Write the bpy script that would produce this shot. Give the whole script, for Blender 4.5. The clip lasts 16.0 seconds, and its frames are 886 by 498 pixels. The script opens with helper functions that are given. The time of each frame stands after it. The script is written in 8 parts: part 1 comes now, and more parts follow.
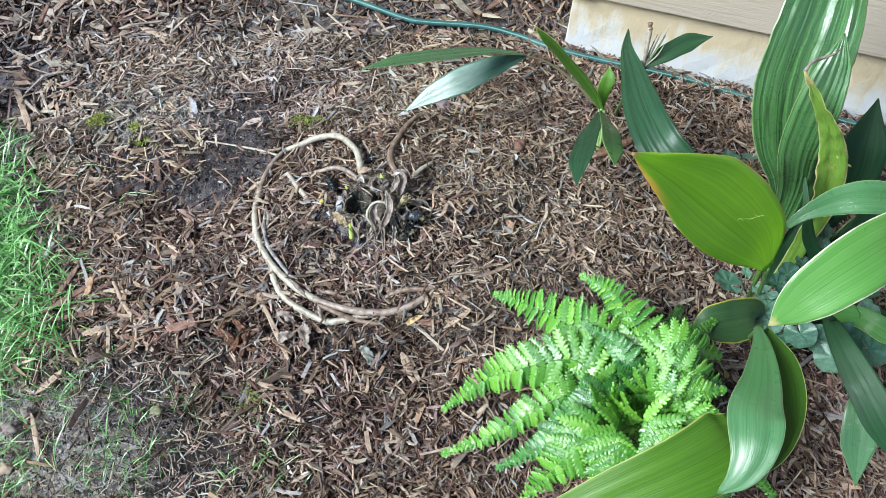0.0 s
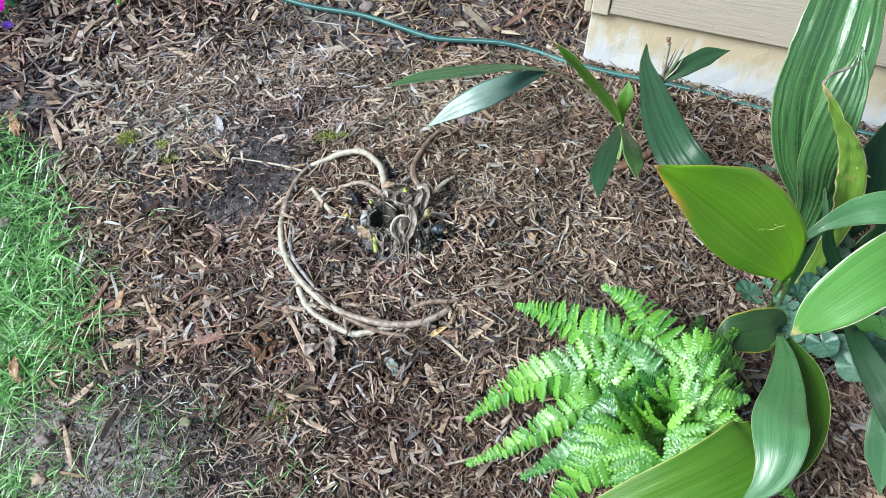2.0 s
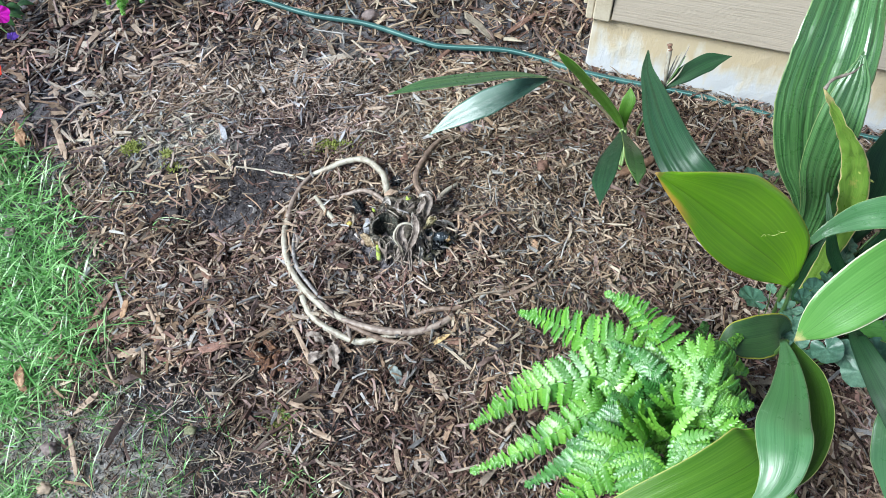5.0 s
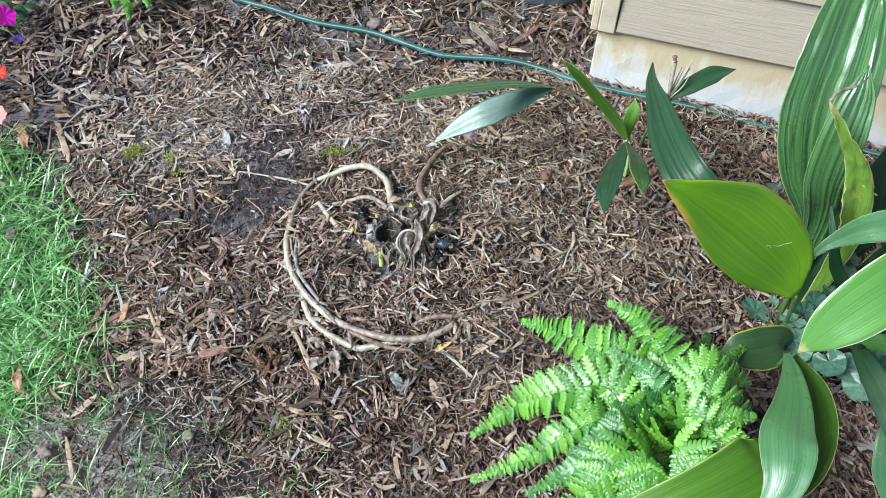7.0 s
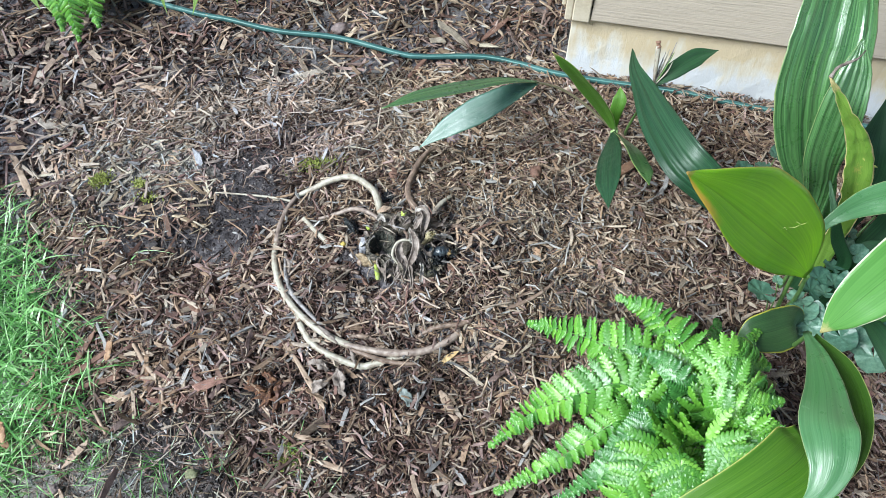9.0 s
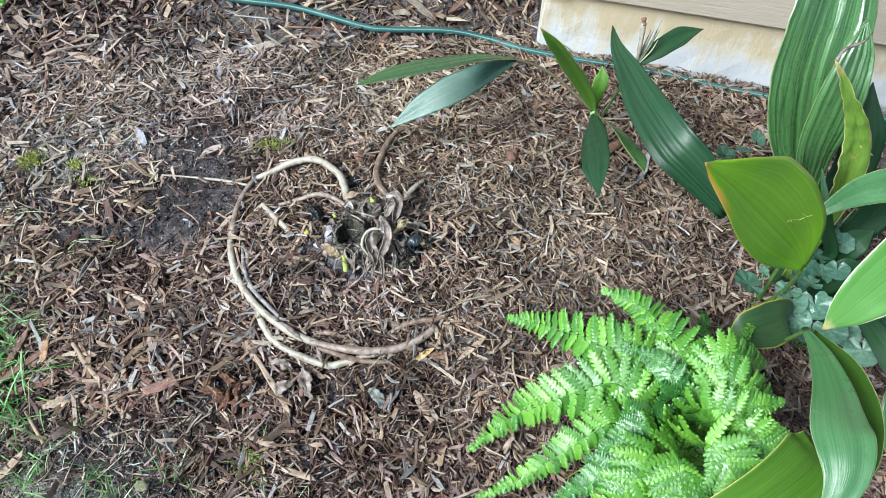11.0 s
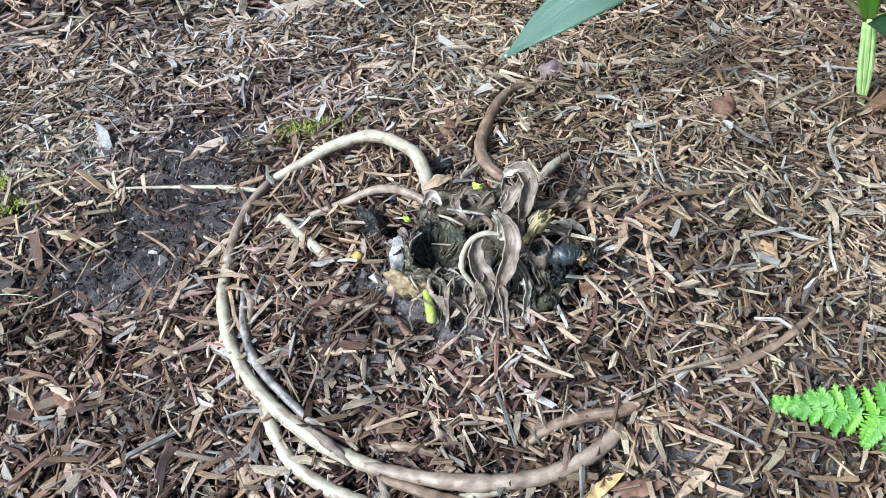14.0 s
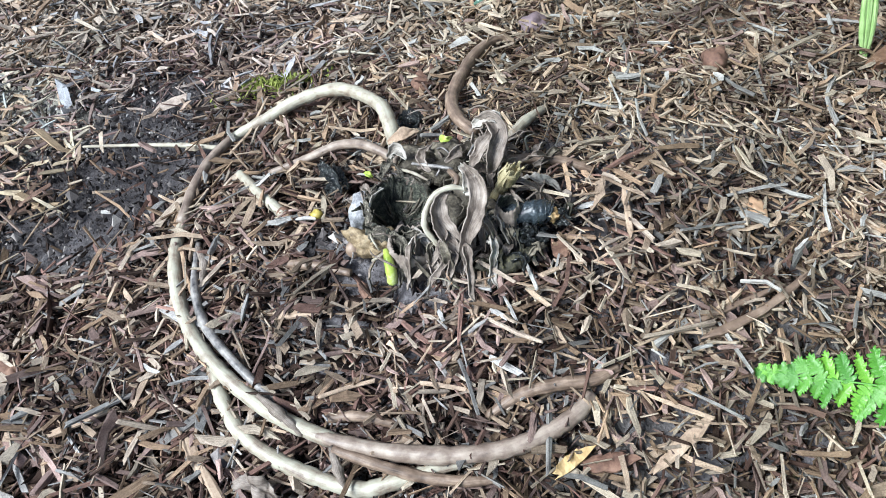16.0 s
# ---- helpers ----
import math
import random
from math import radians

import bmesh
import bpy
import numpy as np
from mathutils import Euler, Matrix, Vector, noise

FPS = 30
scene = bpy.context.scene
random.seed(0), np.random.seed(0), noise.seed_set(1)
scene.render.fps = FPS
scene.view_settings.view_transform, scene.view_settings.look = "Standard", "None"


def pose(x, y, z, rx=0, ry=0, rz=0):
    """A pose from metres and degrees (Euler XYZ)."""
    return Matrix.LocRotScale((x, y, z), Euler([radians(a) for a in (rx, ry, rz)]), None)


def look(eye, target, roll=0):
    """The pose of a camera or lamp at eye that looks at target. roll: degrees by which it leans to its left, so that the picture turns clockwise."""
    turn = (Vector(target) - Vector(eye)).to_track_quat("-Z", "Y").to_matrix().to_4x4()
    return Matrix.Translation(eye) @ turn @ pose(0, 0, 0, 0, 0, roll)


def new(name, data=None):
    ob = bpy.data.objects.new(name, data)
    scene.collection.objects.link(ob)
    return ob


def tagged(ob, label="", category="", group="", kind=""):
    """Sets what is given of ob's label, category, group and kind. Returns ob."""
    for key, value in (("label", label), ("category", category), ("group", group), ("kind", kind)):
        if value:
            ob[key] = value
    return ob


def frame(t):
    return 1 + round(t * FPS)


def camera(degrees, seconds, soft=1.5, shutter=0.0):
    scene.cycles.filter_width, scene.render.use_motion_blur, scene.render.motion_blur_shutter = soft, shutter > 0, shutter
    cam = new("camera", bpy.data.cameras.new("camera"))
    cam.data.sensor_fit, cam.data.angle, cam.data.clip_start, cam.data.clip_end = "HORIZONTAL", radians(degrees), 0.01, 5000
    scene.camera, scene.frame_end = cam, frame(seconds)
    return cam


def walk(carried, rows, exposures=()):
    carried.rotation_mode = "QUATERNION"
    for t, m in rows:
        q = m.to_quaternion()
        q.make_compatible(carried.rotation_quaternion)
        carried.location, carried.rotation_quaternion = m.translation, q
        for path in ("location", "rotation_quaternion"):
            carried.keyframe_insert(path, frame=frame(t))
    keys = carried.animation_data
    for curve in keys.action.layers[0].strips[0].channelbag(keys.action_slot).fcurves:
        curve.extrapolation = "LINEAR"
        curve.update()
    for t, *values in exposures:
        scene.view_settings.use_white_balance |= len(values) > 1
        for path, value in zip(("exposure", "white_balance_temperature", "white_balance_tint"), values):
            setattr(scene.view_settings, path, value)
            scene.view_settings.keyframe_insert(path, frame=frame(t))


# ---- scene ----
cam = camera(59.6, 16.0, 0.65, 0.25)
PATH = [
    (0, (0.045, 0.055, 1.505), (0.022, 1.072, -0.217), -0.1),
    (0.5, (0.034, 0.054, 1.514), (-0.001, 1.081, -0.202), -0.5),
    (1, (0.039, 0.05, 1.512), (-0.005, 1.089, -0.196), -1.1),
    (1.5, (0.04, 0.06, 1.521), (-0.016, 1.108, -0.182), -1.8),
    (2, (0.027, 0.037, 1.527), (-0.034, 1.085, -0.175), -2.2),
    (2.5, (0.029, 0.02, 1.526), (-0.034, 1.072, -0.174), -2.2),
    (3, (0.03, 0.009, 1.519), (-0.035, 1.056, -0.184), -2.5),
    (3.5, (0.03, 0.019, 1.528), (-0.039, 1.062, -0.177), -2.8),
    (4, (0.032, 0.03, 1.532), (-0.041, 1.077, -0.171), -3.2),
    (4.5, (0.035, 0.041, 1.531), (-0.042, 1.093, -0.168), -3.4),
    (7, (0.021, 0.029, 1.522), (-0.048, 1.119, -0.154), -1.9),
    (7.5, (0.024, 0.033, 1.51), (-0.035, 1.12, -0.168), -2.1),
    (8, (0.007, 0.041, 1.508), (-0.023, 1.124, -0.173), -2.1),
    (8.5, (-0.036, 0.064, 1.502), (-0.028, 1.15, -0.178), -2.4),
    (11, (-0.141, 0.169, 1.413), (0.068, 1.179, -0.3), 6.1),
    (11.5, (-0.06, 0.24, 1.373), (0.095, 1.246, -0.349), 6.3),
    (12, (-0.072, 0.278, 1.327), (0.051, 1.255, -0.413), 4.9),
    (12.5, (-0.162, 0.354, 1.185), (-0.004, 1.344, -0.545), 4.3),
    (13, (-0.183, 0.462, 0.943), (-0.111, 1.595, -0.703), -1.5),
    (13.5, (-0.175, 0.49, 0.784), (-0.155, 1.705, -0.804), -4.8),
    (14, (-0.163, 0.489, 0.715), (-0.145, 1.755, -0.833), -5.5),
    (14.5, (-0.159, 0.493, 0.697), (-0.121, 1.787, -0.827), -5.5),
    (15, (-0.13, 0.502, 0.669), (-0.092, 1.766, -0.88), -5.4),
    (15.5, (-0.128, 0.496, 0.661), (-0.106, 1.741, -0.905), -5.4),
    (16, (-0.123, 0.5, 0.65), (-0.127, 1.74, -0.919), -5.9),
]
walk(cam, [(t, look(eye, target, roll)) for t, eye, target, roll in PATH],
     ((0, 1.02), (11.5, 1.02), (13.0, 1.13), (16.0, 1.16)))


# ---- light: open shade under a bright, lightly clouded sky ----
world = bpy.data.worlds.new("sky")
scene.world = world
world.use_nodes = True
wn, wl = world.node_tree.nodes, world.node_tree.links
sky = wn.new("ShaderNodeTexSky")
sky.sky_type = "NISHITA"
sky.sun_disc = False
sky.sun_elevation = radians(46)
sky.sun_rotation = radians(248)
sky.air_density, sky.dust_density, sky.ozone_density = 1.0, 1.2, 1.0
wn["Background"].inputs["Strength"].default_value = 0.072
wl.new(sky.outputs["Color"], wn["Background"].inputs["Color"])

sun = new("sun", bpy.data.lights.new("sun", "SUN"))
sun.data.energy = 4.0
sun.data.angle = radians(26)
sun.data.color = (0.855, 0.935, 1.0)
sun.matrix_world = look((-4.0, -0.6, 4.4), (0, 1, 0))


# ---- small helpers ----
def smooth_clamp(v, lo, hi, w=0.15):
    def ramp(u):
        return w * np.log1p(np.exp(np.clip(u / w, -50, 50)))
    return lo + ramp(np.asarray(v, float) - lo) - ramp(np.asarray(v, float) - hi)


def ground_z(x, y):
    """The bed: falls away from the house, with a low mound round the crown."""
    return (-0.1946 + 0.0204 * smooth_clamp(x, -1.2, 1.0) + 0.1087 * smooth_clamp(y, 0.5, 1.75)
            + 0.1764 * np.exp(-((x - 0.05) / 0.6) ** 2 - ((y - 1.0) / 0.4) ** 2))


def gz(x, y):
    return float(ground_z(x, y))


def catmull(points, n):
    """n points along a smooth line through the given ones."""
    p = np.array(points, float)
    if len(p) == 2:
        return p[0] + (p[1] - p[0]) * np.linspace(0, 1, n)[:, None]
    q = np.vstack([2 * p[0] - p[1], p, 2 * p[-1] - p[-2]])
    out = []
    for s in np.linspace(0, len(p) - 1, n):
        i = min(int(s), len(p) - 2)
        f = s - i
        a, b, c, d = q[i:i + 4]
        out.append(0.5 * (2 * b + (c - a) * f + (2 * a - 5 * b + 4 * c - d) * f * f + (3 * b - a - 3 * c + d) * f ** 3))
    return np.array(out)


def unit(v):
    v = np.asarray(v, float)
    return v / (np.linalg.norm(v) + 1e-9)


def mesh_from(name, verts, faces, smooth=True):
    me = bpy.data.meshes.new(name)
    me.from_pydata([tuple(v) for v in verts], [], [tuple(f) for f in faces])
    if smooth:
        me.shade_smooth()
    me.update()
    return me


def part(name, data, material, parent=None, label=""):
    """Links a mesh or a bmesh as one mesh object under a thing or a part."""
    if isinstance(data, bmesh.types.BMesh):
        bm, data = data, bpy.data.meshes.new(name)
        bm.to_mesh(data)
        bm.free()
    if material and not data.materials:
        data.materials.append(material)
    ob = new(name, data)
    if parent:
        ob.parent = parent
    if label:
        ob["label"] = label
    return ob


def base_at(name, x, y, z, label, category, group="", kind=""):
    ob = new(name)
    ob.empty_display_size = 0.05
    ob.location = (x, y, z)
    return tagged(ob, label, category, group, kind)


def settle(ob, thing):
    """Makes ob, built in world places, a child of a thing that only has a location."""
    ob.parent = thing
    ob.matrix_parent_inverse = Matrix.Translation(-thing.location)
    return ob


def tube_mesh(name, points, radii, n=24, sides=9, rough=0.0, seed=0, flat=1.0, caps=True):
    """A stalk of changing thickness; rough: knobs and dents as a share of the radius; flat: its height to its width."""
    rng = np.random.default_rng(seed)
    c = catmull(points, n)
    r = np.interp(np.linspace(0, 1, n), np.linspace(0, 1, len(radii)), radii)
    r = r * (1 + rough * (rng.random(n) - 0.5))
    verts, faces = [], []
    side = None
    for i in range(n):
        t = unit(c[min(i + 1, n - 1)] - c[max(i - 1, 0)])
        if side is None:
            side = unit(np.cross(t, (0.1, 0.2, 1.0)))
        side = unit(side - t * side.dot(t))
        up = np.cross(side, t)
        for k in range(sides):
            a = 2 * math.pi * k / sides
            q = r[i] * (1 + rough * 0.6 * (rng.random() - 0.5))
            verts.append(c[i] + q * (math.cos(a) * side + flat * math.sin(a) * up))
    for i in range(n - 1):
        for k in range(sides):
            a, b = i * sides + k, i * sides + (k + 1) % sides
            faces.append((a, b, b + sides, a + sides))
    if caps:
        faces.append(tuple(range(sides))[::-1])
        faces.append(tuple(range((n - 1) * sides, n * sides)))
    me = mesh_from(name, verts, faces)
    run = np.concatenate([[0], np.cumsum(np.linalg.norm(np.diff(c, axis=0), axis=1))]) / 0.05
    ids = np.empty(len(me.loops), np.int32)
    me.loops.foreach_get("vertex_index", ids)
    turn = np.abs(2 * (ids % sides) / sides - 1)
    me.uv_layers.new(name="UVMap").data.foreach_set("uv", np.stack([turn + seed * 3.1, run[ids // sides]], -1).astype(np.float32).ravel())
    return me


# ---- materials ----
def material(name):
    m = bpy.data.materials.new(name)
    m.use_nodes = True
    return m, m.node_tree.nodes, m.node_tree.links, m.node_tree.nodes["Principled BSDF"]


def noise_node(n, l, vector, scale, detail=4.0, rough=0.55):
    t = n.new("ShaderNodeTexNoise")
    t.inputs["Scale"].default_value, t.inputs["Detail"].default_value, t.inputs["Roughness"].default_value = scale, detail, rough
    if vector is not None:
        l.new(vector, t.inputs["Vector"])
    return t.outputs["Fac"]


def ramp_node(n, l, value, stops):
    r = n.new("ShaderNodeValToRGB")
    e = r.color_ramp.elements
    while len(e) < len(stops):
        e.new(0.5)
    for k, (at, col) in enumerate(stops):
        e[k].position = at
        e[k].color = (*col, 1) if len(col) == 3 else col
    l.new(value, r.inputs["Fac"])
    return r.outputs["Color"]


def mix_node(n, l, fac, a, b, how="MIX"):
    m = n.new("ShaderNodeMix")
    m.data_type, m.blend_type = "RGBA", how
    for slot, v in ((0, fac), (6, a), (7, b)):
        if isinstance(v, (int, float)):
            m.inputs[slot].default_value = v
        elif isinstance(v, tuple):
            m.inputs[slot].default_value = (*v, 1)
        else:
            l.new(v, m.inputs[slot])
    return m.outputs[2]


def math_node(n, l, how, a, b=0.0):
    m = n.new("ShaderNodeMath")
    m.operation = how
    for slot, v in ((0, a), (1, b)):
        if isinstance(v, (int, float)):
            m.inputs[slot].default_value = v
        else:
            l.new(v, m.inputs[slot])
    return m.outputs[0]


def bump_node(n, l, height, bsdf, strength=0.4, distance=0.002):
    b = n.new("ShaderNodeBump")
    b.inputs["Strength"].default_value, b.inputs["Distance"].default_value = strength, distance
    l.new(height, b.inputs["Height"])
    l.new(b.outputs["Normal"], bsdf.inputs["Normal"])
    return b.outputs["Normal"]


def coords(n, which="Object"):
    return n.new("ShaderNodeTexCoord").outputs[which]


def rough_material(name, stops, scale=60.0, fine=400.0, roughness=0.8, bump=0.4, distance=0.002, metal=0.0):
    """Two scales of noise over a colour ramp, with relief."""
    m, n, l, b = material(name)
    c = coords(n)
    big, small = noise_node(n, l, c, scale), noise_node(n, l, c, fine, 6.0, 0.65)
    mixed = math_node(n, l, "ADD", math_node(n, l, "MULTIPLY", big, 0.6), math_node(n, l, "MULTIPLY", small, 0.4))
    l.new(ramp_node(n, l, mixed, stops), b.inputs["Base Color"])
    b.inputs["Roughness"].default_value, b.inputs["Metallic"].default_value = roughness, metal
    bump_node(n, l, mixed, b, bump, distance)
    return m


def chip_material():
    """Split wood: one tone a piece, with grain along it, stains and frayed relief."""
    m, n, l, b = material("shredded_wood")
    a = n.new("ShaderNodeAttribute")
    a.attribute_name = "tone"
    c, uv = coords(n), coords(n, "UV")
    along = n.new("ShaderNodeMapping")
    along.inputs["Scale"].default_value = (1.6, 11.0, 1.0)
    l.new(uv, along.inputs["Vector"])
    grain = noise_node(n, l, along.outputs[0], 1.0, 4.0, 0.65)
    fine, stain = noise_node(n, l, c, 600.0, 4.0, 0.7), noise_node(n, l, c, 45.0, 3.0)
    col = mix_node(n, l, 1.0, a.outputs["Color"], ramp_node(n, l, grain, [(0.3, (0.45, 0.4, 0.37)), (0.48, (0.95, 0.95, 0.95)), (0.7, (1.3, 1.3, 1.28))]), "MULTIPLY")
    col = mix_node(n, l, 1.0, col, ramp_node(n, l, stain, [(0.35, (0.7, 0.68, 0.68)), (0.6, (1.15, 1.14, 1.12))]), "MULTIPLY")
    col = mix_node(n, l, 1.0, col, ramp_node(n, l, fine, [(0.3, (0.7, 0.7, 0.7)), (0.6, (1.15, 1.15, 1.15))]), "MULTIPLY")
    l.new(col, b.inputs["Base Color"])
    b.inputs["Roughness"].default_value = 0.85
    b.inputs["Specular IOR Level"].default_value = 0.1
    bump_node(n, l, grain, b, 0.8, 0.001)
    return m


def husk_material(name, stops, veins=16.0, roughness=0.7, furrows=0.65, relief=1.0):
    """Dry curled leaf: deep furrows along it; u runs across, v along."""
    m, n, l, b = material(name)
    uv, c = coords(n, "UV"), coords(n)
    along = n.new("ShaderNodeMapping")
    along.inputs["Scale"].default_value = (veins, 1.1, 1.0)
    l.new(uv, along.inputs["Vector"])
    furrow, spots = noise_node(n, l, along.outputs[0], 1.0, 5.0, 0.65), noise_node(n, l, c, 70.0, 5.0, 0.6)
    f = math_node(n, l, "ADD", math_node(n, l, "MULTIPLY", furrow, furrows), math_node(n, l, "MULTIPLY", spots, 1 - furrows))
    l.new(ramp_node(n, l, f, stops), b.inputs["Base Color"])
    b.inputs["Roughness"].default_value = roughness
    bump_node(n, l, f, b, relief, 0.003)
    return m


def soil_material():
    m, n, l, b = material("dark_damp_soil")
    damp = []
    c = coords(n)
    big, mid, small = noise_node(n, l, c, 5.0, 4.0), noise_node(n, l, c, 45.0, 6.0, 0.65), noise_node(n, l, c, 260.0, 6.0, 0.7)
    s = math_node(n, l, "ADD", math_node(n, l, "MULTIPLY", mid, 0.5), math_node(n, l, "MULTIPLY", small, 0.5))
    col = ramp_node(n, l, s, [(0.3, (0.026, 0.024, 0.026)), (0.5, (0.125, 0.116, 0.124)), (0.62, (0.24, 0.228, 0.24)), (0.78, (0.42, 0.405, 0.415))])
    grey = ramp_node(n, l, s, [(0.3, (0.02, 0.018, 0.017)), (0.5, (0.095, 0.088, 0.082)), (0.75, (0.28, 0.265, 0.25))])
    col = mix_node(n, l, ramp_node(n, l, big, [(0.42, (0, 0, 0)), (0.62, (1, 1, 1))]), col, grey)
    # lawn earth and thatch away from the bed
    sep = n.new("ShaderNodeSeparateXYZ")
    l.new(c, sep.inputs[0])
    # a crusted, mossy grey patch in the bed
    spot = n.new("ShaderNodeVectorMath")
    spot.operation = "DISTANCE"
    l.new(c, spot.inputs[0])
    spot.inputs[1].default_value = (-0.75, 1.395, -0.05)
    crust = ramp_node(n, l, s, [(0.3, (0.09, 0.086, 0.075)), (0.5, (0.31, 0.3, 0.255)), (0.7, (0.56, 0.54, 0.47))])
    near = math_node(n, l, "ADD", spot.outputs["Value"], math_node(n, l, "MULTIPLY", mid, 0.16))
    col = mix_node(n, l, ramp_node(n, l, near, [(0.19, (1, 1, 1)), (0.29, (0, 0, 0))]), col, crust)
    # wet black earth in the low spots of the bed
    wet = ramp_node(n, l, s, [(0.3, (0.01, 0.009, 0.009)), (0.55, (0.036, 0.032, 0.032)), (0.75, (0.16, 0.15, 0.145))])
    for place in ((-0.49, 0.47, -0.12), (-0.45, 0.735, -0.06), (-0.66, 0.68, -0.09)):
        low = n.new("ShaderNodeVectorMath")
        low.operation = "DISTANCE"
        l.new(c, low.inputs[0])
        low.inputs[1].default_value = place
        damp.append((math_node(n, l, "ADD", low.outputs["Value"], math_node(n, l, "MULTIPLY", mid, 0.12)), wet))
    # dry, dusty grey earth where the bed runs out into thin lawn
    dust = ramp_node(n, l, s, [(0.3, (0.07, 0.068, 0.062)), (0.5, (0.31, 0.3, 0.272)), (0.72, (0.58, 0.565, 0.515))])
    edge = math_node(n, l, "SUBTRACT", math_node(n, l, "MULTIPLY", sep.outputs["X"], -1.0), math_node(n, l, "MULTIPLY", sep.outputs["Y"], 1.2))
    edge = math_node(n, l, "ADD", edge, math_node(n, l, "MULTIPLY", big, 0.5))
    col = mix_node(n, l, ramp_node(n, l, math_node(n, l, "ADD", edge, 0.17), [(0.3, (0, 0, 0)), (0.5, (1, 1, 1))]), col, dust)
    # moist earth; the last place darkens soil for the crown's shade
    moist_and_shaded = ramp_node(n, l, s, [(0.3, (0.016, 0.014, 0.015)), (0.55, (0.06, 0.054, 0.058)), (0.75, (0.22, 0.21, 0.215))])
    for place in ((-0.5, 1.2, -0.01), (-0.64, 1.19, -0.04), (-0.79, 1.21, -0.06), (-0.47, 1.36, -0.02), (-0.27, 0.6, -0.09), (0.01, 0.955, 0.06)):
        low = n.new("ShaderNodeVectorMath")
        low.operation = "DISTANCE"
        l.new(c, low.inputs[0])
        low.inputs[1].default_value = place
        damp.append((math_node(n, l, "ADD", low.outputs["Value"], math_node(n, l, "MULTIPLY", mid, 0.14)), moist_and_shaded))
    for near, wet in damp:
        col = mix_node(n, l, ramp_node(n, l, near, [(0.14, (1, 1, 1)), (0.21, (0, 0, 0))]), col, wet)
    far = math_node(n, l, "SUBTRACT", math_node(n, l, "MULTIPLY", sep.outputs["X"], -1.0), math_node(n, l, "MULTIPLY", mid, 0.4))
    lawn = ramp_node(n, l, small, [(0.3, (0.014, 0.022, 0.008)), (0.55, (0.04, 0.07, 0.02)), (0.75, (0.11, 0.13, 0.05))])
    col = mix_node(n, l, ramp_node(n, l, math_node(n, l, "MAXIMUM", math_node(n, l, "SUBTRACT", far, 1.0), math_node(n, l, "SUBTRACT", 0.55, math_node(n, l, "MULTIPLY", sep.outputs["Y"], 1.6))), [(0.3, (0, 0, 0)), (0.7, (1, 1, 1))]), col, lawn)
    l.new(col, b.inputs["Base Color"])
    b.inputs["Roughness"].default_value = 0.7
    b.inputs["Specular IOR Level"].default_value = 0.4
    bump_node(n, l, s, b, 1.0, 0.007)
    return m


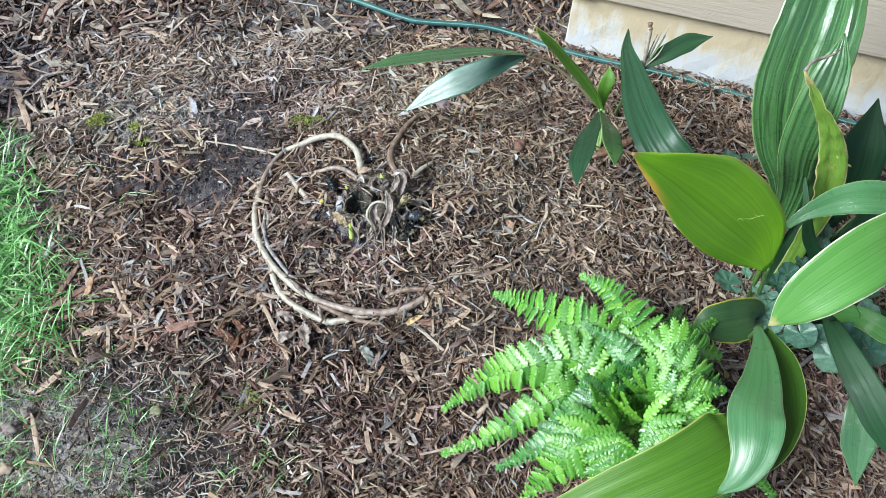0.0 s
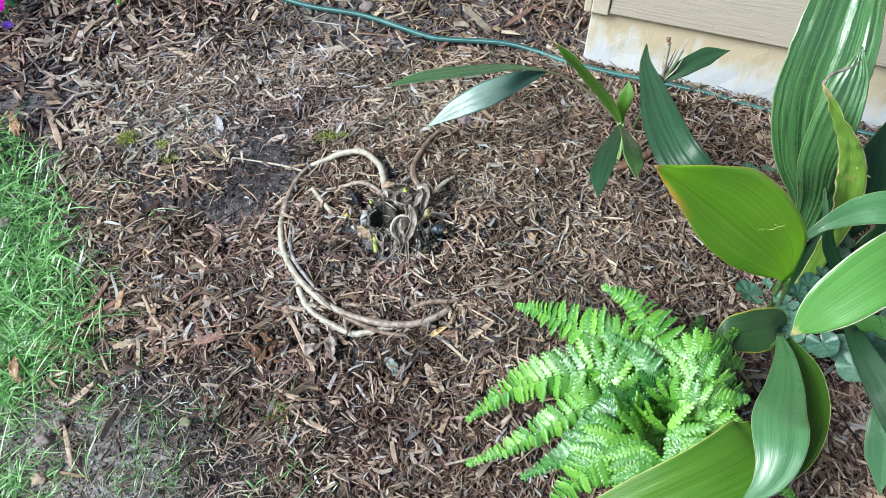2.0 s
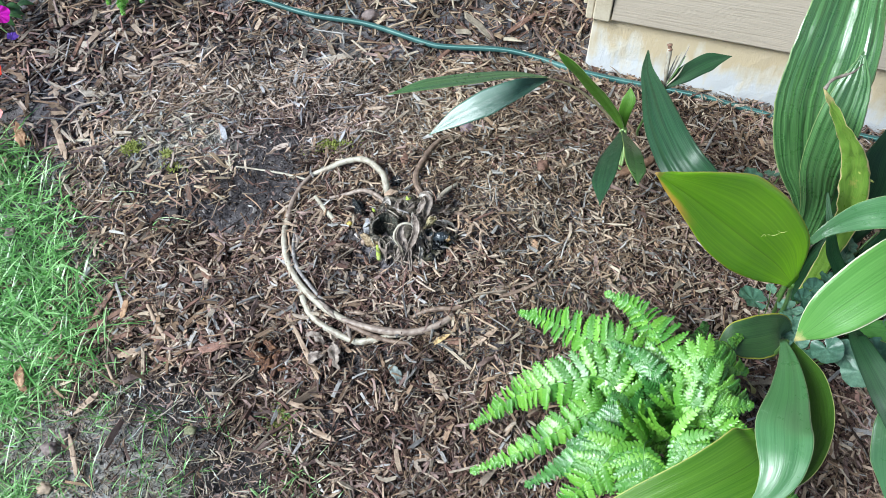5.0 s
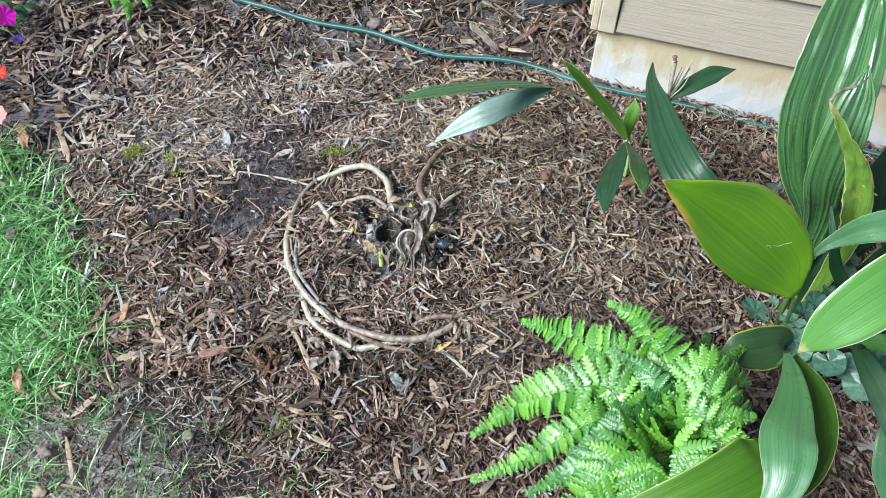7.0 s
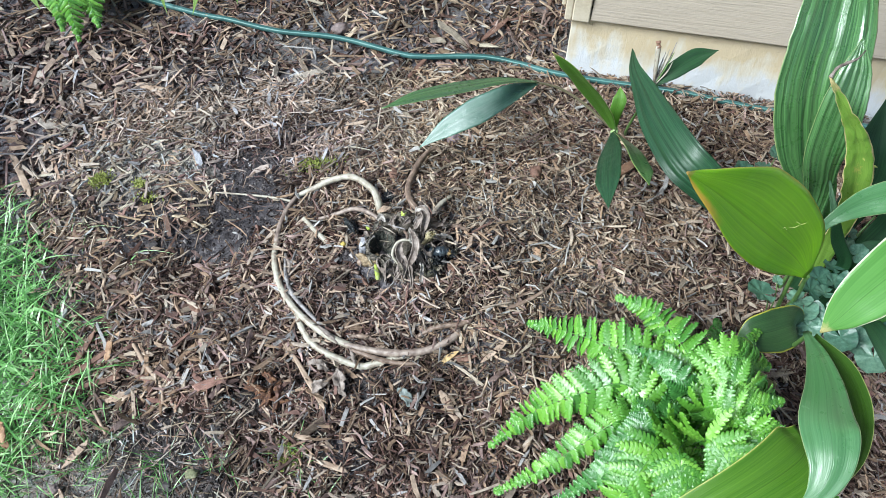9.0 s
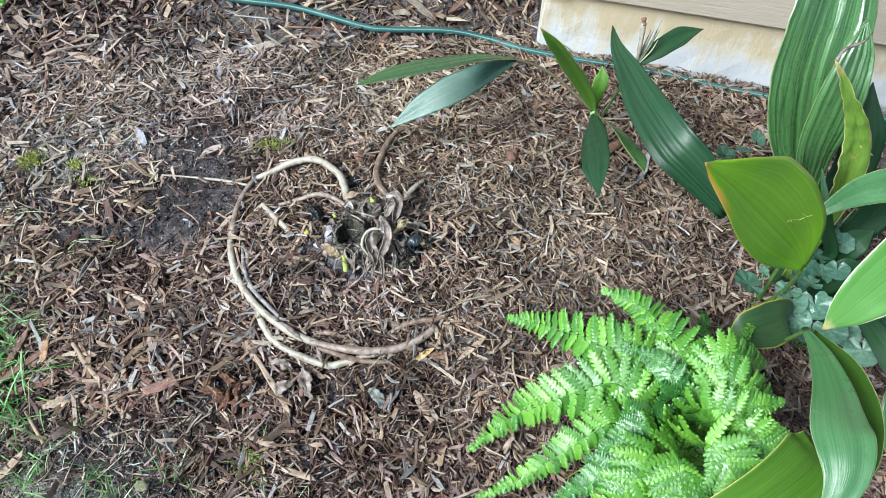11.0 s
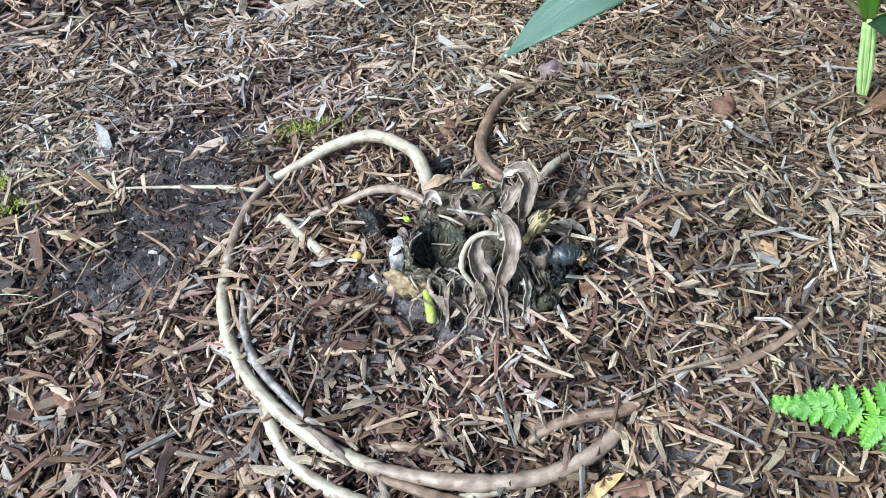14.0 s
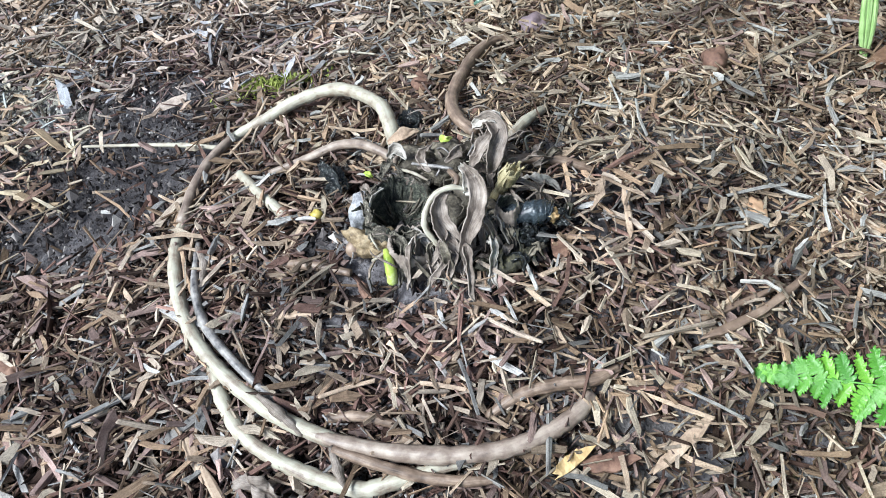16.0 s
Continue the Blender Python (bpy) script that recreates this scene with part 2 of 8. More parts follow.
def leaf_material(name, dark, light, margin=None, margin_width=0.06, tip=None, roughness=0.3, veins=55.0, contrast=1.0, through_light=0.22, blotch=None, burn=None, gloss=0.5):
    """A long leaf with parallel veins; u runs across the blade, v along it."""
    m, n, l, b = material(name)
    uv = coords(n, "UV")
    sep = n.new("ShaderNodeSeparateXYZ")
    l.new(uv, sep.inputs[0])
    stretch = n.new("ShaderNodeMapping")
    stretch.inputs["Scale"].default_value = (veins, 1.2, 1.0)
    l.new(uv, stretch.inputs["Vector"])
    streak = noise_node(n, l, stretch.outputs[0], 1.0, 3.0, 0.6)
    broad = n.new("ShaderNodeMapping")
    broad.inputs["Scale"].default_value = (7.0, 0.9, 1.0)
    l.new(uv, broad.inputs["Vector"])
    bands = noise_node(n, l, broad.outputs[0], 1.0, 2.0)
    f = math_node(n, l, "ADD", math_node(n, l, "MULTIPLY", streak, 0.6), math_node(n, l, "MULTIPLY", bands, 0.4))
    lo, hi = 0.5 - 0.17 / contrast, 0.5 + 0.17 / contrast
    col = ramp_node(n, l, f, [(max(lo, 0.02), dark), (min(hi, 0.98), light)])
    spots = noise_node(n, l, coords(n), 35.0, 5.0, 0.7)
    if blotch:
        col = mix_node(n, l, ramp_node(n, l, spots, [(0.6, (0, 0, 0)), (0.72, (1, 1, 1))]), col, blotch)
    rim = math_node(n, l, "MULTIPLY", math_node(n, l, "ABSOLUTE", math_node(n, l, "SUBTRACT", sep.outputs["X"], 0.5)), 2.0)
    if margin:
        wob = math_node(n, l, "ADD", rim, math_node(n, l, "MULTIPLY", math_node(n, l, "SUBTRACT", spots, 0.5), margin_width * 2.5))
        col = mix_node(n, l, ramp_node(n, l, wob, [(1 - margin_width - 0.02, (0, 0, 0)), (1 - margin_width + 0.02, (1, 1, 1))]), col, margin)
    if tip:
        end = math_node(n, l, "ADD", sep.outputs["Y"], math_node(n, l, "MULTIPLY", math_node(n, l, "SUBTRACT", spots, 0.5), 0.2))
        col = mix_node(n, l, ramp_node(n, l, end, [(0.93, (0, 0, 0)), (0.99, (1, 1, 1))]), col, tip)
    if burn:
        low = math_node(n, l, "ADD", sep.outputs["X"], math_node(n, l, "MULTIPLY", math_node(n, l, "SUBTRACT", spots, 0.5), 0.22))
        here = math_node(n, l, "MULTIPLY", ramp_node(n, l, low, [(0.1, (1, 1, 1)), (0.24, (0, 0, 0))]), ramp_node(n, l, sep.outputs["Y"], [(0.58, (0, 0, 0)), (0.7, (1, 1, 1))]))
        col = mix_node(n, l, here, col, burn)
    midrib = ramp_node(n, l, rim, [(0.0, (1, 1, 1)), (0.03, (0, 0, 0))])
    col = mix_node(n, l, math_node(n, l, "MULTIPLY", midrib, 0.5), col, tuple(0.55 * v for v in dark))
    l.new(col, b.inputs["Base Color"])
    l.new(ramp_node(n, l, spots, [(0.3, (roughness * 0.8,) * 3), (0.7, (roughness * 1.35,) * 3)]), b.inputs["Roughness"])
    b.inputs["Specular IOR Level"].default_value = gloss
    if gloss > 0.6:
        b.inputs["Coat Weight"].default_value, b.inputs["Coat Roughness"].default_value = gloss - 0.2, 0.22
    bump_node(n, l, streak, b, 0.7, 0.0012)
    t = n.new("ShaderNodeBsdfTranslucent")
    l.new(mix_node(n, l, 1.0, col, (1.5, 1.7, 0.8), "MULTIPLY"), t.inputs["Color"])
    mixer = n.new("ShaderNodeMixShader")
    mixer.inputs[0].default_value = through_light
    l.new(b.outputs[0], mixer.inputs[1])
    l.new(t.outputs[0], mixer.inputs[2])
    l.new(mixer.outputs[0], n["Material Output"].inputs["Surface"])
    return m


def foliage_material(name, stops, roughness=0.4, through_light=0.25, scale=60.0, bump=0.3, gloss=0.5):
    """Small leaves: a colour for each piece, with fine mottling."""
    m, n, l, b = material(name)
    c = coords(n)
    info = n.new("ShaderNodeObjectInfo").outputs["Random"]
    isle = n.new("ShaderNodeNewGeometry").outputs["Random Per Island"]
    spots = noise_node(n, l, c, scale, 5.0, 0.6)
    f = math_node(n, l, "ADD", math_node(n, l, "MULTIPLY", spots, 0.5),
                  math_node(n, l, "ADD", math_node(n, l, "MULTIPLY", info, 0.25), math_node(n, l, "MULTIPLY", isle, 0.25)))
    col = ramp_node(n, l, f, stops)
    l.new(col, b.inputs["Base Color"])
    b.inputs["Roughness"].default_value = roughness
    b.inputs["Specular IOR Level"].default_value = gloss
    if gloss > 0.8:
        b.inputs["Coat Weight"].default_value, b.inputs["Coat Roughness"].default_value = gloss - 0.65, 0.2
    bump_node(n, l, spots, b, bump, 0.001)
    t = n.new("ShaderNodeBsdfTranslucent")
    l.new(mix_node(n, l, 1.0, col, (1.4, 1.6, 0.8), "MULTIPLY"), t.inputs["Color"])
    mixer = n.new("ShaderNodeMixShader")
    mixer.inputs[0].default_value = through_light
    l.new(b.outputs[0], mixer.inputs[1])
    l.new(t.outputs[0], mixer.inputs[2])
    l.new(mixer.outputs[0], n["Material Output"].inputs["Surface"])
    return m


def foundation_material():
    """Cream paint on cement stucco: pale and chalky low down, ochre stains under the boards."""
    m, n, l, b = material("painted_cement_stucco")
    c = coords(n)
    sep = n.new("ShaderNodeSeparateXYZ")
    l.new(c, sep.inputs[0])
    big, fine = noise_node(n, l, c, 14.0, 5.0), noise_node(n, l, c, 130.0, 6.0, 0.7)
    run = n.new("ShaderNodeMapping")
    run.inputs["Scale"].default_value = (38.0, 38.0, 5.0)
    l.new(c, run.inputs["Vector"])
    drips = noise_node(n, l, run.outputs[0], 1.0, 4.0)
    level = math_node(n, l, "ADD", math_node(n, l, "MULTIPLY", sep.outputs["Z"], 4.0),
                      math_node(n, l, "ADD", math_node(n, l, "MULTIPLY", math_node(n, l, "SUBTRACT", drips, 0.5), 0.9), math_node(n, l, "MULTIPLY", math_node(n, l, "SUBTRACT", big, 0.5), 0.8)))
    col = ramp_node(n, l, level, [(0.1, (0.56, 0.58, 0.585)), (0.28, (0.58, 0.545, 0.45)), (0.48, (0.52, 0.43, 0.28)), (0.85, (0.5, 0.42, 0.29))])
    col = mix_node(n, l, ramp_node(n, l, fine, [(0.64, (0, 0, 0)), (0.74, (1, 1, 1))]), col, (0.42, 0.36, 0.26))
    soil = math_node(n, l, "ADD", math_node(n, l, "MULTIPLY", sep.outputs["Z"], 12.0), math_node(n, l, "MULTIPLY", fine, 1.2))
    col = mix_node(n, l, ramp_node(n, l, soil, [(0.15, (1, 1, 1)), (0.5, (0, 0, 0))]), col, (0.2, 0.17, 0.14))
    l.new(col, b.inputs["Base Color"])
    b.inputs["Roughness"].default_value = 0.75
    bump_node(n, l, math_node(n, l, "ADD", math_node(n, l, "MULTIPLY", fine, 0.6), math_node(n, l, "MULTIPLY", drips, 0.8)), b, 0.5, 0.004)
    return m


def siding_material():
    """Beige paint on embossed boards: the grain runs along them."""
    m, n, l, b = material("beige_painted_board")
    c = coords(n)
    run = n.new("ShaderNodeMapping")
    run.inputs["Scale"].default_value = (9.0, 9.0, 210.0)
    l.new(c, run.inputs["Vector"])
    grain, big = noise_node(n, l, run.outputs[0], 1.0, 4.0, 0.6), noise_node(n, l, c, 9.0, 4.0)
    col = mix_node(n, l, big, (0.41, 0.355, 0.28), (0.47, 0.41, 0.33))
    col = mix_node(n, l, ramp_node(n, l, grain, [(0.3, (1, 1, 1)), (0.5, (0, 0, 0))]), col, (0.38, 0.325, 0.255))
    l.new(col, b.inputs["Base Color"])
    b.inputs["Roughness"].default_value = 0.55
    bump_node(n, l, grain, b, 0.7, 0.002)
    return m


M_CHIP = chip_material()
M_SOIL = soil_material()
M_FOUND = foundation_material()
M_SIDING = siding_material()
M_TRIM = rough_material("cream_trim_paint", [(0.3, (0.42, 0.35, 0.24)), (0.5, (0.55, 0.49, 0.37)), (0.7, (0.62, 0.57, 0.46))], 12, 160, 0.5, 0.25)
M_HOSE = rough_material("teal_green_vinyl", [(0.3, (0.012, 0.04, 0.038)), (0.5, (0.028, 0.095, 0.088)), (0.7, (0.075, 0.17, 0.155))], 9, 300, 0.4, 0.15)
M_HOSE_LINE = rough_material("pale_hose_stripe", [(0.3, (0.06, 0.18, 0.16)), (0.7, (0.16, 0.32, 0.28))], 20, 300, 0.45, 0.1)
M_POT = rough_material("blue_grey_plastic", [(0.3, (0.045, 0.06, 0.075)), (0.5, (0.09, 0.12, 0.14)), (0.7, (0.16, 0.19, 0.21))], 12, 220, 0.45, 0.1)
M_STALK = husk_material("dried_pale_stalk", [(0.3, (0.05, 0.036, 0.028)), (0.4, (0.22, 0.175, 0.134)), (0.5, (0.33, 0.305, 0.24)), (0.68, (0.455, 0.45, 0.365))], 5.0, 0.5, 0.45, 0.6)
M_STALK_BROWN = husk_material("dried_brown_stalk", [(0.32, (0.035, 0.023, 0.017)), (0.5, (0.17, 0.117, 0.085)), (0.68, (0.38, 0.29, 0.22))], 5.0, 0.5, 0.5, 0.6)
M_STALK_GREY = husk_material("weathered_grey_stalk", [(0.36, (0.012, 0.012, 0.014)), (0.43, (0.1, 0.095, 0.095)), (0.52, (0.23, 0.215, 0.205)), (0.68, (0.44, 0.42, 0.39))], 4.0, 0.45, 0.3, 0.6)
M_HUSK = husk_material("papery_dry_husk", [(0.34, (0.03, 0.022, 0.018)), (0.44, (0.125, 0.098, 0.08)), (0.53, (0.235, 0.195, 0.165)), (0.66, (0.4, 0.35, 0.31))], 19.0, 0.65, 0.42, 1.0)
# its palest stops give white specks and coloured-in wet glints
M_ROT = rough_material("black_wet_rot", [(0.3, (0.005, 0.006, 0.007)), (0.53, (0.018, 0.021, 0.022)), (0.62, (0.075, 0.082, 0.08)), (0.73, (0.36, 0.37, 0.34))], 110, 420, 0.18, 1.0, 0.006)
M_CORM = rough_material("fibrous_crown", [(0.34, (0.012, 0.01, 0.008)), (0.5, (0.07, 0.058, 0.042)), (0.7, (0.3, 0.265, 0.2))], 60, 350, 0.75, 0.8, 0.004)
M_BUD = rough_material("fresh_shoot", [(0.34, (0.2, 0.29, 0.03)), (0.5, (0.36, 0.45, 0.09)), (0.66, (0.6, 0.64, 0.4))], 60, 300, 0.4, 0.1)
M_YELLOW = rough_material("yellow_bud", [(0.3, (0.2, 0.14, 0.02)), (0.6, (0.46, 0.37, 0.09))], 160, 400, 0.45, 0.2)
M_STONE = rough_material("grey_brown_stone", [(0.3, (0.07, 0.055, 0.05)), (0.5, (0.17, 0.13, 0.12)), (0.72, (0.32, 0.26, 0.24))], 50, 350, 0.7, 0.5)
M_BARK = rough_material("reddish_bark", [(0.3, (0.05, 0.025, 0.018)), (0.5, (0.15, 0.08, 0.055)), (0.7, (0.27, 0.16, 0.11))], 40, 300, 0.8, 0.7)
M_TAN = rough_material("pale_split_wood", [(0.3, (0.14, 0.09, 0.06)), (0.5, (0.33, 0.24, 0.17)), (0.72, (0.52, 0.42, 0.32))], 40, 450, 0.75, 0.5)
M_MOSS = foliage_material("yellow_green_moss", [(0.25, (0.09, 0.11, 0.02)), (0.5, (0.24, 0.28, 0.06)), (0.75, (0.42, 0.44, 0.16))], 0.8, 0.15, 200)
M_DEADLEAF = rough_material("dead_brown_leaf", [(0.3, (0.12, 0.06, 0.03)), (0.5, (0.3, 0.17, 0.09)), (0.7, (0.5, 0.34, 0.2))], 40, 300, 0.7, 0.4)
M_PALELEAF = rough_material("bleached_grey_green_leaf", [(0.3, (0.07, 0.085, 0.08)), (0.5, (0.15, 0.18, 0.165)), (0.7, (0.24, 0.27, 0.25))], 60, 300, 0.6, 0.3)
M_GRASS = foliage_material("lawn_grass", [(0.22, (0.018, 0.06, 0.016)), (0.42, (0.13, 0.35, 0.09)), (0.56, (0.38, 0.63, 0.3)), (0.74, (0.72, 0.82, 0.6))], 0.3, 0.28, 30, 0.3, 0.7)
M_FERN = foliage_material("glossy_fern", [(0.2, (0.016, 0.085, 0.016)), (0.42, (0.06, 0.22, 0.03)), (0.6, (0.13, 0.36, 0.04)), (0.82, (0.29, 0.54, 0.08))], 0.23, 0.12, 45, 0.5, 0.9)
M_FERN_OLD = foliage_material("dark_glossy_fern", [(0.2, (0.016, 0.075, 0.02)), (0.45, (0.042, 0.175, 0.035)), (0.8, (0.12, 0.34, 0.08))], 0.2, 0.16, 45, 0.4, 0.95)
M_RACHIS = rough_material("green_rachis", [(0.3, (0.05, 0.17, 0.03)), (0.6, (0.1, 0.28, 0.05))], 40, 200, 0.5, 0.2)
M_VIOLET = foliage_material("blue_green_violet_leaf", [(0.25, (0.02, 0.06, 0.038)), (0.5, (0.06, 0.15, 0.1)), (0.72, (0.16, 0.3, 0.21))], 0.34, 0.15, 4.0, 0.8)
M_PETIOLE = rough_material("green_leaf_stalk", [(0.3, (0.03, 0.085, 0.02)), (0.6, (0.1, 0.2, 0.05))], 40, 200, 0.4, 0.2)


# ---- ground: one sheet to the horizon, fine under the bed ----
def graded(lo, hi, step, reach):
    inner = np.arange(lo, hi + step / 2, step)
    out, d, last = [], step, hi
    while last < reach:
        d *= 1.35
        last += d
        out.append(last)
    left = [lo + hi - v for v in out][::-1]
    return np.concatenate([left, inner, out])


def build_ground():
    xs, ys = graded(-1.9, 1.5, 0.017, 400.0), graded(0.05, 2.5, 0.017, 400.0)
    gx, gy = np.meshgrid(xs, ys)
    z = ground_z(gx, gy)
    near = np.exp(-np.maximum(0, np.hypot(gx, gy - 1.2) - 2.2) * 3)
    bumps = np.zeros_like(z)
    for j, i in zip(*np.where(near > 0.01)):
        p = Vector((gx[j, i], gy[j, i], 0.0))
        bumps[j, i] = 0.009 * noise.noise(p * 7.0) + 0.006 * noise.noise(p * 19.0) + 0.004 * noise.noise(p * 45.0)
    # the hollows of the bare patches and a shallow pit beside the crown
    for cx, cy, r, d in ((-0.51, 1.17, 0.13, 0.012), (-0.48, 0.47, 0.14, 0.015), (-0.22, 0.72, 0.1, 0.018), (-0.09, 0.93, 0.07, 0.006)):
        bumps -= d * np.exp(-((gx - cx) ** 2 + (gy - cy) ** 2) / r ** 2)
    z = z - 0.012 + bumps * near
    h, w = z.shape
    verts = np.stack([gx, gy, z], -1).reshape(-1, 3)
    idx = np.arange(h * w).reshape(h, w)
    faces = np.stack([idx[:-1, :-1], idx[:-1, 1:], idx[1:, 1:], idx[1:, :-1]], -1).reshape(-1, 4)
    me = mesh_from("ground", verts, faces)
    ob = part("ground", me, M_SOIL)
    tagged(ob, "dark damp garden soil falling gently away from the house", "ground", kind="structure")


build_ground()


# ---- shredded bark mulch ----
TONES = np.array([
    (0.014, 0.01, 0.008), (0.045, 0.029, 0.022), (0.088, 0.054, 0.04), (0.15, 0.086, 0.066), (0.2, 0.135, 0.112),
    (0.235, 0.156, 0.1), (0.335, 0.242, 0.168), (0.385, 0.302, 0.226), (0.42, 0.338, 0.246), (0.265, 0.245, 0.22)])
# weights of the ten tones: red-brown shreds, pale dry shreds, dark chips both damp and shaded
W_RED = np.array([0.12, 0.14, 0.15, 0.17, 0.14, 0.12, 0.09, 0.04, 0.015, 0.02])
W_PALE = np.array([0.045, 0.06, 0.09, 0.11, 0.15, 0.15, 0.15, 0.11, 0.045, 0.045])
W_DARK = np.array([0.2, 0.19, 0.17, 0.13, 0.11, 0.07, 0.05, 0.03, 0.02, 0.03])


def blob(x, y, cx, cy, rx, ry):
    return np.exp(-((x - cx) / rx) ** 2 - ((y - cy) / ry) ** 2)


def zones(x, y):
    """Share of pale shreds, of dark chips, and the cover, at each place of the bed."""
    pale = 1.3 * blob(x, y, -0.58, 1.55, 0.45, 0.17) + 0.8 * blob(x, y, -0.84, 1.36, 0.22, 0.15) + blob(x, y, -0.2, 1.38, 0.35, 0.11) + 0.5 * blob(x, y, -1.0, 1.6, 0.3, 0.3) + 1.3 * blob(x, y, 0.22, 1.0, 0.3, 0.22)
    # terms at the clump, ring and crown put their shade into chip tones
    dark = (1.2 * blob(x, y, -0.52, 0.92, 0.34, 0.3) + blob(x, y, -0.15, 0.55, 0.45, 0.2) + 1.5 * blob(x, y, -0.47, 1.36, 0.17, 0.11) + 0.9 * blob(x, y, -0.7, 1.8, 0.2, 0.1)
            + 1.1 * blob(x, y, -1.2, 1.72, 0.3, 0.35) + 0.8 * blob(x, y, 0.7, 0.95, 0.4, 0.5) + 0.9 * blob(x, y, 0.72, 0.55, 0.3, 0.25) + 0.9 * blob(x, y, -0.2, 0.87, 0.18, 0.09) + blob(x, y, 0.035, 0.95, 0.07, 0.06))
    # the last term bares that shade-coloured soil beside the crown
    bare = (0.75 * blob(x, y, -0.6, 1.19, 0.22, 0.07) + 0.6 * blob(x, y, -0.27, 0.6, 0.09, 0.05) + 1.1 * blob(x, y, -0.53, 1.195, 0.13, 0.085) + blob(x, y, -0.67, 1.19, 0.13, 0.075) + 0.7 * blob(x, y, -0.6, 1.29, 0.1, 0.06) + 1.05 * blob(x, y, -0.82, 1.38, 0.13, 0.09)
            + 0.9 * blob(x, y, -0.69, 1.37, 0.09, 0.07) + 0.6 * blob(x, y, -0.47, 1.34, 0.09, 0.06) + 0.6 * blob(x, y, -0.32, 1.3, 0.035, 0.015) + 0.45 * blob(x, y, -1.0, 1.5, 0.13, 0.1) + 0.5 * blob(x, y, -0.86, 1.24, 0.1, 0.07)
            + 0.5 * blob(x, y, -0.55, 1.07, 0.1, 0.05) + 0.85 * blob(x, y, -0.45, 0.74, 0.075, 0.045) + 1.0 * blob(x, y, -0.66, 0.675, 0.12, 0.045) + 1.1 * blob(x, y, -0.49, 0.475, 0.12, 0.09)
            + 0.9 * blob(x, y, -0.7, 0.52, 0.16, 0.13) + 0.95 * blob(x, y, -0.92, 0.52, 0.22, 0.14) + 0.5 * blob(x, y, -0.22, 0.73, 0.09, 0.06) + 0.75 * blob(x, y, -0.11, 1.0, 0.075, 0.06) + 0.4 * blob(x, y, 0.03, 0.96, 0.06, 0.05))
    for cx, cy, r in ((-0.162, 0.992, 0.05), (-0.25, 1.005, 0.013), (-0.215, 0.955, 0.014), (-0.16, 0.93, 0.016), (-0.06, 0.96, 0.03), (-0.1, 0.975, 0.032)):
        bare = bare + 1.4 * blob(x, y, cx, cy, r, r)
    lawn = 1 / (1 + np.exp(-(-0.86 - x) / 0.05)) / (1 + np.exp((y - 1.28 + 0.9 * (x + 1.05)) / 0.06))
    bare = 1.3 * bare
    cover = np.clip(1 - 1.02 * bare, 0.05, 1) * (1 - 0.93 * lawn) / (1 + np.exp((-1.75 - x) / 0.1))
    return np.clip(pale, 0, 1), np.clip(dark, 0, 1), cover


def tone_field(x, y):
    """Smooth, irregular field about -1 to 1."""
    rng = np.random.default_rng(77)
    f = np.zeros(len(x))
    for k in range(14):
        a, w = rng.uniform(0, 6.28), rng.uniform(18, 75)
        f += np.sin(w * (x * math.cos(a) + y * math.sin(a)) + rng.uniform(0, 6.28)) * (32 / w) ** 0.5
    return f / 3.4


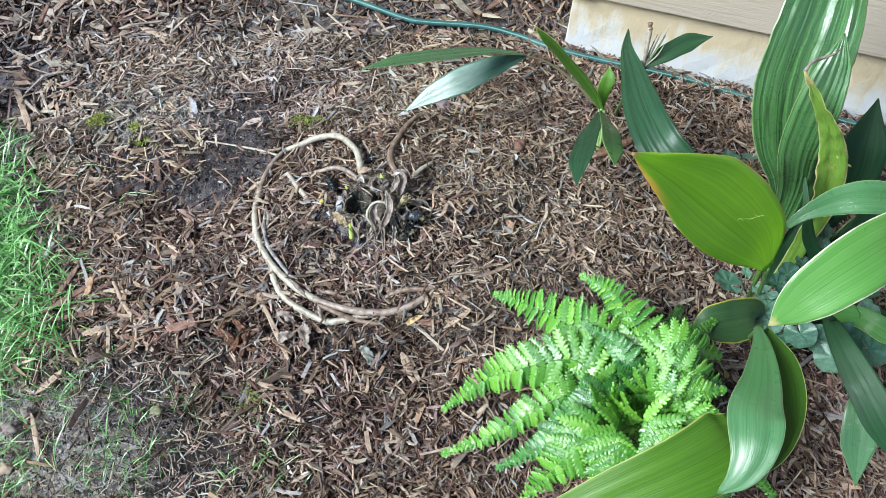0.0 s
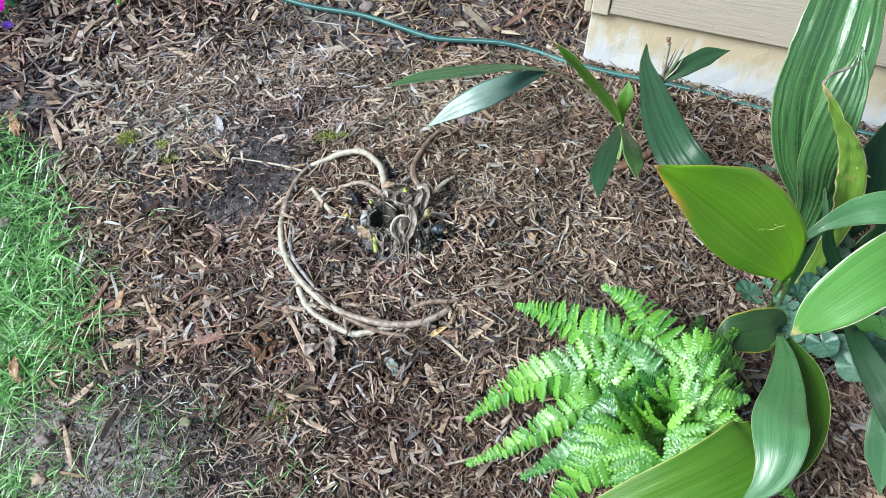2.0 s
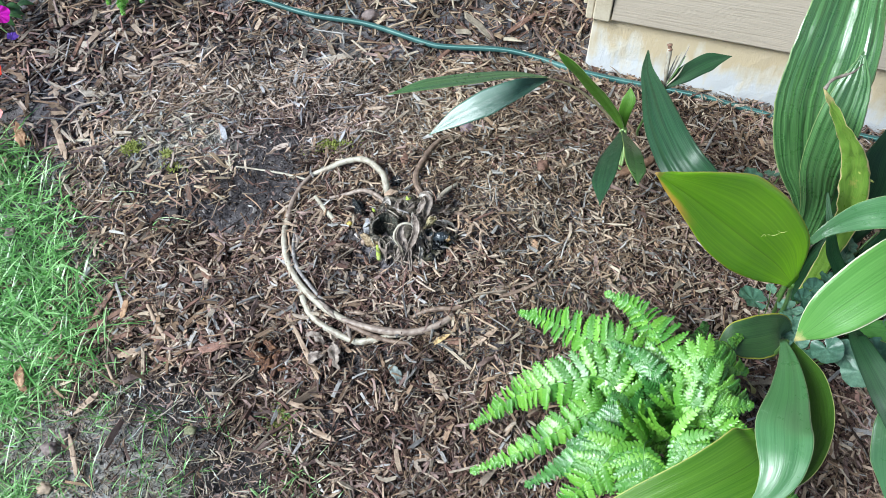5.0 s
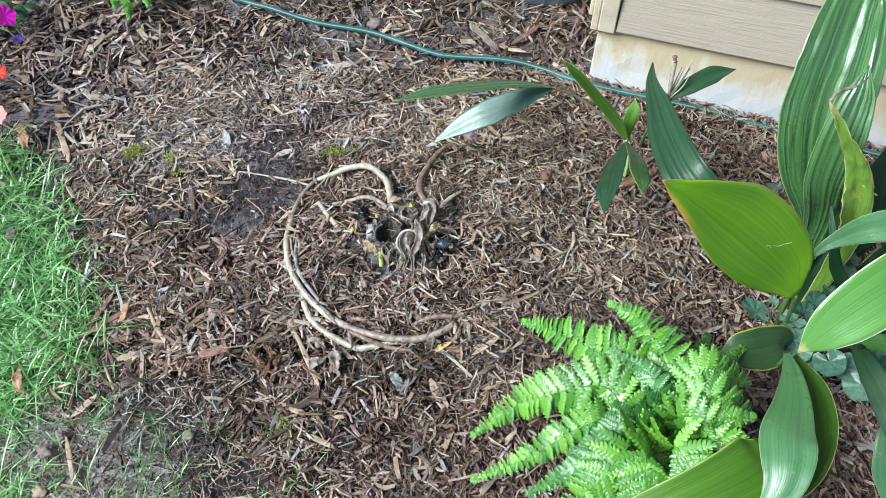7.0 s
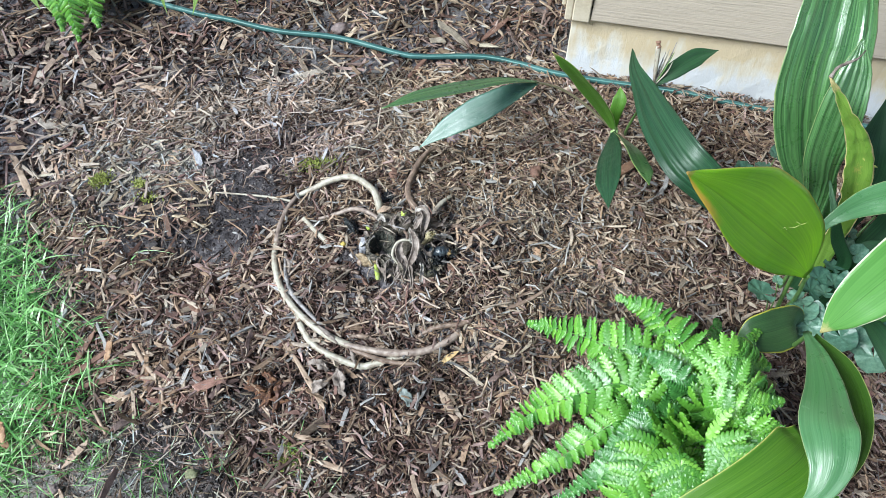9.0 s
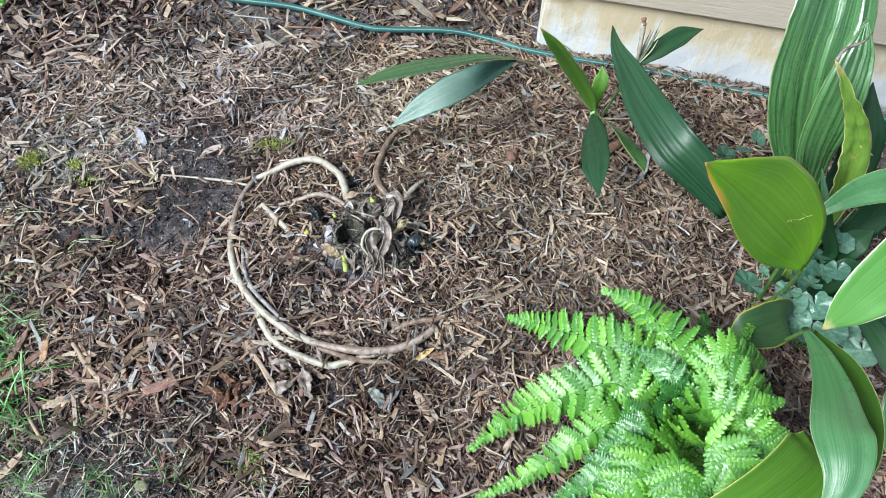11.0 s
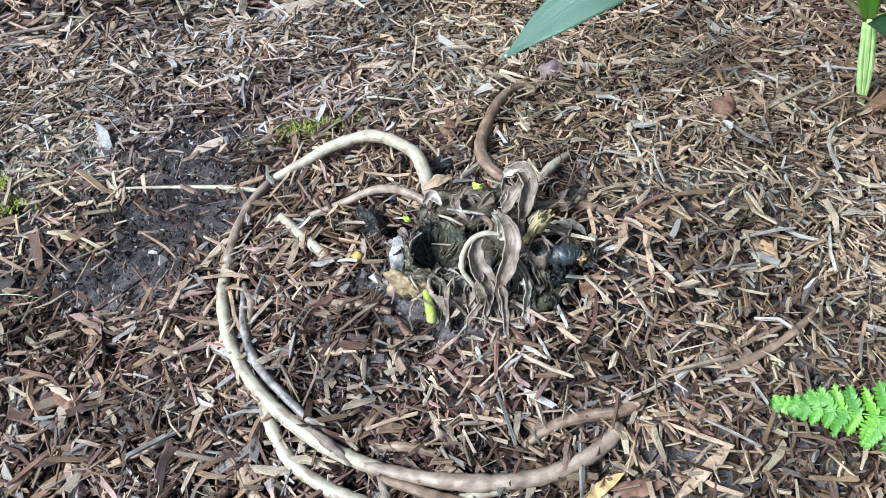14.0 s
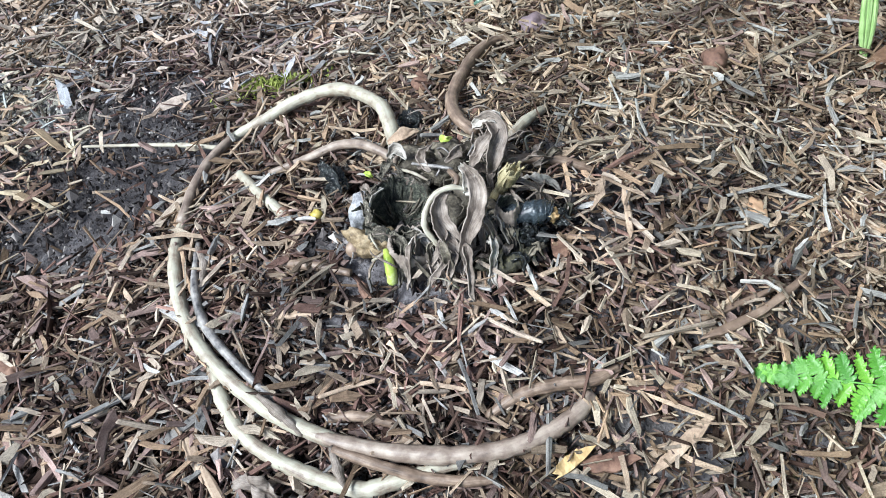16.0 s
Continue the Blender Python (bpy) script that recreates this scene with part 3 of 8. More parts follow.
def chips(name, count, area, length, width, thick, seed, lift=0.014, tilt=0.16, label="", keep=None, shift=None, plain=False, darkest=1.0, blunt=0.5, anywhere=False, singles=0, piece=""):
    """Splinters of wood strewn over an area: one joined mesh."""
    rng = np.random.default_rng(seed)
    x0, y0, x1, y1 = area
    x, y = rng.uniform(x0, x1, count * 2), rng.uniform(y0, y1, count * 2)
    pale, dark, cover = zones(x, y)
    ok = rng.random(count * 2) < (0.5 if anywhere else cover)
    # nothing under the house
    ok &= ~((((x - 0.338) * 0.276 + (y - 1.592) * 0.961) > 0.0) & (((x - 0.338) * 0.961 - (y - 1.592) * 0.276) > -0.01))
    if keep is not None:
        ok &= keep(x, y, rng)
    x, y, pale, dark = [v[ok][:count] for v in (x, y, pale, dark)]
    n = len(x)
    big = (1 + 0.35 * dark * rng.random(n)) * (1 - 0.22 * blob(x, y, 0.05, 1.02, 0.5, 0.4)) * (1 + 0.2 * blob(x, y, -1.1, 1.6, 0.4, 0.3)) * (1 - 0.35 * blob(x, y, -0.47, 1.37, 0.14, 0.1))
    ln = length * np.exp(rng.normal(0, 0.5, n)) * big
    wd = np.minimum(width * np.exp(rng.normal(0, 0.4, n)) * big, 0.33 * ln)
    th = thick * np.exp(rng.normal(0, 0.3, n))
    yaw, pit, rol = rng.uniform(0, 2 * np.pi, n), rng.normal(0, tilt, n), rng.normal(0, 0.5, n)
    d = np.stack([np.cos(yaw) * np.cos(pit), np.sin(yaw) * np.cos(pit), np.sin(pit)], -1)
    s = np.stack([-np.sin(yaw), np.cos(yaw), np.zeros(n)], -1)
    u = np.cross(d, s)
    s, u = s * np.cos(rol)[:, None] + u * np.sin(rol)[:, None], u * np.cos(rol)[:, None] - s * np.sin(rol)[:, None]
    rank = rng.random(n)
    c = np.stack([x, y, ground_z(x, y) + lift * (rank ** 1.3 - 0.55)], -1)
    rings = []
    bend = rng.normal(0, 0.06, n) * ln
    stops = ((0, -0.5), (2, 0.5)) if plain else ((0, -0.5), (1, rng.uniform(-0.15, 0.15, n)), (2, 0.5))
    for k, along in stops:
        taper = rng.uniform(blunt, 1.0, n) if k != 1 else np.ones(n)
        mid = c + d * (np.broadcast_to(along, n) * ln)[:, None] + (s * (bend if k == 1 else 0 * bend)[:, None])
        mid = mid + u * (rng.normal(0, 0.015, n) * ln)[:, None]
        skew = (rng.normal(0, 0.3, n) if k != 1 else np.zeros(n)) * wd
        for a, b in ((-1, -1), (1, -1), (1, 1), (-1, 1)):
            jig, frayed = 1 + 0.2 * rng.normal(0, 1, n), (rng.normal(0, 0.3, n) if k != 1 else np.zeros(n)) * wd
            rings.append(mid + d * (a * skew + frayed)[:, None] + s * (a * 0.5 * wd * taper * jig)[:, None] + u * (b * 0.5 * th * (0.6 + 0.4 * taper) * jig)[:, None])
    verts = np.stack(rings, 1)
    m = 4 * len(stops)
    quad = [(3, 2, 1, 0), (m - 4, m - 3, m - 2, m - 1)]
    for r in range(0, m - 4, 4):
        quad += [(r + k, r + (k + 1) % 4, r + 4 + (k + 1) % 4, r + 4 + k) for k in range(4)]
    # u along the splinter, v across it, each with a shift of its own
    ur, vr = rng.uniform(0, 60, n), rng.uniform(0, 60, n)
    us, vs = np.zeros((n, len(quad), 4)), np.zeros((n, len(quad), 4))
    for f, q in enumerate(quad):
        for k, v in enumerate(q):
            us[:, f, k] = ur + (v // 4) / (len(stops) - 1) * ln / 0.03
            vs[:, f, k] = vr + ((0.0, 1.0, 1.25, 0.25)[v % 4]) * wd / 0.0045
    uv = np.stack([us, vs], -1)
    # the wood's own colour, one tone a splinter
    wts = W_RED[None] * (1 - np.maximum(pale, dark))[:, None] + W_PALE[None] * pale[:, None] + W_DARK[None] * (dark * (1 - 0.5 * pale))[:, None]
    wts[:, 0] *= darkest
    wts = np.cumsum(wts / wts.sum(1, keepdims=True), 1)
    # tone follows depth: bleached on top, the gaps' shade put into lower pieces
    by = rank + rng.normal(0, 0.28, n)
    by = np.argsort(np.argsort(by)) / n
    pick = (by[:, None] > wts).sum(1).clip(0, 9)
    tone = TONES[pick] * np.exp(rng.normal(0, 0.28, n))[:, None] * np.array((0.925, 1.0, 1.035))
    # dry weathered wood is paler, and greyer away from the crown
    far = np.clip((-0.05 - x) / 0.2, 0, 1) * pale
    tone = tone * (1.04 + 0.03 * pale)[:, None] * (1 + far[:, None] * np.array((-0.02, -0.01, 0.09)))
    tone = tone * (1 + dark[:, None] * np.array((0.0, -0.01, 0.05)))
    tone = tone * (1 + np.clip((x + 0.2) / 0.4, 0, 1)[:, None] * np.array((0.0, -0.012, -0.015)))
    # darker and paler spots a hand's width across
    tone = tone * np.exp(0.3 * tone_field(x, y))[:, None]
    if shift is not None:
        tone = tone * np.array(shift)
    tone = tone / (1 + (tone.max(1, keepdims=True) / 0.8) ** 4)

    def piece_mesh(sel, origin):
        p = verts[sel] - np.asarray(origin)
        faces = (np.array(quad)[None] + m * np.arange(len(sel))[:, None, None]).reshape(-1, 4)
        me = bpy.data.meshes.new(name)
        me.vertices.add(len(sel) * m)
        me.vertices.foreach_set("co", p.astype(np.float32).ravel())
        me.loops.add(faces.size)
        me.loops.foreach_set("vertex_index", faces.astype(np.int32).ravel())
        me.polygons.add(len(faces))
        me.polygons.foreach_set("loop_start", np.arange(0, faces.size, 4, dtype=np.int32))
        me.update(calc_edges=True)
        me.shade_flat()
        me.uv_layers.new(name="UVMap").data.foreach_set("uv", uv[sel].astype(np.float32).ravel())
        rgba = np.ones((len(sel), m, 4), np.float32)
        rgba[:, :, :3] = tone[sel][:, None, :]
        me.attributes.new("tone", "FLOAT_COLOR", "POINT").data.foreach_set("color", rgba.ravel())
        return me

    # the pieces about the crown, each on its own
    order = np.argsort(np.hypot(x + 0.05, (y - 0.95) * 1.2))
    ob = part(name, piece_mesh(np.sort(order[singles:]), (0, 0, 0)), M_CHIP)
    for k in order[:singles]:
        one = part(piece or "flake", piece_mesh(np.array([k]), c[k]), M_CHIP, ob)
        one.location = c[k]
    return tagged(ob, label, "mulch", kind="stuff")


def in_dark(x, y, rng):
    return rng.random(len(x)) < 0.05 + 0.95 * zones(x, y)[1] ** 1.5


def outside(x, y, rng):
    return (x < NEAR[0] + 0.1) | (x > NEAR[2] - 0.1) | (y < NEAR[1] + 0.06) | (y > NEAR[3] - 0.1)


NEAR, WIDE = (-1.0, 0.36, 1.05, 1.62), (-1.8, 0.1, 1.4, 2.75)
# fill pieces tinted darker, top shreds paler, to colour in shade between chips
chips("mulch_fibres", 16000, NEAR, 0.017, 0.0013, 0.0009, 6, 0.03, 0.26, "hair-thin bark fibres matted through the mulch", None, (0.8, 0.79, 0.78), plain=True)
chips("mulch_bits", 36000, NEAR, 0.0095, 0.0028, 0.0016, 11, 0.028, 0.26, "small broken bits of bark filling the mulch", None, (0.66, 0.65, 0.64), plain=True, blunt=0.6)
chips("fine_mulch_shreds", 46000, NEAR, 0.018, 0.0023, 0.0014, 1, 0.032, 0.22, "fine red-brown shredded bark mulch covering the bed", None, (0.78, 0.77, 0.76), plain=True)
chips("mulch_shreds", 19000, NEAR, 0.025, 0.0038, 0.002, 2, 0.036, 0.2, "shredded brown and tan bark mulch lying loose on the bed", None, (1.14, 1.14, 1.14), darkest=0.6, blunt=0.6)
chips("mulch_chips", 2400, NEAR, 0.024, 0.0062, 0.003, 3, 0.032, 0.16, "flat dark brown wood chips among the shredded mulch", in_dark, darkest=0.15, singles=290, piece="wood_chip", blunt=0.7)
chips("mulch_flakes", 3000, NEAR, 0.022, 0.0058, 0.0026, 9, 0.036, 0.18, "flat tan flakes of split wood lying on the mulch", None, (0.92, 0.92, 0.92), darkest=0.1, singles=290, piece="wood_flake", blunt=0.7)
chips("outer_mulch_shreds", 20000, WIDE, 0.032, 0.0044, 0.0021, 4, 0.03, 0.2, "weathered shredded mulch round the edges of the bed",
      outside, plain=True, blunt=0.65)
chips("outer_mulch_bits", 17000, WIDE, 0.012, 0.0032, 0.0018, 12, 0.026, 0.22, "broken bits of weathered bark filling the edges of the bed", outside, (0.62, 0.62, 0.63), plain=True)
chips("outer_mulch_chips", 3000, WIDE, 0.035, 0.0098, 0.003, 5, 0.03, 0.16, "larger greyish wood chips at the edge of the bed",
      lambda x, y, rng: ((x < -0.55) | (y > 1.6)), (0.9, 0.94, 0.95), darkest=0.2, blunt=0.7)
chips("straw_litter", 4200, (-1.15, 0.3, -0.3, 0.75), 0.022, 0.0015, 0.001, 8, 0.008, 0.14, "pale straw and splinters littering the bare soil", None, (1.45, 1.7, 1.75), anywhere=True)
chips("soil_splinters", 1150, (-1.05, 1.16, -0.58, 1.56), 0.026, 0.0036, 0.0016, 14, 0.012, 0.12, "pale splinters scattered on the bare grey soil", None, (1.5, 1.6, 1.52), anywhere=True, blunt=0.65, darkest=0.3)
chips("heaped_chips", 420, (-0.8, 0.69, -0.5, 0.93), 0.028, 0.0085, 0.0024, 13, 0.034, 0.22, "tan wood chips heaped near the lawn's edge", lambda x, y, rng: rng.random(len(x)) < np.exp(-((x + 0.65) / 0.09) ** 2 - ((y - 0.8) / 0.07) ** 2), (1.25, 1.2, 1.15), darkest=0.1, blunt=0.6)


def crumbs(name, count, seed, label):
    """Crumbs of soil and bits of bark on the bare patches: one joined mesh."""
    rng = np.random.default_rng(seed)
    x, y = rng.uniform(-1.3, 0.9, count * 4), rng.uniform(0.3, 1.7, count * 4)
    ok = rng.random(count * 4) > zones(x, y)[2] * 0.97
    x, y = x[ok][:count], y[ok][:count]
    n = len(x)
    r = 0.0016 * np.exp(rng.normal(0, 0.55, n)) * np.interp(-x - 1.2 * y, (-0.25, 0.0), (1.0, 0.85))
    c = np.stack([x, y, ground_z(x, y) - 0.009 + 0.5 * r + 0.006 * rng.random(n)], -1)
    axes = np.array([(1, 0, 0), (0, 1, 0), (-1, 0, 0), (0, -1, 0), (0, 0, 1), (0, 0, -1)], float)
    verts = c[:, None] + axes[None] * (r[:, None] * rng.uniform(0.5, 1.3, (n, 6)))[:, :, None] + rng.normal(0, 0.25, (n, 6, 3)) * r[:, None, None]
    tri = np.array([(0, 1, 4), (1, 2, 4), (2, 3, 4), (3, 0, 4), (1, 0, 5), (2, 1, 5), (3, 2, 5), (0, 3, 5)])
    faces = (tri[None] + 6 * np.arange(n)[:, None, None]).reshape(-1, 3)
    me = mesh_from(name, verts.reshape(-1, 3), faces, False)
    tone = np.array([(0.035, 0.031, 0.031), (0.09, 0.081, 0.081), (0.19, 0.175, 0.172), (0.36, 0.34, 0.325)])[rng.choice(4, n, p=(0.3, 0.36, 0.25, 0.09))]
    tone = tone * np.interp(-x - 1.2 * y, (-0.25, 0.0), (1.0, 2.2))[:, None]
    tone = tone * (1 + 1.8 * blob(x, y, -0.75, 1.39, 0.17, 0.12))[:, None]
    tone = tone * (1 - 0.45 * np.minimum(1, blob(x, y, -0.6, 1.19, 0.24, 0.1)))[:, None]
    tone = np.minimum(tone, 0.36)
    rgba = np.ones((n, 6, 4), np.float32)
    rgba[:, :, :3] = tone[:, None]
    me.attributes.new("tone", "FLOAT_COLOR", "POINT").data.foreach_set("color", rgba.ravel())
    return tagged(part(name, me, M_CHIP), label, "soil", kind="stuff")


crumbs("soil_crumbs", 30000, 7, "dark crumbly soil and bark bits on the bare patches")


# ---- house corner: stuccoed foundation, corner board, lap siding ----
CORNER, TURN_W = (0.338, 1.592), -16.0


def wall_point(along, out, z):
    """A place by its distance along the wall from the corner, out from it towards the bed, and its height."""
    c, s = math.cos(radians(TURN_W)), math.sin(radians(TURN_W))
    return (CORNER[0] + along * c + out * s, CORNER[1] + along * s - out * c, z)


def wall_block(a0, a1, profile, steps=1, wob=0.0, seed=0):
    """A length of wall with the given cross-section of (out, z) points, run along the wall."""
    rng = random.Random(seed)
    bm = bmesh.new()
    loops = []
    for k in range(steps + 1):
        a = a0 + (a1 - a0) * k / steps
        loops.append([bm.verts.new(wall_point(a, o + rng.uniform(-wob, wob), z)) for o, z in profile])
    m = len(profile)
    for p, q in zip(loops, loops[1:]):
        for i in range(m):
            bm.faces.new((p[i], p[(i + 1) % m], q[(i + 1) % m], q[i]))
    bm.faces.new(loops[0][::-1])
    bm.faces.new(loops[-1])
    bmesh.ops.recalc_face_normals(bm, faces=bm.faces)
    return bm


wall = base_at("wall_south", *wall_point(0, 0, 0.0), "beige lap-sided house wall on a stained cream cement foundation", "wall", kind="structure")


def wall_part(name, bm, mat, label="", bevel=0.0):
    ob = settle(part(name, bm, mat, None, label), wall)
    if bevel:
        mod = ob.modifiers.new("edge", "BEVEL")
        mod.width, mod.segments, mod.limit_method = bevel, 2, "ANGLE"
    return ob


prof = [(0.012, -0.35), (0.011, -0.04), (0.009, 0.0), (0.005, 0.05), (0.002, 0.1), (0.0, 0.15), (-0.004, 0.2), (-0.2, 0.2), (-0.2, -0.35)]
wall_part("foundation", wall_block(0.0, 6.0, prof, 120, 0.0012, 3), M_FOUND, "cream cement foundation, chalky low down and ochre-stained above", 0.003)
for k in range(14):
    z0 = 0.18 + 0.181 * k
    board = [(0.016, z0), (0.016, z0 + 0.004), (0.004, z0 + 0.2), (-0.012, z0 + 0.2), (-0.012, z0)]
    wall_part("siding_board", wall_block(0.046, 6.0, board, 1), M_SIDING, "", 0.0015)
wall_part("sheathing", wall_block(0.012, 6.0, [(-0.014, 0.2), (-0.014, 2.75), (-0.2, 2.75), (-0.2, 0.2)], 1), M_SIDING)
wall_part("corner_board", wall_block(0.0, 0.043, [(0.02, 0.175), (0.02, 2.75), (-0.016, 2.75), (-0.016, 0.175)], 1), M_TRIM, "cream painted corner board", 0.003)
wall_part("corner_board", wall_block(-0.019, -0.001, [(0.016, 0.172), (0.016, 2.75), (-0.09, 2.75), (-0.09, 0.172)], 1), M_TRIM, "", 0.003)
wall_part("corner_bead", wall_block(-0.03, -0.02, [(0.003, 0.205), (0.003, 2.75), (-0.05, 2.75), (-0.05, 0.205)], 1), M_TRIM, "", 0.003)
# the return wall round the corner, and the eaves above
wall_part("side_wall", wall_block(-0.012, 0.15, [(-0.202, -0.35), (-0.202, 2.75), (-5.0, 2.75), (-5.0, -0.35)], 1), M_SIDING)
wall_part("eaves", wall_block(-0.3, 6.2, [(0.35, 2.76), (0.35, 2.9), (-5.2, 2.9), (-5.2, 2.76)], 1), M_TRIM)


# ---- garden hose ----
HOSE = [(-1.35, 2.2, 0.0), (-0.95, 2.02, 0.0), (-0.685, 1.907, -0.011), (-0.585, 1.869, -0.01), (-0.441, 1.807, -0.008), (-0.271, 1.762, -0.005), (-0.103, 1.681, -0.001),
        (-0.039, 1.662, 0.001), (0.118, 1.644, 0.005), (0.211, 1.61, 0.007), (0.3, 1.564, 0.01), (0.419, 1.528, 0.006), (0.536, 1.498, 0.003),
        (0.652, 1.468, -0.002), (0.799, 1.419, -0.01), (1.1, 1.33, -0.02), (1.5, 1.2, -0.03)]
hose = base_at("garden_hose", -0.27, 1.76, gz(-0.27, 1.76), "teal green vinyl garden hose lying on the mulch along the house", "hose")
settle(part("tube", tube_mesh("tube", HOSE, [0.0078], 150, 12), M_HOSE), hose)
HOSE_LINE = [(x - 0.002, y - 0.004, z + 0.0056) for x, y, z in HOSE]
settle(part("stripe", tube_mesh("stripe", HOSE_LINE, [0.002], 150, 6, flat=0.8), M_HOSE_LINE, None, "paler stripe along the hose"), hose)


# ---- plastic pot beside the house ----
def flower_pot():
    x, y = 0.245, 2.032
    z = gz(x, y) - 0.006
    bm = bmesh.new()
    rings = []
    for r, h in ((0.0, 0.0), (0.15, 0.0), (0.157, 0.012), (0.2, 0.25), (0.212, 0.252), (0.212, 0.285), (0.2, 0.285), (0.19, 0.24), (0.0, 0.235)):
        ring = []
        for k in range(48):
            a = 2 * math.pi * k / 48
            rr = r * (1 - (0.012 if k % 6 == 0 and 0 < h < 0.25 else 0.0))
            ring.append(bm.verts.new((rr * math.cos(a), rr * math.sin(a), h)))
        rings.append(ring)
    for p, q in zip(rings, rings[1:]):
        for k in range(48):
            bm.faces.new((p[k], p[(k + 1) % 48], q[(k + 1) % 48], q[k]))
    bmesh.ops.remove_doubles(bm, verts=bm.verts, dist=1e-5)
    bmesh.ops.recalc_face_normals(bm, faces=bm.faces)
    ob = part("flower_pot", bm, M_POT)
    ob.location = (x, y, z)
    tagged(ob, "blue-grey ribbed plastic flower pot standing on the mulch", "pot")


flower_pot()


# ---- long-leaved plants ----
G_MID = leaf_material("mid_green_leaf", (0.028, 0.115, 0.024), (0.096, 0.265, 0.062), margin=(0.3, 0.38, 0.12), margin_width=0.025)
G_LIME = leaf_material("yellow_green_leaf", (0.15, 0.385, 0.012), (0.33, 0.59, 0.024), margin=(0.55, 0.5, 0.08), margin_width=0.02, tip=(0.5, 0.32, 0.1), contrast=0.85, through_light=0.36, roughness=0.36, veins=38.0, gloss=0.65, burn=(0.6, 0.4, 0.07))
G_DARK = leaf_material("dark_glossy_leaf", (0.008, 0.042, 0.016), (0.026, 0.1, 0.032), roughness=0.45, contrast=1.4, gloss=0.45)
# light vein colour stands in for the sheen along the pleats
G_STRIPE = leaf_material("sheen_streaked_leaf", (0.01, 0.06, 0.015), (0.13, 0.31, 0.1), margin=(0.3, 0.38, 0.16), margin_width=0.014, contrast=1.35, roughness=0.28, veins=64.0, gloss=0.9)
G_BRIGHT = leaf_material("fresh_green_leaf", (0.08, 0.225, 0.024), (0.16, 0.36, 0.05), margin=(0.6, 0.6, 0.36), margin_width=0.018, tip=(0.5, 0.45, 0.2), contrast=1.1, roughness=0.34, through_light=0.3)
G_BLEACHED = leaf_material("bleached_edge_leaf", (0.07, 0.235, 0.04), (0.145, 0.36, 0.085), margin=(0.74, 0.72, 0.56), margin_width=0.035, tip=(0.5, 0.45, 0.2), contrast=0.75, roughness=0.33, veins=34.0, through_light=0.28, gloss=0.6)
G_BLUE = leaf_material("waxy_green_leaf", (0.042, 0.15, 0.05), (0.105, 0.265, 0.105), margin=(0.4, 0.48, 0.24), margin_width=0.012, contrast=0.7, roughness=0.3, veins=30.0, gloss=0.7, blotch=(0.14, 0.3, 0.15))
G_OLIVE = leaf_material("olive_green_leaf", (0.048, 0.155, 0.01), (0.115, 0.26, 0.024), margin=(0.5, 0.5, 0.14), margin_width=0.022, contrast=1.0, roughness=0.36, through_light=0.3, gloss=0.5)
# dark copy for the folded leaf's far half, shade included in the colour
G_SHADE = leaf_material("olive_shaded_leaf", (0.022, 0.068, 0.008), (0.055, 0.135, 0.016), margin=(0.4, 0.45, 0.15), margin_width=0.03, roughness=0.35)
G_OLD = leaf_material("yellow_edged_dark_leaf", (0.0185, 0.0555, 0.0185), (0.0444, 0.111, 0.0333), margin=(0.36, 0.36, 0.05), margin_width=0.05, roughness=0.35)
G_SHEEN = leaf_material("blue_green_sheen_leaf", (0.008, 0.04, 0.018), (0.03, 0.105, 0.042), roughness=0.38, contrast=1.4, gloss=0.6)
# base colour carries part of the sky's bluish sheen
G_SKY = leaf_material("sky_tinted_leaf", (0.03, 0.115, 0.07), (0.085, 0.21, 0.145), roughness=0.34, contrast=0.9, gloss=0.95)
G_PALE = leaf_material("pale_yellow_green_leaf", (0.13, 0.25, 0.05), (0.25, 0.38, 0.1), roughness=0.45, contrast=0.7)
G_TORN = leaf_material("ragged_yellowing_leaf", (0.1, 0.24, 0.027), (0.24, 0.38, 0.07), margin=(0.6, 0.5, 0.25), margin_width=0.07, tip=(0.55, 0.42, 0.22), blotch=(0.4, 0.38, 0.1))
M_FLAW = rough_material("chewed_pale_scar", [(0.3, (0.34, 0.42, 0.07)), (0.7, (0.55, 0.58, 0.2))], 60, 300, 0.7, 0.2)


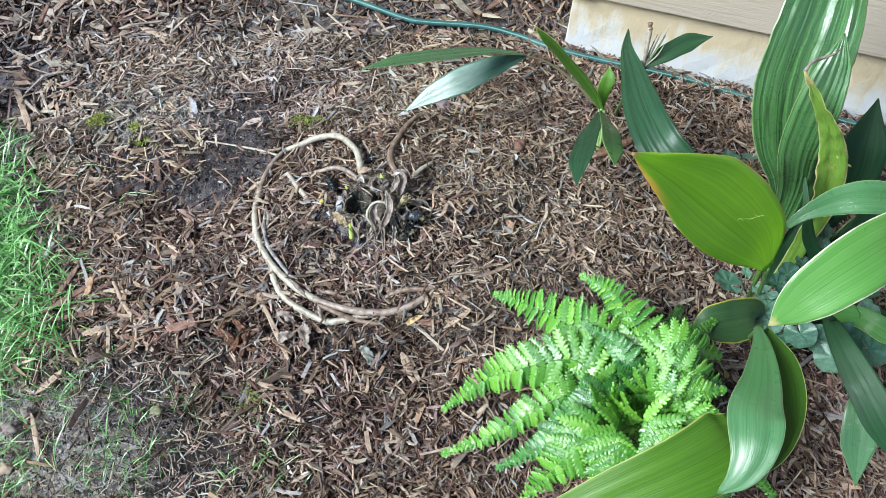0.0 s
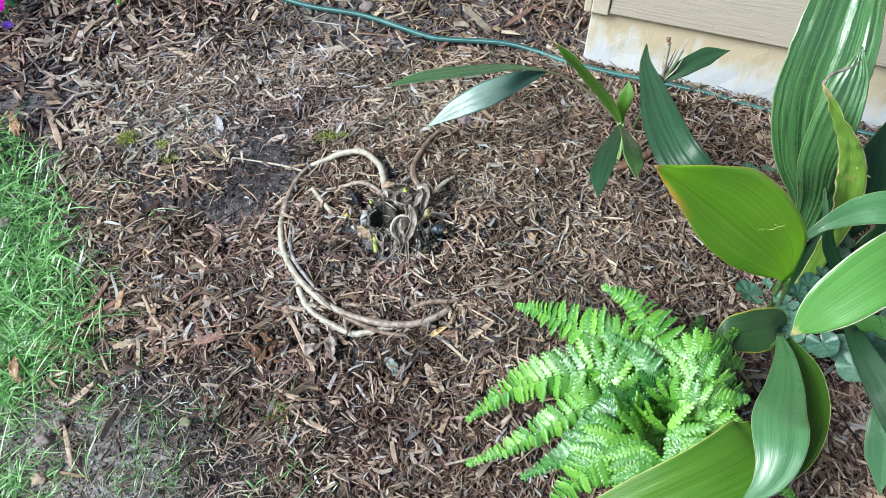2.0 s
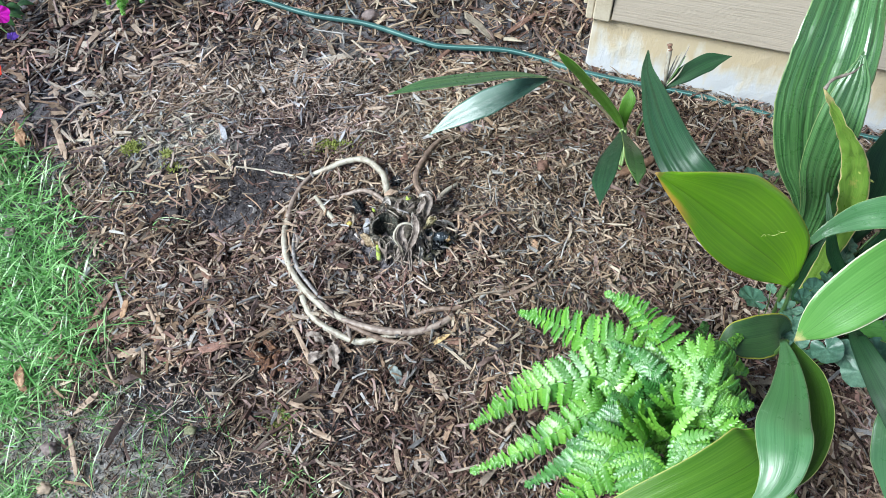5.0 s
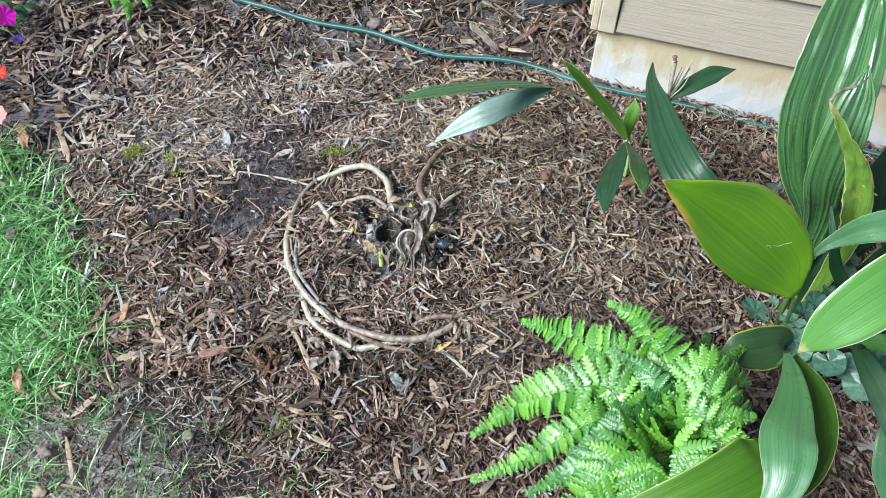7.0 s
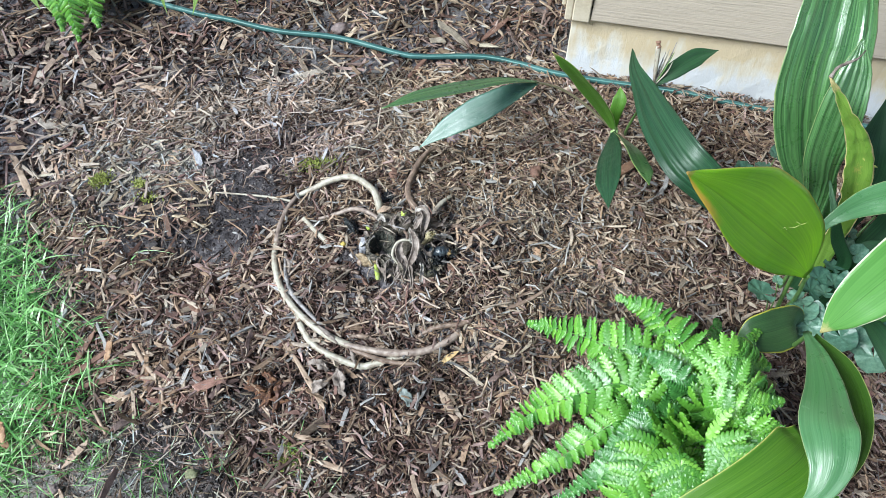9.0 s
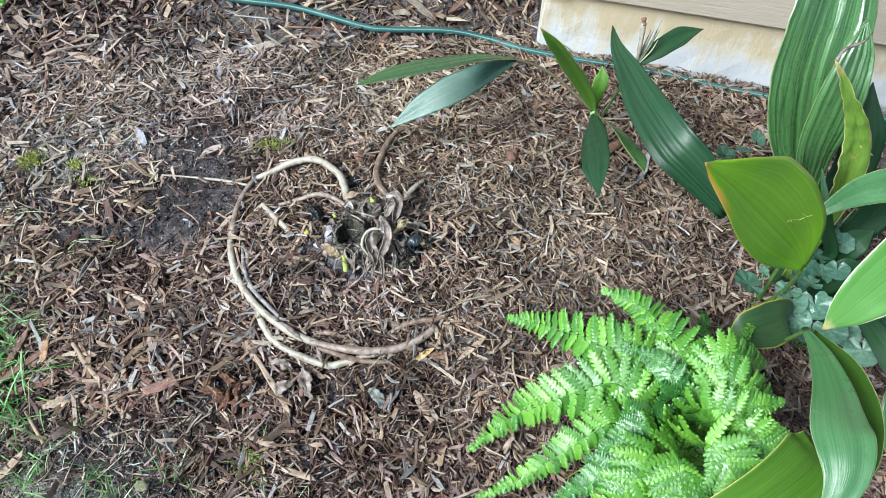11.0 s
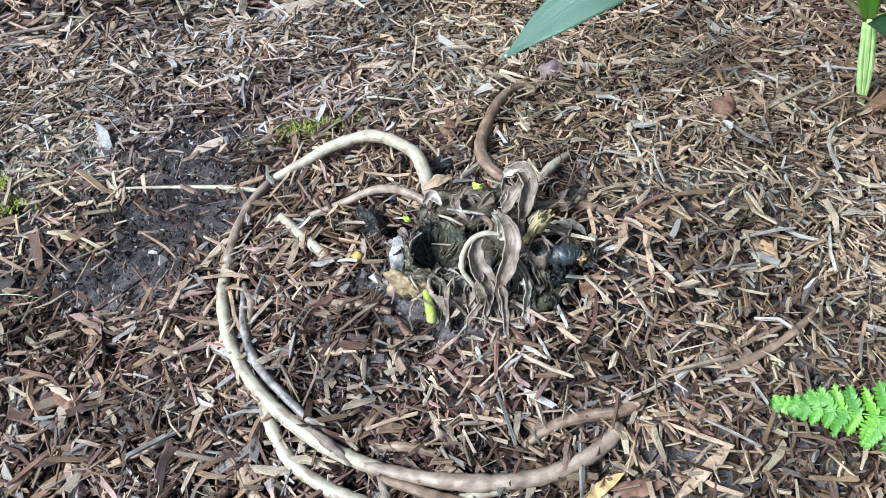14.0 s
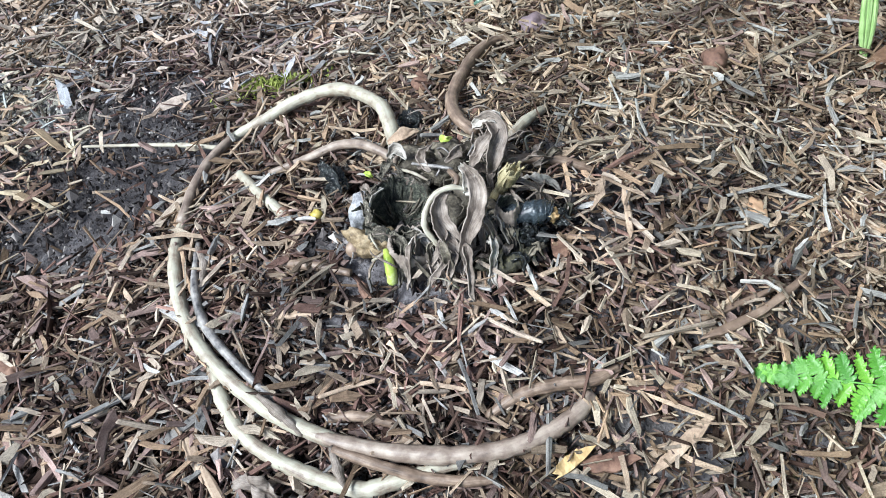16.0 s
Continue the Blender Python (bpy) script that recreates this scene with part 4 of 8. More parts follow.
def leaf_mesh(name, mid, widths, normals, fold=0.12, wave=0.0, twist=0.0, segs=34, cols=13, ripple=0.0, seed=0, half=(1.0, 1.0), curl=0.0, crumple=0.0):
    """A strap-like blade. widths: half-widths along it; normals: which way it faces, from base to tip; fold: how far the sides rise from the midrib;
    wave: depth of the edge's waves; half: share of the left and right half."""
    rng = np.random.default_rng(seed)
    c = catmull(mid, segs + 1)
    w = np.interp(np.linspace(0, 1, segs + 1), np.linspace(0, 1, len(widths)), widths)
    w = np.convolve(np.pad(w, 2, mode="edge"), [0.1, 0.2, 0.4, 0.2, 0.1], "valid")
    w[-1] = min(w[-1], 0.0012)
    ns = catmull(normals, segs + 1) if len(normals) > 1 else np.repeat(np.array(normals, float), segs + 1, 0)
    ph = rng.uniform(0, 6, 4)
    pleat = [np.convolve(rng.normal(0, 1, cols + 2), [0.25, 0.5, 0.25], "valid") for _ in range(2)]
    verts, faces, uvs = [], [], []
    for i in range(segs + 1):
        s = i / segs
        t = unit(c[min(i + 1, segs)] - c[max(i - 1, 0)])
        side = unit(np.cross(t, ns[i]))
        up = np.cross(side, t)
        a = twist * s
        side, up = side * math.cos(a) + up * math.sin(a), up * math.cos(a) - side * math.sin(a)
        for k in range(cols):
            j = 2 * k / (cols - 1) - 1
            jj = j * (half[0] if j < 0 else half[1])
            lift = fold * w[i] * abs(jj) * (1 - 0.35 * abs(jj))
            if curl:
                lift += w[i] * (1 - math.cos(jj * curl)) / curl
                jj = math.sin(jj * curl) / curl
            lift += wave * abs(j) ** 2 * math.sin(s * (9 + 3 * (j > 0)) + ph[0 if j < 0 else 1]) * min(1, w[i] / 0.02)
            lift += ripple * (pleat[0][k] * (1 - s) + pleat[1][k] * s) * min(1, w[i] / 0.03)
            v = c[i] + side * (w[i] * jj) + up * lift
            if crumple:
                v = v + crumple * np.array(noise.noise_vector(Vector(v) * 90.0 + Vector((seed, 0, 0)))) + 0.5 * crumple * np.array(noise.noise_vector(Vector(v) * 260.0))
            verts.append(v)
            uvs.append(((j + 1) / 2, s))
    for i in range(segs):
        for k in range(cols - 1):
            a = i * cols + k
            faces.append((a, a + 1, a + 1 + cols, a + cols))
    me = mesh_from(name, verts, faces)
    layer = me.uv_layers.new(name="UVMap")
    ids = np.empty(len(me.loops), np.int32)
    me.loops.foreach_get("vertex_index", ids)
    layer.data.foreach_set("uv", np.array(uvs, np.float32)[ids].ravel())
    return me


def leaf(plant, mid, widths, normals, mat, label="", name="leaf", thick=0.0007, **more):
    ob = settle(part(name, leaf_mesh(name, mid, widths, normals, **more), mat, None, label), plant)
    mod = ob.modifiers.new("thickness", "SOLIDIFY")
    mod.thickness, mod.offset = thick, 0.0
    return ob


def stalk(plant, points, radii, mat=None, name="stalk", label="", n=16, sides=7, rough=0.05):
    return settle(part(name, tube_mesh(name, points, radii, n, sides, rough), mat or M_PETIOLE, None, label), plant)



# the large clump
clump = base_at("cast_iron_plant", 0.7, 0.84, gz(0.7, 0.84), "large clump of broad glossy strap leaves, some yellowing and chewed", "plant")
ROOT = (0.7, 0.84, gz(0.7, 0.84))

# the broad lime leaf, its tip scorched
leaf(clump, [(0.613, 0.744, 0.290), (0.565, 0.748, 0.352), (0.490, 0.736, 0.440), (0.420, 0.727, 0.520), (0.360, 0.717, 0.590), (0.318, 0.710, 0.635), (0.287, 0.706, 0.667)],
     [0.0103, 0.0737, 0.0957, 0.0887, 0.0521, 0.0211, 0.0000], [(0.1, -0.74, 0.64), (0.0, -0.7, 0.72)], G_LIME, "yellow-green leaf with a scorched tip", fold=0.1, wave=0.006, seed=1, half=(0.58, 1.0), cols=17, ripple=0.0008)
stalk(clump, [(0.68, 0.82, -0.05), (0.66, 0.78, 0.12), (0.613, 0.744, 0.290)], [0.005, 0.0045, 0.004])
for pts in ([(0.5064, 0.7418, 0.4505), (0.5116, 0.7446, 0.4530), (0.5150, 0.7414, 0.4495)],
            [(0.5173, 0.7448, 0.4528), (0.5269, 0.7438, 0.4511), (0.5359, 0.7467, 0.4535)],
            [(0.5315, 0.7505, 0.4578), (0.5396, 0.7475, 0.4541), (0.5488, 0.7492, 0.4551)],
            [(0.3971, 0.7392, 0.4586), (0.4071, 0.7349, 0.4534), (0.4147, 0.7345, 0.4525)],
            [(0.4189, 0.7307, 0.4482), (0.4285, 0.7297, 0.4464), (0.4386, 0.7247, 0.4405)]):
    stalk(clump, pts, [0.0002, 0.0004, 0.0003], M_FLAW, "leaf_scar", "pale insect scar on the leaf", 10, 5, 0.6)

# the tall upright leaf and the narrower one in front of it
leaf(clump, [(0.715, 0.93, 0.02), (0.732, 0.977, 0.19), (0.696, 1.013, 0.32), (0.678, 1.057, 0.43), (0.696, 1.122, 0.52), (0.726, 1.204, 0.585), (0.758, 1.223, 0.61)],
     [0.01, 0.03, 0.068, 0.082, 0.08, 0.06, 0.0], [(0.0, -0.9, 0.45), (-0.1, -0.75, 0.65)], G_STRIPE, "tall upright dark green leaf, its sheen coloured in as pale streaks", fold=0.16, wave=0.007, seed=2, ripple=0.0021, cols=61, crumple=0.0024)
leaf(clump, [(0.725, 0.91, 0.02), (0.722, 0.949, 0.22), (0.687, 0.954, 0.36), (0.685, 0.977, 0.46), (0.697, 1.013, 0.52), (0.706, 1.053, 0.56)],
     [0.01, 0.026, 0.038, 0.04, 0.03, 0.0], [(-0.25, -0.7, 0.65), (-0.1, -0.65, 0.75)], G_STRIPE, "glossy upright leaf overlapping the tall one", fold=0.1, wave=0.003, seed=3, ripple=0.004, cols=31, crumple=0.001)
leaf(clump, [(0.73, 0.9, 0.0), (0.776, 0.947, 0.12), (0.769, 0.992, 0.2), (0.78, 1.04, 0.27)], [0.006, 0.012, 0.02, 0.0], [(-0.1, -0.8, 0.5)], G_MID, fold=0.3, seed=4)
# the ragged leaf
torn = leaf(clump, [(0.75, 0.86, 0.02), (0.776, 0.916, 0.2), (0.747, 0.922, 0.335), (0.716, 0.934, 0.42), (0.67, 0.95, 0.49), (0.622, 0.969, 0.555)],
     [0.012, 0.02, 0.027, 0.02, 0.01, 0.003], [(-0.3, -0.7, 0.6), (-0.5, -0.6, 0.6)], G_TORN, "ragged yellowing leaf with a dried curled tip", fold=0.45, wave=0.008, seed=5, crumple=0.004)
stalk(clump, [(0.622, 0.969, 0.555), (0.632, 0.979, 0.565), (0.647, 0.984, 0.57), (0.667, 0.989, 0.575), (0.683, 1.002, 0.58)], [0.004, 0.0025, 0.003, 0.0018, 0.0008], M_HUSK, "dried_tip", "dry curled leaf tip", 18, 6, 0.4)
stalk(clump, [(0.731, 0.947, 0.42), (0.73, 0.934, 0.4), (0.749, 0.925, 0.375), (0.774, 0.922, 0.36)], [0.002, 0.004, 0.0035, 0.0015], M_FLAW, "torn_edge", "bleached torn edge of the leaf", 14, 6, 0.4)
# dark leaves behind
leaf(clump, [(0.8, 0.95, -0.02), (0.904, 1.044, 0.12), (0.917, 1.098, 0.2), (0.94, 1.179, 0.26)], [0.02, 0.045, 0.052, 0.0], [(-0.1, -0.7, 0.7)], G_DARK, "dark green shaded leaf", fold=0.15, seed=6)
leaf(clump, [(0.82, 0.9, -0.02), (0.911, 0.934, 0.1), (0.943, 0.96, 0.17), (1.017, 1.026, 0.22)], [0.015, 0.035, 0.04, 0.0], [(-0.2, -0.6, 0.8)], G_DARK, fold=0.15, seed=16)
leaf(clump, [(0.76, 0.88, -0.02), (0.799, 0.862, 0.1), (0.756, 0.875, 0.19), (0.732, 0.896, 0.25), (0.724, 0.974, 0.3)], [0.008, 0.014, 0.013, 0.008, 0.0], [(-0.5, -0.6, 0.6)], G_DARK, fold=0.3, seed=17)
# the narrow arching leaf
leaf(clump, [(0.679, 0.852, 0.262), (0.705, 0.863, 0.29), (0.758, 0.878, 0.31), (0.814, 0.879, 0.325), (0.883, 0.876, 0.31), (0.99, 0.863, 0.26)],
     [0.006, 0.012, 0.026, 0.032, 0.028, 0.0], [(-0.1, -0.5, 0.85)], G_BLUE, "narrow arching glossy leaf", fold=0.25, seed=7)
stalk(clump, [(0.7, 0.84, -0.04), (0.68, 0.84, 0.12), (0.679, 0.852, 0.262)], [0.005, 0.0045, 0.004])
# the bright leaf with a bleached edge, hanging tip down
leaf(clump, [(0.98, 0.86, 0.02), (0.953, 0.836, 0.33), (0.781, 0.729, 0.43), (0.689, 0.671, 0.44), (0.624, 0.635, 0.405), (0.594, 0.618, 0.37), (0.573, 0.61, 0.333)],
     [0.008, 0.03, 0.048, 0.052, 0.044, 0.028, 0.0], [(-0.1, -0.5, 0.85), (-0.25, -0.62, 0.74)], G_BLEACHED, "bright green leaf with a bleached white edge", fold=0.05, wave=0.003, seed=8)
# the folded leaf in the foreground: a band turned over, its far half with shade in the colour, and the part that runs
# on over the fern
leaf(clump, [(0.575, 0.637, 0.285), (0.554, 0.571, 0.335), (0.525, 0.501, 0.380), (0.493, 0.438, 0.415), (0.484, 0.401, 0.420), (0.475, 0.367, 0.410), (0.458, 0.341, 0.390), (0.434, 0.327, 0.365)],
     [0.0035, 0.0165, 0.0285, 0.0403, 0.0385, 0.0296, 0.0182, 0.0015], [(-0.37, -0.35, 0.86), (-0.3, -0.5, 0.8)], G_BLUE, "broad waxy leaf folded over near its middle", fold=-0.16, seed=9, ripple=0.0006, cols=21)
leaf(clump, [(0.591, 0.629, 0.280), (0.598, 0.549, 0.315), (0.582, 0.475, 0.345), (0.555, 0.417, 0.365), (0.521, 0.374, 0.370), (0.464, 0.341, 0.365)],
     [0.0050, 0.0207, 0.0242, 0.0189, 0.0110, 0.0025], [(-0.75, -0.15, 0.62)], G_SHADE, "far half of the folded leaf, coloured darker for its shade", fold=0.1, seed=10, ripple=0.001, cols=17)
leaf(clump, [(0.480, 0.418, 0.360), (0.449, 0.390, 0.370), (0.378, 0.354, 0.370), (0.296, 0.323, 0.345), (0.199, 0.291, 0.300), (0.097, 0.262, 0.250)],
     [0.0347, 0.0612, 0.0520, 0.0439, 0.0310, 0.0000], [(-0.2, -0.6, 0.78), (-0.3, -0.5, 0.8)], G_OLIVE, "olive underside of the folded leaf reaching over the fern", fold=0.1, seed=11, ripple=0.0012, cols=21, wave=0.003)
stalk(clump, [(0.68, 0.76, -0.06), (0.62, 0.68, 0.12), (0.582, 0.632, 0.285)], [0.005, 0.0045, 0.004])
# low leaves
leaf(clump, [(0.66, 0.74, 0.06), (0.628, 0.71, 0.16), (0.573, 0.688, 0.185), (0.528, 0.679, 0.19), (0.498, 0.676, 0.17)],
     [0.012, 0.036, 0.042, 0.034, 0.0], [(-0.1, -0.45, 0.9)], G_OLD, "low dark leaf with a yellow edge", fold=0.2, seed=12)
leaf(clump, [(0.83, 0.72, 0.08), (0.761, 0.692, 0.18), (0.772, 0.585, 0.2), (0.805, 0.499, 0.18), (0.855, 0.427, 0.12)],
     [0.006, 0.014, 0.028, 0.032, 0.0], [(-0.4, -0.3, 0.85)], G_DARK, "dark leaf hanging down over the violets", fold=0.2, seed=13)
leaf(clump, [(0.847, 0.614, 0.1), (0.827, 0.552, 0.085), (0.822, 0.497, 0.05), (0.824, 0.433, 0)],
     [0.01, 0.03, 0.032, 0.0], [(-0.3, -0.4, 0.85)], G_BLUE, "short green leaf drooping to the mulch", fold=0.15, seed=14)
leaf(clump, [(0.8, 0.8, 0.0), (0.835, 0.732, 0.13), (0.88, 0.687, 0.15), (0.969, 0.644, 0.12)], [0.01, 0.02, 0.024, 0.0], [(-0.2, -0.4, 0.9)], G_MID, fold=0.2, seed=15)
for k, (dx, dy, hx, hy, h) in enumerate(((0.02, 0.05, 0.01, 0.02, 0.12), (0.06, 0.04, 0.03, 0.03, 0.13), (0.1, 0.03, 0.06, 0.03, 0.12), (0.12, 0.07, 0.08, 0.06, 0.12))):
    stalk(clump, [(0.7 + dx, 0.84 + dy, -0.06), (0.7 + dx + hx * 0.4, 0.84 + dy + hy * 0.4, h * 0.45), (0.7 + dx + hx, 0.84 + dy + hy, h)], [0.005, 0.004, 0.002])
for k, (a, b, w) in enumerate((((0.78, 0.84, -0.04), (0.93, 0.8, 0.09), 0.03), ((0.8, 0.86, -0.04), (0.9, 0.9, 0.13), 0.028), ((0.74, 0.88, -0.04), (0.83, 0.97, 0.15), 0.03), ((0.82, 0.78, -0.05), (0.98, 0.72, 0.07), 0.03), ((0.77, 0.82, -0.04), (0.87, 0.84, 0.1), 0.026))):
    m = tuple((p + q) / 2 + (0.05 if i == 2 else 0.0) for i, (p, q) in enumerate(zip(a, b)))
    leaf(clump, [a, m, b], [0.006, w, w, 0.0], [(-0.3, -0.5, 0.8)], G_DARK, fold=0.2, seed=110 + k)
# a withered sheath at the foot
leaf(clump, [(0.62, 0.69, -0.03), (0.6, 0.66, 0.03), (0.585, 0.63, 0.08), (0.575, 0.61, 0.12)], [0.01, 0.016, 0.013, 0.002], [(-0.4, -0.5, 0.7)],
     leaf_material("withered_sheath", (0.32, 0.3, 0.16), (0.55, 0.52, 0.33), roughness=0.6), "bleached withered leaf sheath", fold=0.4, seed=18)

# the plant with a lone long leaf and a frayed stem
lone = base_at("cast_iron_plant", 0.449, 1.335, gz(0.449, 1.335), "sparse plant with long dark leaves and a frayed cut stem", "plant")
leaf(lone, [(0.574, 0.923, 0.200), (0.492, 0.981, 0.270), (0.456, 1.017, 0.290), (0.437, 1.083, 0.290), (0.429, 1.151, 0.280), (0.428, 1.237, 0.262), (0.430, 1.331, 0.238), (0.447, 1.420, 0.215)],
     [0.0253, 0.0421, 0.0440, 0.0402, 0.0372, 0.0271, 0.0130, 0.0011], [(-0.5, -0.4, 0.76), (-0.3, -0.5, 0.8)], G_SHEEN, "long dark blue-green leaf with a dry tip", fold=0.22, wave=0.005, seed=21, ripple=0.003, cols=31)
stalk(lone, [(0.452, 1.335, 0.0), (0.436, 1.293, 0.09), (0.459, 1.274, 0.239)], [0.004, 0.0032, 0.0028])
leaf(lone, [(0.459, 1.274, 0.239), (0.502, 1.295, 0.26), (0.557, 1.319, 0.275), (0.609, 1.332, 0.28)], [0.004, 0.019, 0.021, 0.0], [(-0.3, -0.6, 0.7)], G_DARK, fold=0.2, seed=22)
stalk(lone, [(0.461, 1.28, 0.24), (0.459, 1.291, 0.285), (0.459, 1.309, 0.325)], [0.0035, 0.0045, 0.0052], M_STALK, "cut_stem", "pale cut stem with a brown end", 12, 8, 0.3)
stalk(lone, [(0.46, 1.308, 0.322), (0.458, 1.313, 0.334)], [0.0058, 0.005], M_BARK, "cut_end", "brown end of the cut stem", 6, 8, 0.5)
for k, (x, y, z) in enumerate(((0.478, 1.305, 0.31), (0.488, 1.312, 0.31), (0.498, 1.307, 0.305), (0.508, 1.332, 0.31), (0.496, 1.295, 0.29))):
    stalk(lone, [(0.461, 1.277, 0.239), ((x + 0.459) / 2 + 0.002 * k, (y + 1.28) / 2, (z + 0.24) / 2), (x, y, z)], [0.0026, 0.0018, 0.0006], (M_STALK_GREY, M_STALK, M_PETIOLE)[k % 3], "fray", "dry frayed strip of stem", 10, 5, 0.3)

# the young plant with spreading leaves
M_SHEATH = husk_material("pale_green_sheath", [(0.3, (0.1, 0.2, 0.05)), (0.5, (0.25, 0.4, 0.14)), (0.7, (0.5, 0.58, 0.34))], 6.0, 0.4)
young = base_at("cast_iron_plant", 0.391, 1.25, gz(0.391, 1.25), "small plant with narrow green leaves spreading over the mulch", "plant")
J = (0.383, 1.242, 0.137)
stalk(young, [J, (0.305, 1.277, 0.2), (0.251, 1.29, 0.235), (0.198, 1.285, 0.262)], [0.0035, 0.003, 0.0025], rough_material("purplish_stem", [(0.3, (0.08, 0.08, 0.04)), (0.7, (0.2, 0.17, 0.1))], 40, 200, 0.5, 0.2))
for k, (d, r) in enumerate(((-0.0035, 0.0042), (0.0, 0.0052), (0.0038, 0.0042))):
    a, b = (0.385, 1.19, 0.039), (J[0] + 1.2 * d, J[1], J[2] + 0.004 * k)
    stalk(young, [a, (a[0] * 0.6 + b[0] * 0.4 + d, a[1] * 0.6 + b[1] * 0.4 - 0.3 * abs(d), a[2] * 0.6 + b[2] * 0.4), b], [r * 0.4, r * 0.9, r * 0.9], M_SHEATH, "sheath_stem", "pale green sheathed stem", 16, 8)
leaf(young, [(0.2, 1.286, 0.262), (0.121, 1.254, 0.3), (0.026, 1.196, 0.345), (-0.062, 1.146, 0.38), (-0.135, 1.106, 0.4)], [0.004, 0.017, 0.024, 0.02, 0.0], [(-0.1, 0.25, 0.95), (-0.1, 0.1, 0.98)], G_STRIPE, "long narrow green leaf", fold=0.4, seed=31)
leaf(young, [(0.201, 1.287, 0.26), (0.136, 1.257, 0.26), (0.063, 1.236, 0.235), (-0.005, 1.219, 0.205), (-0.067, 1.196, 0.173)], [0.004, 0.022, 0.031, 0.022, 0.0], [(-0.38, -0.5, 0.76)], G_SKY, "narrow leaf reflecting the sky, its colour tinted bluish for it", fold=0.12, seed=32)
leaf(young, [J, (0.346, 1.226, 0.22), (0.287, 1.194, 0.33), (0.234, 1.161, 0.42), (0.19, 1.15, 0.477)], [0.006, 0.02, 0.026, 0.018, 0.0], [(-0.6, -0.6, 0.45)], G_BRIGHT, "upright fresh green leaf", fold=0.3, seed=33)
leaf(young, [J, (0.378, 1.246, 0.19), (0.385, 1.26, 0.22), (0.388, 1.283, 0.235)], [0.004, 0.014, 0.016, 0.0], [(-0.2, -0.7, 0.6)], G_BRIGHT, fold=0.2, seed=34)
leaf(young, [(0.376, 1.226, 0.15), (0.329, 1.091, 0.24), (0.294, 0.978, 0.3), (0.275, 0.897, 0.32)], [0.006, 0.028, 0.028, 0.0], [(-0.5, -0.42, 0.74)], G_SHEEN, "drooping dark leaf", fold=0.15, seed=35)
leaf(young, [(0.378, 1.226, 0.15), (0.359, 1.074, 0.28), (0.338, 0.952, 0.37), (0.328, 0.878, 0.41)], [0.005, 0.024, 0.024, 0.0], [(0.1, -0.5, 0.82)], G_MID, fold=0.15, seed=36)


# ---- ferns ----
def pinna_mesh(seed):
    """One leaflet, 1 long and about 1 wide (each set by its own scale): blunt, shallowly toothed, the midrib sunken."""
    rng = np.random.default_rng(seed)
    lobes = 8
    verts, faces = [], []

    def arch(s):
        return 0.2 * math.sin(s * 2.6) - 0.5 * s * s

    for k in range(lobes + 1):
        s = k / lobes
        verts.append((s, 0, arch(s) - 0.07))
    for sgn in (1, -1):
        inner, edge = [], []
        for k in range(lobes):
            s = (k + 0.5) / lobes
            w = 0.5 * (1 - s ** 4.0) ** 0.62 * (0.85 + 0.15 * min(1, s * 5)) * rng.uniform(0.9, 1.08)
            lift = rng.normal(0, 0.06)
            inner.append(len(verts))
            verts.append((s + 0.02, sgn * 0.55 * w, arch(s) + 0.14 * rng.uniform(0.6, 1.4)))
            for ds, f, dz in ((-0.5, 0.74, -0.07), (-0.26, 0.98, -0.03), (0.16, 1.1, -0.06), (0.42, 0.93, -0.06)):
                edge.append(len(verts))
                verts.append((s + ds / lobes + 0.05 * f, sgn * w * f, arch(s) + dz + lift * f + 0.025 * rng.normal()))
        for k in range(lobes):
            e, m = edge[4 * k:4 * k + 4], inner[k]
            fan = [(k, e[0], m), (m, e[0], e[1]), (m, e[1], e[2]), (m, e[2], e[3]), (m, e[3], k + 1), (k, m, k + 1)]
            faces += [q if sgn < 0 else q[::-1] for q in fan]
    return mesh_from("pinna", verts, faces)


PINNAE = [pinna_mesh(40 + k) for k in range(10)]
for k, me in enumerate(PINNAE):
    me.materials.append(M_FERN if k < 5 else M_FERN_OLD)


